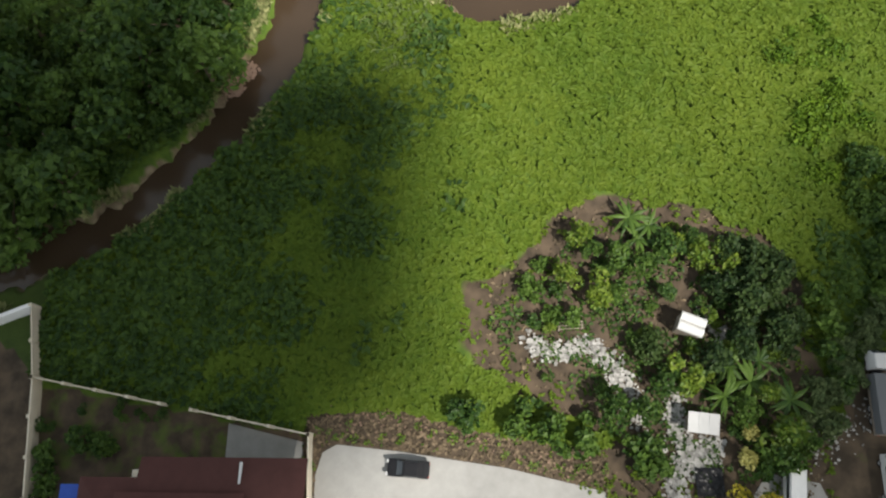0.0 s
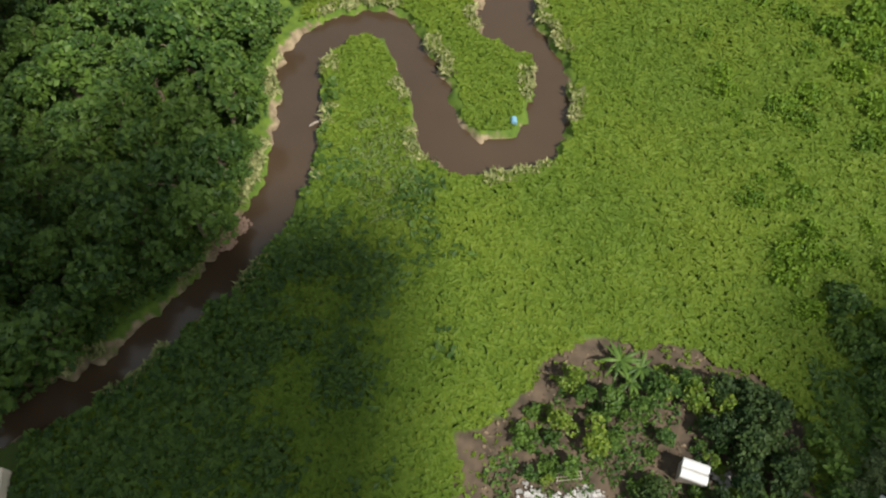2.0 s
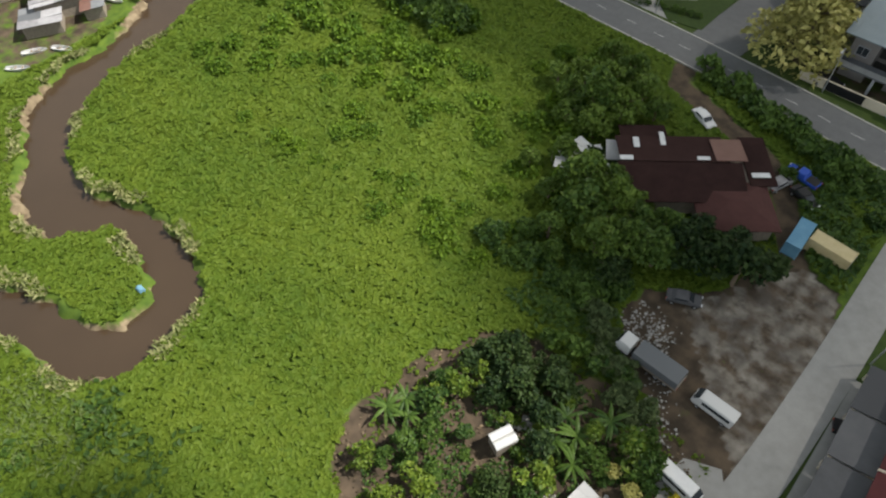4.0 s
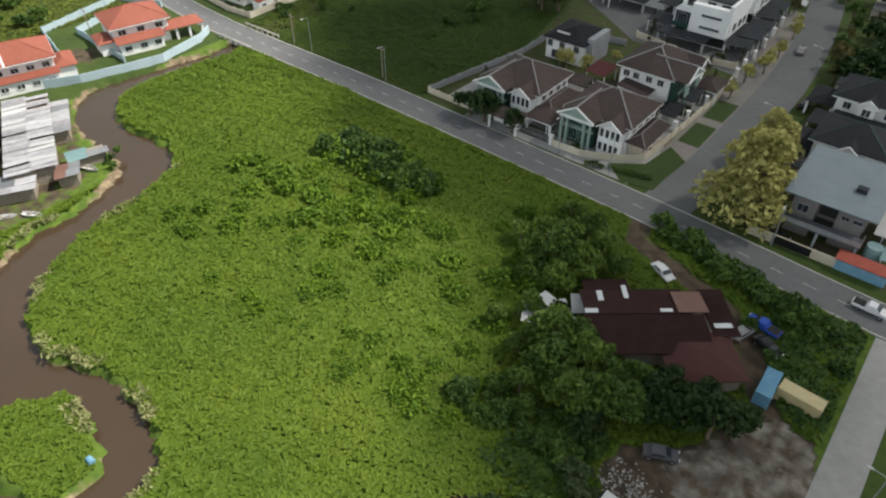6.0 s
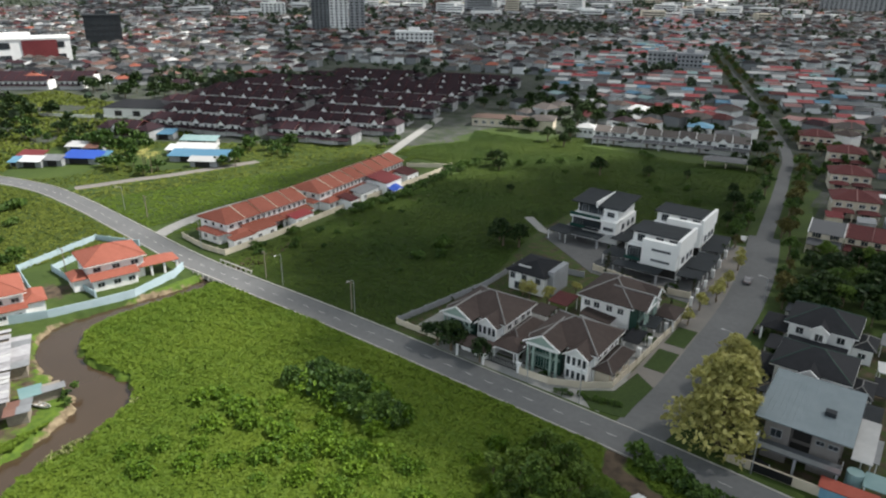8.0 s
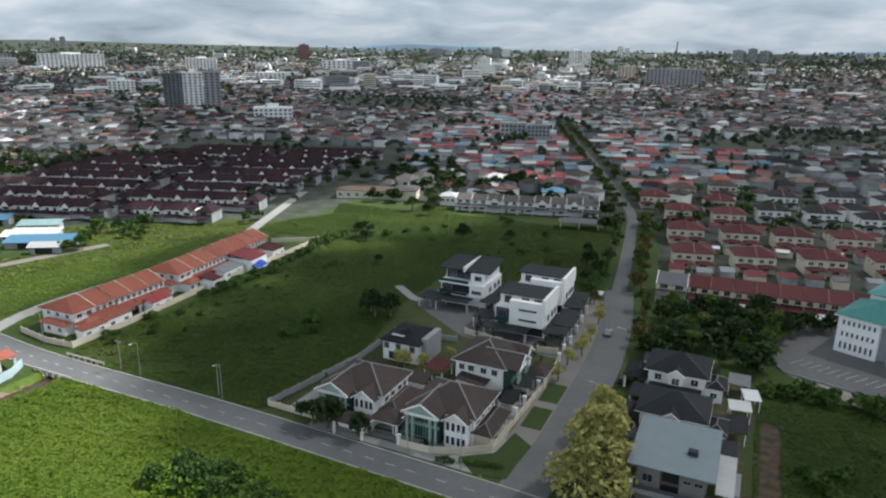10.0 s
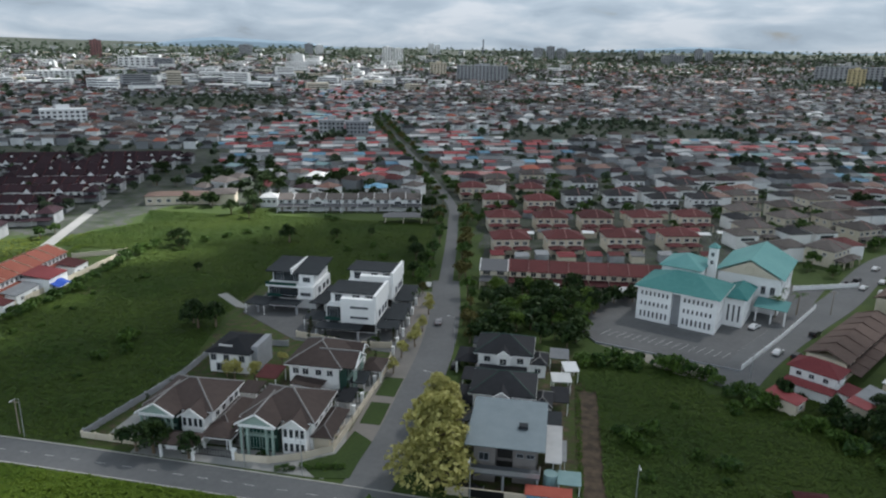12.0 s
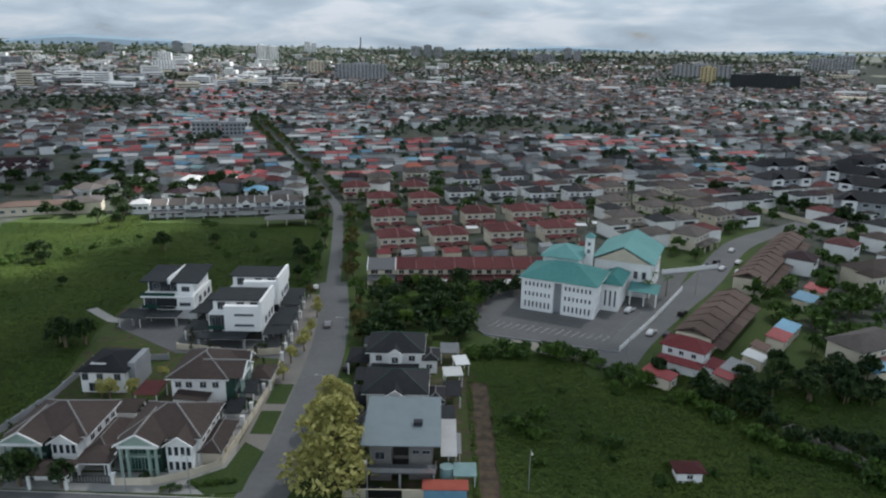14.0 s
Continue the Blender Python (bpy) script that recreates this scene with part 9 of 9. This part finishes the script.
        near_trees.append((x, y, rnd.uniform(0.35, 0.8)))
near_trees += [(rnd.uniform(94, 112), rnd.uniform(160, 186), rnd.uniform(0.5, 0.8)) for k in range(16)] + [(rnd.uniform(112, 134), rnd.uniform(186, 212), rnd.uniform(0.4, 0.8)) for k in range(16)]
grove("garden_planting", "green trees between the suburban houses", near_trees, ("leaf",))
# distant trees: the nearer ones as things, the rest one mesh
town_trees.sort(key=lambda q: math.hypot(q[0], q[1]))
clumps = [crown_mesh("clump", "leaf_haze", 4.2, 7.5, 6, 24, 2.7, 900, 0.0), crown_mesh("clump", "leaf_haze", 4.4, 8.0, 4, 8, 4.2, 901, 0.0)]
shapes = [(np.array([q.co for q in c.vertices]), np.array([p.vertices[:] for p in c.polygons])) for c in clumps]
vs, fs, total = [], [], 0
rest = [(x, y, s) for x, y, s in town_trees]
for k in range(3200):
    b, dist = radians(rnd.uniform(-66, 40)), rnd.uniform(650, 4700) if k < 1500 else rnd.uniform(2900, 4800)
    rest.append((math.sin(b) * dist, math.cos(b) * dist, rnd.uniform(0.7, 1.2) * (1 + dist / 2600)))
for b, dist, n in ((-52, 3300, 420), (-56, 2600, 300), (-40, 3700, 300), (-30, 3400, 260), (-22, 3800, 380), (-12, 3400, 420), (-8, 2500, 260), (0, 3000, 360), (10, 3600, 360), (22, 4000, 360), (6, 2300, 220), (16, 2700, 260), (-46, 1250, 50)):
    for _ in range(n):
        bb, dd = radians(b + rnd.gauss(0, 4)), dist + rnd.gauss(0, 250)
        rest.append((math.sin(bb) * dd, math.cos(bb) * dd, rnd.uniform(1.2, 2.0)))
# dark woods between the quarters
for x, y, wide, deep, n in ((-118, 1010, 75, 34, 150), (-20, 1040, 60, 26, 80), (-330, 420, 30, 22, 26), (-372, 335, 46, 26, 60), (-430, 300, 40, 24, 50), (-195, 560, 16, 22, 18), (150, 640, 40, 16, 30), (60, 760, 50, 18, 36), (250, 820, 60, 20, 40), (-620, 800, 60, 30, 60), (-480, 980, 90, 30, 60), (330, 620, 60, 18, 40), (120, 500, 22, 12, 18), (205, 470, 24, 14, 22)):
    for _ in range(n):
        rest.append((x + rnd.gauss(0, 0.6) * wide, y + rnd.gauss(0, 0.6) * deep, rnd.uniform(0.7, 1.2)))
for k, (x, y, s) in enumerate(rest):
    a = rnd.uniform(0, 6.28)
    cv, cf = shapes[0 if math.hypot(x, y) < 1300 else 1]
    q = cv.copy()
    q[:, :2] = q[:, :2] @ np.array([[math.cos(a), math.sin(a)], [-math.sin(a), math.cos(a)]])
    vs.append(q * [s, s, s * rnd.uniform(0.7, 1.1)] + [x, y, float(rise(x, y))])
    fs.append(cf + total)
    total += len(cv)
# distance haze is in the leaf colour here
far_trees = new("far_trees", soup("far_trees", np.vstack(vs), np.vstack(fs), M["leaf_haze"]))
tagged(far_trees, "trees scattered through the distant town, paled in colour for haze", "trees", kind="stuff")
for c in clumps:
    bpy.data.meshes.remove(c)


# ---- large distant buildings ----
def block(x, y, w, d, h, label, wall="white", floors=8, bays=8, angle=0.0, name="apartment_block", roof=True):
    v = thing(name, label, "building", pose(x, y, float(rise(x, y)) - 0.4, 0, 0, angle), "distant blocks")
    part("wall", walls(-w / 2, w / 2, -d / 2, d / 2, 0, h), M[wall], v)
    part("parapet", box(bmesh.new(), -w / 2 - 0.6, w / 2 + 0.6, -d / 2 - 0.6, d / 2 + 0.6, h, h + 1.4), M[wall], v)
    bw, bh = w / bays * 0.55, h / floors * 0.5
    for i in range(floors):
        bm = bmesh.new()
        for j in range(bays):
            c = -w / 2 + w * (j + 0.5) / bays
            box(bm, c - bw / 2, c + bw / 2, -d / 2 - 0.25, -d / 2 + 0.05, h * (i + 0.3) / floors, h * (i + 0.3) / floors + bh)
        tagged(part("glazing_band", bm, M["glass"], v), kind="stuff")
    if roof:
        part("plant_room", box(bmesh.new(), -w * 0.15, w * 0.15, -d * 0.2, d * 0.2, h + 1.4, h + 5), M[wall], v)
    return v


for x, y, w, d, a in ((198, 312, 30, 13, -28), (186, 374, 30, 13, 16), (222, 352, 32, 13, -52), (205, 420, 34, 13, 16), (238, 392, 34, 13, -50), (250, 342, 34, 13, 24), (262, 432, 34, 13, 22), (292, 410, 36, 13, 26)):
    v = thing("apartment_block", "grey three-storey apartment block with charcoal hipped roofs", "building", pose(x, y, 0, 0, 0, a), "grey apartment blocks")
    part("wall", walls(-w / 2, w / 2, -d / 2, d / 2, 0, 10), M["grey_wall"], v)
    part("roof", hip_roof(-w / 2 - 0.7, w / 2 + 0.7, -d / 2 - 0.7, d / 2 + 0.7, 10, 4.2), M["tile_dark"], v)
    for e in (-w * 0.3, w * 0.3):
        part("gable", walls(e - 3.2, e + 3.2, -d / 2 - 1.4, -d / 2 - 0.01, 0, 10.2), M["white"], v, "white projecting bay")
        part("roof", gable_roof(e - 3.8, e + 3.8, -d / 2 - 2.0, 0, 10.1, 3.2, "y"), M["tile_dark"], v)
        for z in (1.2, 4.5, 7.8):
            plain_window(v, e, -d / 2 - 1.4, z, 3.0, 1.5, "S", "white")
    for z in (1.2, 4.5, 7.8):
        for e in (-0.08, 0.08):
            plain_window(v, e * w, -d / 2, z, 2.4, 1.5, "S", "white")
boundary("boundary_wall", [(142, 362), (156, 328), (169, 301), (184, 280)], 2.2, "cream", "long cream wall along the road", 5.0)
factory = block(-640, 268, 80, 26, 20, "long white and grey factory building with a maroon panel", "white", 2, 4, 68, "factory_building")
part("panel", box(bmesh.new(), 4, 30, -13.6, -13.3, 0.5, 19.5), M["tile_maroon"], factory, "maroon cladding panel")
block(-715, 386, 34, 26, 31, "dark glazed office block", "slate_flat", 6, 6, 62)
block(-684, 664, 25, 20, 44, "grey residential tower in the middle distance", "sheet_grey", 13, 5, 44)
block(-667, 679, 24, 19, 45, "pale residential tower in the middle distance", "white", 13, 4, 44)
block(-652, 697, 20, 19, 46, "tall dark grey residential tower", "grey_wall", 13, 3, 44)
block(-1763, 1350, 165, 30, 40, "long white apartment slab on the far side of town", "white", 9, 16, 52)
block(-1432, 1496, 80, 34, 36, "white hotel block in the distance", "white", 8, 9, 42)
block(-955, 816, 40, 22, 21, "plain white block among houses", "white", 5, 6, 48)
block(-482, 604, 40, 16, 15, "white four-storey office block", "white", 4, 8, 38)
block(-636, 2462, 36, 30, 62, "tall white slab tower of a pair", "white", 16, 4, 14)
block(-598, 2466, 34, 30, 58, "tall white slab tower of a pair", "white", 16, 4, 14)
block(-720, 1820, 30, 26, 50, "white stepped hotel tower", "white", 13, 5, 21)
block(-720, 1812, 56, 30, 30, "broad white foot of a stepped hotel", "white", 8, 8, 21, roof=False)
block(-193, 1608, 116, 34, 37, "long dark grey apartment block", "grey_wall", 10, 14, 6)
block(-350, 1908, 44, 30, 32, "faded pink commercial block", "cream", 7, 5, 10)
block(-1433, 3006, 56, 50, 50, "dark office tower on the skyline", "grey_wall", 12, 6, 25)
block(-1265, 3350, 40, 40, 54, "grey tower on the skyline", "grey_wall", 12, 4, 20)
block(-1215, 3360, 40, 40, 48, "white tower on the skyline", "white", 12, 4, 20)
block(-734, 3777, 30, 40, 58, "white slim tower on the skyline", "white", 14, 3, 11)
block(-700, 3780, 26, 40, 52, "white slim tower on the skyline", "white", 14, 3, 11)
block(-450, 3760, 7, 7, 86, "thin mast tower on the skyline", "grey_wall", 12, 1, 7, roof=False)
block(-140, 3262, 42, 40, 56, "pale tower block on the skyline", "white_far", 14, 4, 2)
block(-84, 3266, 36, 40, 62, "pale tower block on the skyline", "white_far", 14, 4, 2)
block(-36, 3262, 40, 40, 54, "pale tower block on the skyline", "white_far", 14, 4, 2)
block(-205, 592, 22, 14, 14, "white low-rise block of flats", "white_far", 4, 6, 19)
block(-184, 600, 20, 14, 13, "grey low-rise block of flats", "grey_wall", 4, 6, 19)
block(322, 3358, 26, 30, 46, "pale slim tower on the skyline", "white_far", 14, 3, -6)
block(564, 3294, 34, 40, 56, "grey tower on the skyline", "grey_wall", 14, 4, -10)
block(606, 3290, 34, 40, 42, "grey tower on the skyline", "grey_wall", 10, 4, -10)
block(406, 2943, 86, 40, 38, "pale commercial block on the skyline", "white_far", 8, 9, -8)
block(681, 1887, 150, 34, 36, "wide grey commercial block", "grey_wall", 6, 14, -20)
block(640, 1728, 36, 26, 36, "faded yellow commercial block", "yellow_box", 7, 4, -20)
block(655, 1450, 130, 34, 30, "wide dark commercial block", "slate_flat", 6, 12, -25)
block(1270, 2400, 80, 40, 42, "white commercial block far off", "white_far", 7, 8, -28)
block(1330, 2370, 60, 40, 50, "white commercial block far off", "white_far", 9, 6, -28)
block(-2257, 1355, 80, 30, 30, "pale apartment slab in the distance", "white_far", 7, 8, 58)
block(-2216, 1432, 84, 30, 28, "pale apartment slab in the distance", "white_far", 7, 8, 57)
block(-3140, 2318, 22, 30, 60, "pale slim tower on the far skyline", "white_far", 14, 3, 53)
block(-3108, 2346, 24, 30, 66, "pale slim tower on the far skyline", "white_far", 14, 3, 53)
block(-1786, 2460, 40, 40, 64, "rust-coloured tower in the distance", "sheet_rose", 14, 4, 36)
block(-1201, 1842, 116, 40, 30, "white shopping building with a pale roof", "white", 4, 8, 33)
block(-1013, 1266, 66, 30, 19, "white commercial block in the town", "white", 4, 7, 38)
block(-870, 1180, 30, 22, 16, "low rust-red commercial block in town", "sheet_rust", 4, 5, 36)
pale = {"white": bmesh.new(), "cream": bmesh.new(), "grey_wall": bmesh.new(), "glass": bmesh.new()}
for k in range(430):
    b, dist = radians(rnd.gauss(-29, 12) if k < 330 else rnd.uniform(-64, 36)), 1250 + 2700 * rnd.random() ** 1.2
    if not -66 < math.degrees(b) < 38:
        continue
    w, d, h = rnd.uniform(14, 52), rnd.uniform(12, 30), rnd.uniform(7, 17) * (1.9 if rnd.random() < 0.12 else 1.0)
    m = pose(math.sin(b) * dist, math.cos(b) * dist, float(rise(dist, 0)) - 0.3, 0, 0, math.degrees(-b) + rnd.uniform(-25, 25))
    box(pale[rnd.choice(("white", "white", "white", "cream", "grey_wall", "white"))], -w / 2, w / 2, -d / 2, d / 2, -0.1, h, m)
    for f in range(int(h / 4)):
        box(pale["glass"], -w * 0.46, w * 0.46, -d / 2 - 0.3, -d / 2 + 0.05, 1.6 + f * 4, 3.2 + f * 4, m)
for key, bm in pale.items():
    tagged(part("far_buildings", bm, M[key], label="pale commercial buildings across the distant town centre"), category="buildings", kind="stuff")

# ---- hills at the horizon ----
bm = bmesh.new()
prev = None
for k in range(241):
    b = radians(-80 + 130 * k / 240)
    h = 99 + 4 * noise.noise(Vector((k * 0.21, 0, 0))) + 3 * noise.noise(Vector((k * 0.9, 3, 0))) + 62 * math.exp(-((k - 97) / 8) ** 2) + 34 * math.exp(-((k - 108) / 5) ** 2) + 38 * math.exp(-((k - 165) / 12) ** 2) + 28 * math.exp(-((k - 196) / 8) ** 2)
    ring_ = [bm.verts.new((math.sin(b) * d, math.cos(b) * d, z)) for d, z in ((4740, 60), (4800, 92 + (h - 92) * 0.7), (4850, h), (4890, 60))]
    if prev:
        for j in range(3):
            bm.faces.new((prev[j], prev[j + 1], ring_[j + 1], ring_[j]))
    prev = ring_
# the hills look hazy by their colour alone
backdrop = tagged(part("backdrop", bm, M["hill"], label="low wooded hills along the horizon, haze put into their colour"), category="hills", kind="structure")


# ---- clouds overhead, out of the camera's sight ----
def cloud(name, spots, label, mat="cloud", cell=11.0):
    """A lumpy sheet of cloud; spots: where its shade falls, with radii."""
    lift = 700.0
    p = np.array(spots, float)
    x, y = np.meshgrid(np.arange((p[:, 0] - p[:, 2]).min() - cell, (p[:, 0] + p[:, 2]).max() + cell, cell), np.arange((p[:, 1] - p[:, 2]).min() - cell, (p[:, 1] + p[:, 2]).max() + cell, cell))
    depth = np.full(x.shape, -1e9)
    for a, b, r in p:
        depth = np.maximum(depth, (r - np.hypot(x - a, y - b)))
    depth += 5.0 + 2.5 * wobble(x, y, 60.0, 81) + 1.5 * wobble(x, y, 23.0, 82)
    z = lift + np.clip(depth, 0, 60) * 0.25 + 4 * wobble(x, y, 70, 83)
    k = np.arange(x.size).reshape(x.shape)
    q = np.stack([k[:-1, :-1], k[:-1, 1:], k[1:, 1:], k[1:, :-1]], -1)
    q = q[(depth[:-1, :-1] > 0) & (depth[1:, 1:] > 0)].reshape(-1, 4)
    used, q = np.unique(q, return_inverse=True)
    v = np.stack([x + SUN_WAY.x / SUN_WAY.z * z, y + SUN_WAY.y / SUN_WAY.z * z, z], -1).reshape(-1, 3)[used]
    ob = new(name, soup(name, v, q.reshape(-1, 4), M[mat], True))
    return tagged(ob, label, "cloud", kind="structure")


cloud("cloud", [(60, 78, 55), (17, 64, 18), (-62, 90, 8), (-50, 90, 8), (-20, 43, 7), (-6, 66, 20), (-22, 66, 16), (-34, 80, 14), (-46, 88, 11), (-60, 95, 10), (40, 110, 90), (0, 115, 45), (-35, 115, 30), (-65, 125, 30), (-90, 125, 28), (-112, 120, 22),
                (-125, 145, 22), (-15, 160, 60), (-65, 165, 45), (-105, 160, 36), (-120, 185, 28), (-80, 205, 42), (60, 210, 120), (-20, 240, 85), (-80, 245, 40), (-108, 225, 26), (150, 300, 170), (-60, 340, 75), (60, 420, 160), (48, 5, 28), (-14, 40, 8), (-20, 33, 7), (-10, 35, 7)],
      "thin grey cloud shading the houses", "cloud_thin")
cloud("cloud", [(-22, 46, 14), (-30, 62, 15), (-8, 40, 10), (-4, 28, 8), (-72, 91, 9), (-86, 92, 8), (-16, 37, 9), (-25, 37, 8), (-12, 30, 8), (-100, 90, 6), (-42, -57, 17), (-47, -42, 8), (-60, -40, 10), (-6, 58, 10), (0, 74, 12), (-165, 128, 26), (-168, 162, 28), (-176, 196, 25), (-110, 97, 8), (-95, 98, 8), (-128, 101, 8), (62, 122, 50), (28, 122, 22), (-80, 90, 8), (-68, 86, 11), (-74, 79, 9), (-58, 82, 9), (-95, 135, 24), (-100, 160, 20), (-85, 215, 30), (-60, 230, 26), (-110, 126, 16), (-50, 78, 14), (-62, 84, 9), (-120, 105, 9)],
      "fine veil of cloud at the edge of the shade", "cloud_veil")
cloud("cloud", [(-39, -24, 9), (-33, -18, 10), (-24, -17, 10), (-16, -22, 9), (-32, -30, 13), (-40, -44, 9), (-42, -52, 10), (-20, -34, 18), (-6, -38, 13), (-30, -60, 14), (-15, -55, 28), (5, -62, 32), (-10, -95, 50), (22, -42, 26), (-70, -100, 40), (-32, -11, 7), (-42, -17, 7), (-28, -46, 14), (-13, -16, 9), (-4, -30, 15), (-22, -8, 6), (-2, -16, 7), (-12, -9, 6), (-12, -44, 14)], "small dense cloud shading the southern field", "cloud_thick", 7.0)
cloud("cloud", [(-275, 265, 55), (-305, 215, 36), (-245, 315, 45), (-330, 310, 80), (-260, 385, 75)], "thin grey cloud shading the purple terraces")
cloud("cloud", [(-320, 370, 80), (-215, 450, 90), (-340, 440, 120), (-420, 560, 180), (-150, 600, 180), (100, 650, 240), (-350, 800, 240), (-50, 900, 260), (300, 600, 260), (-650, 700, 220), (300, 950, 320), (-600, 1100, 320), (-150, 1300, 330), (500, 1300, 380),
                (-900, 1600, 380), (-100, 1850, 420), (800, 2000, 480), (1600, 2700, 650), (700, 3300, 700), (-2300, 1500, 500), (-100, 4300, 500), (-1200, 900, 300)], "broad cloud bank shading the town", cell=30.0)
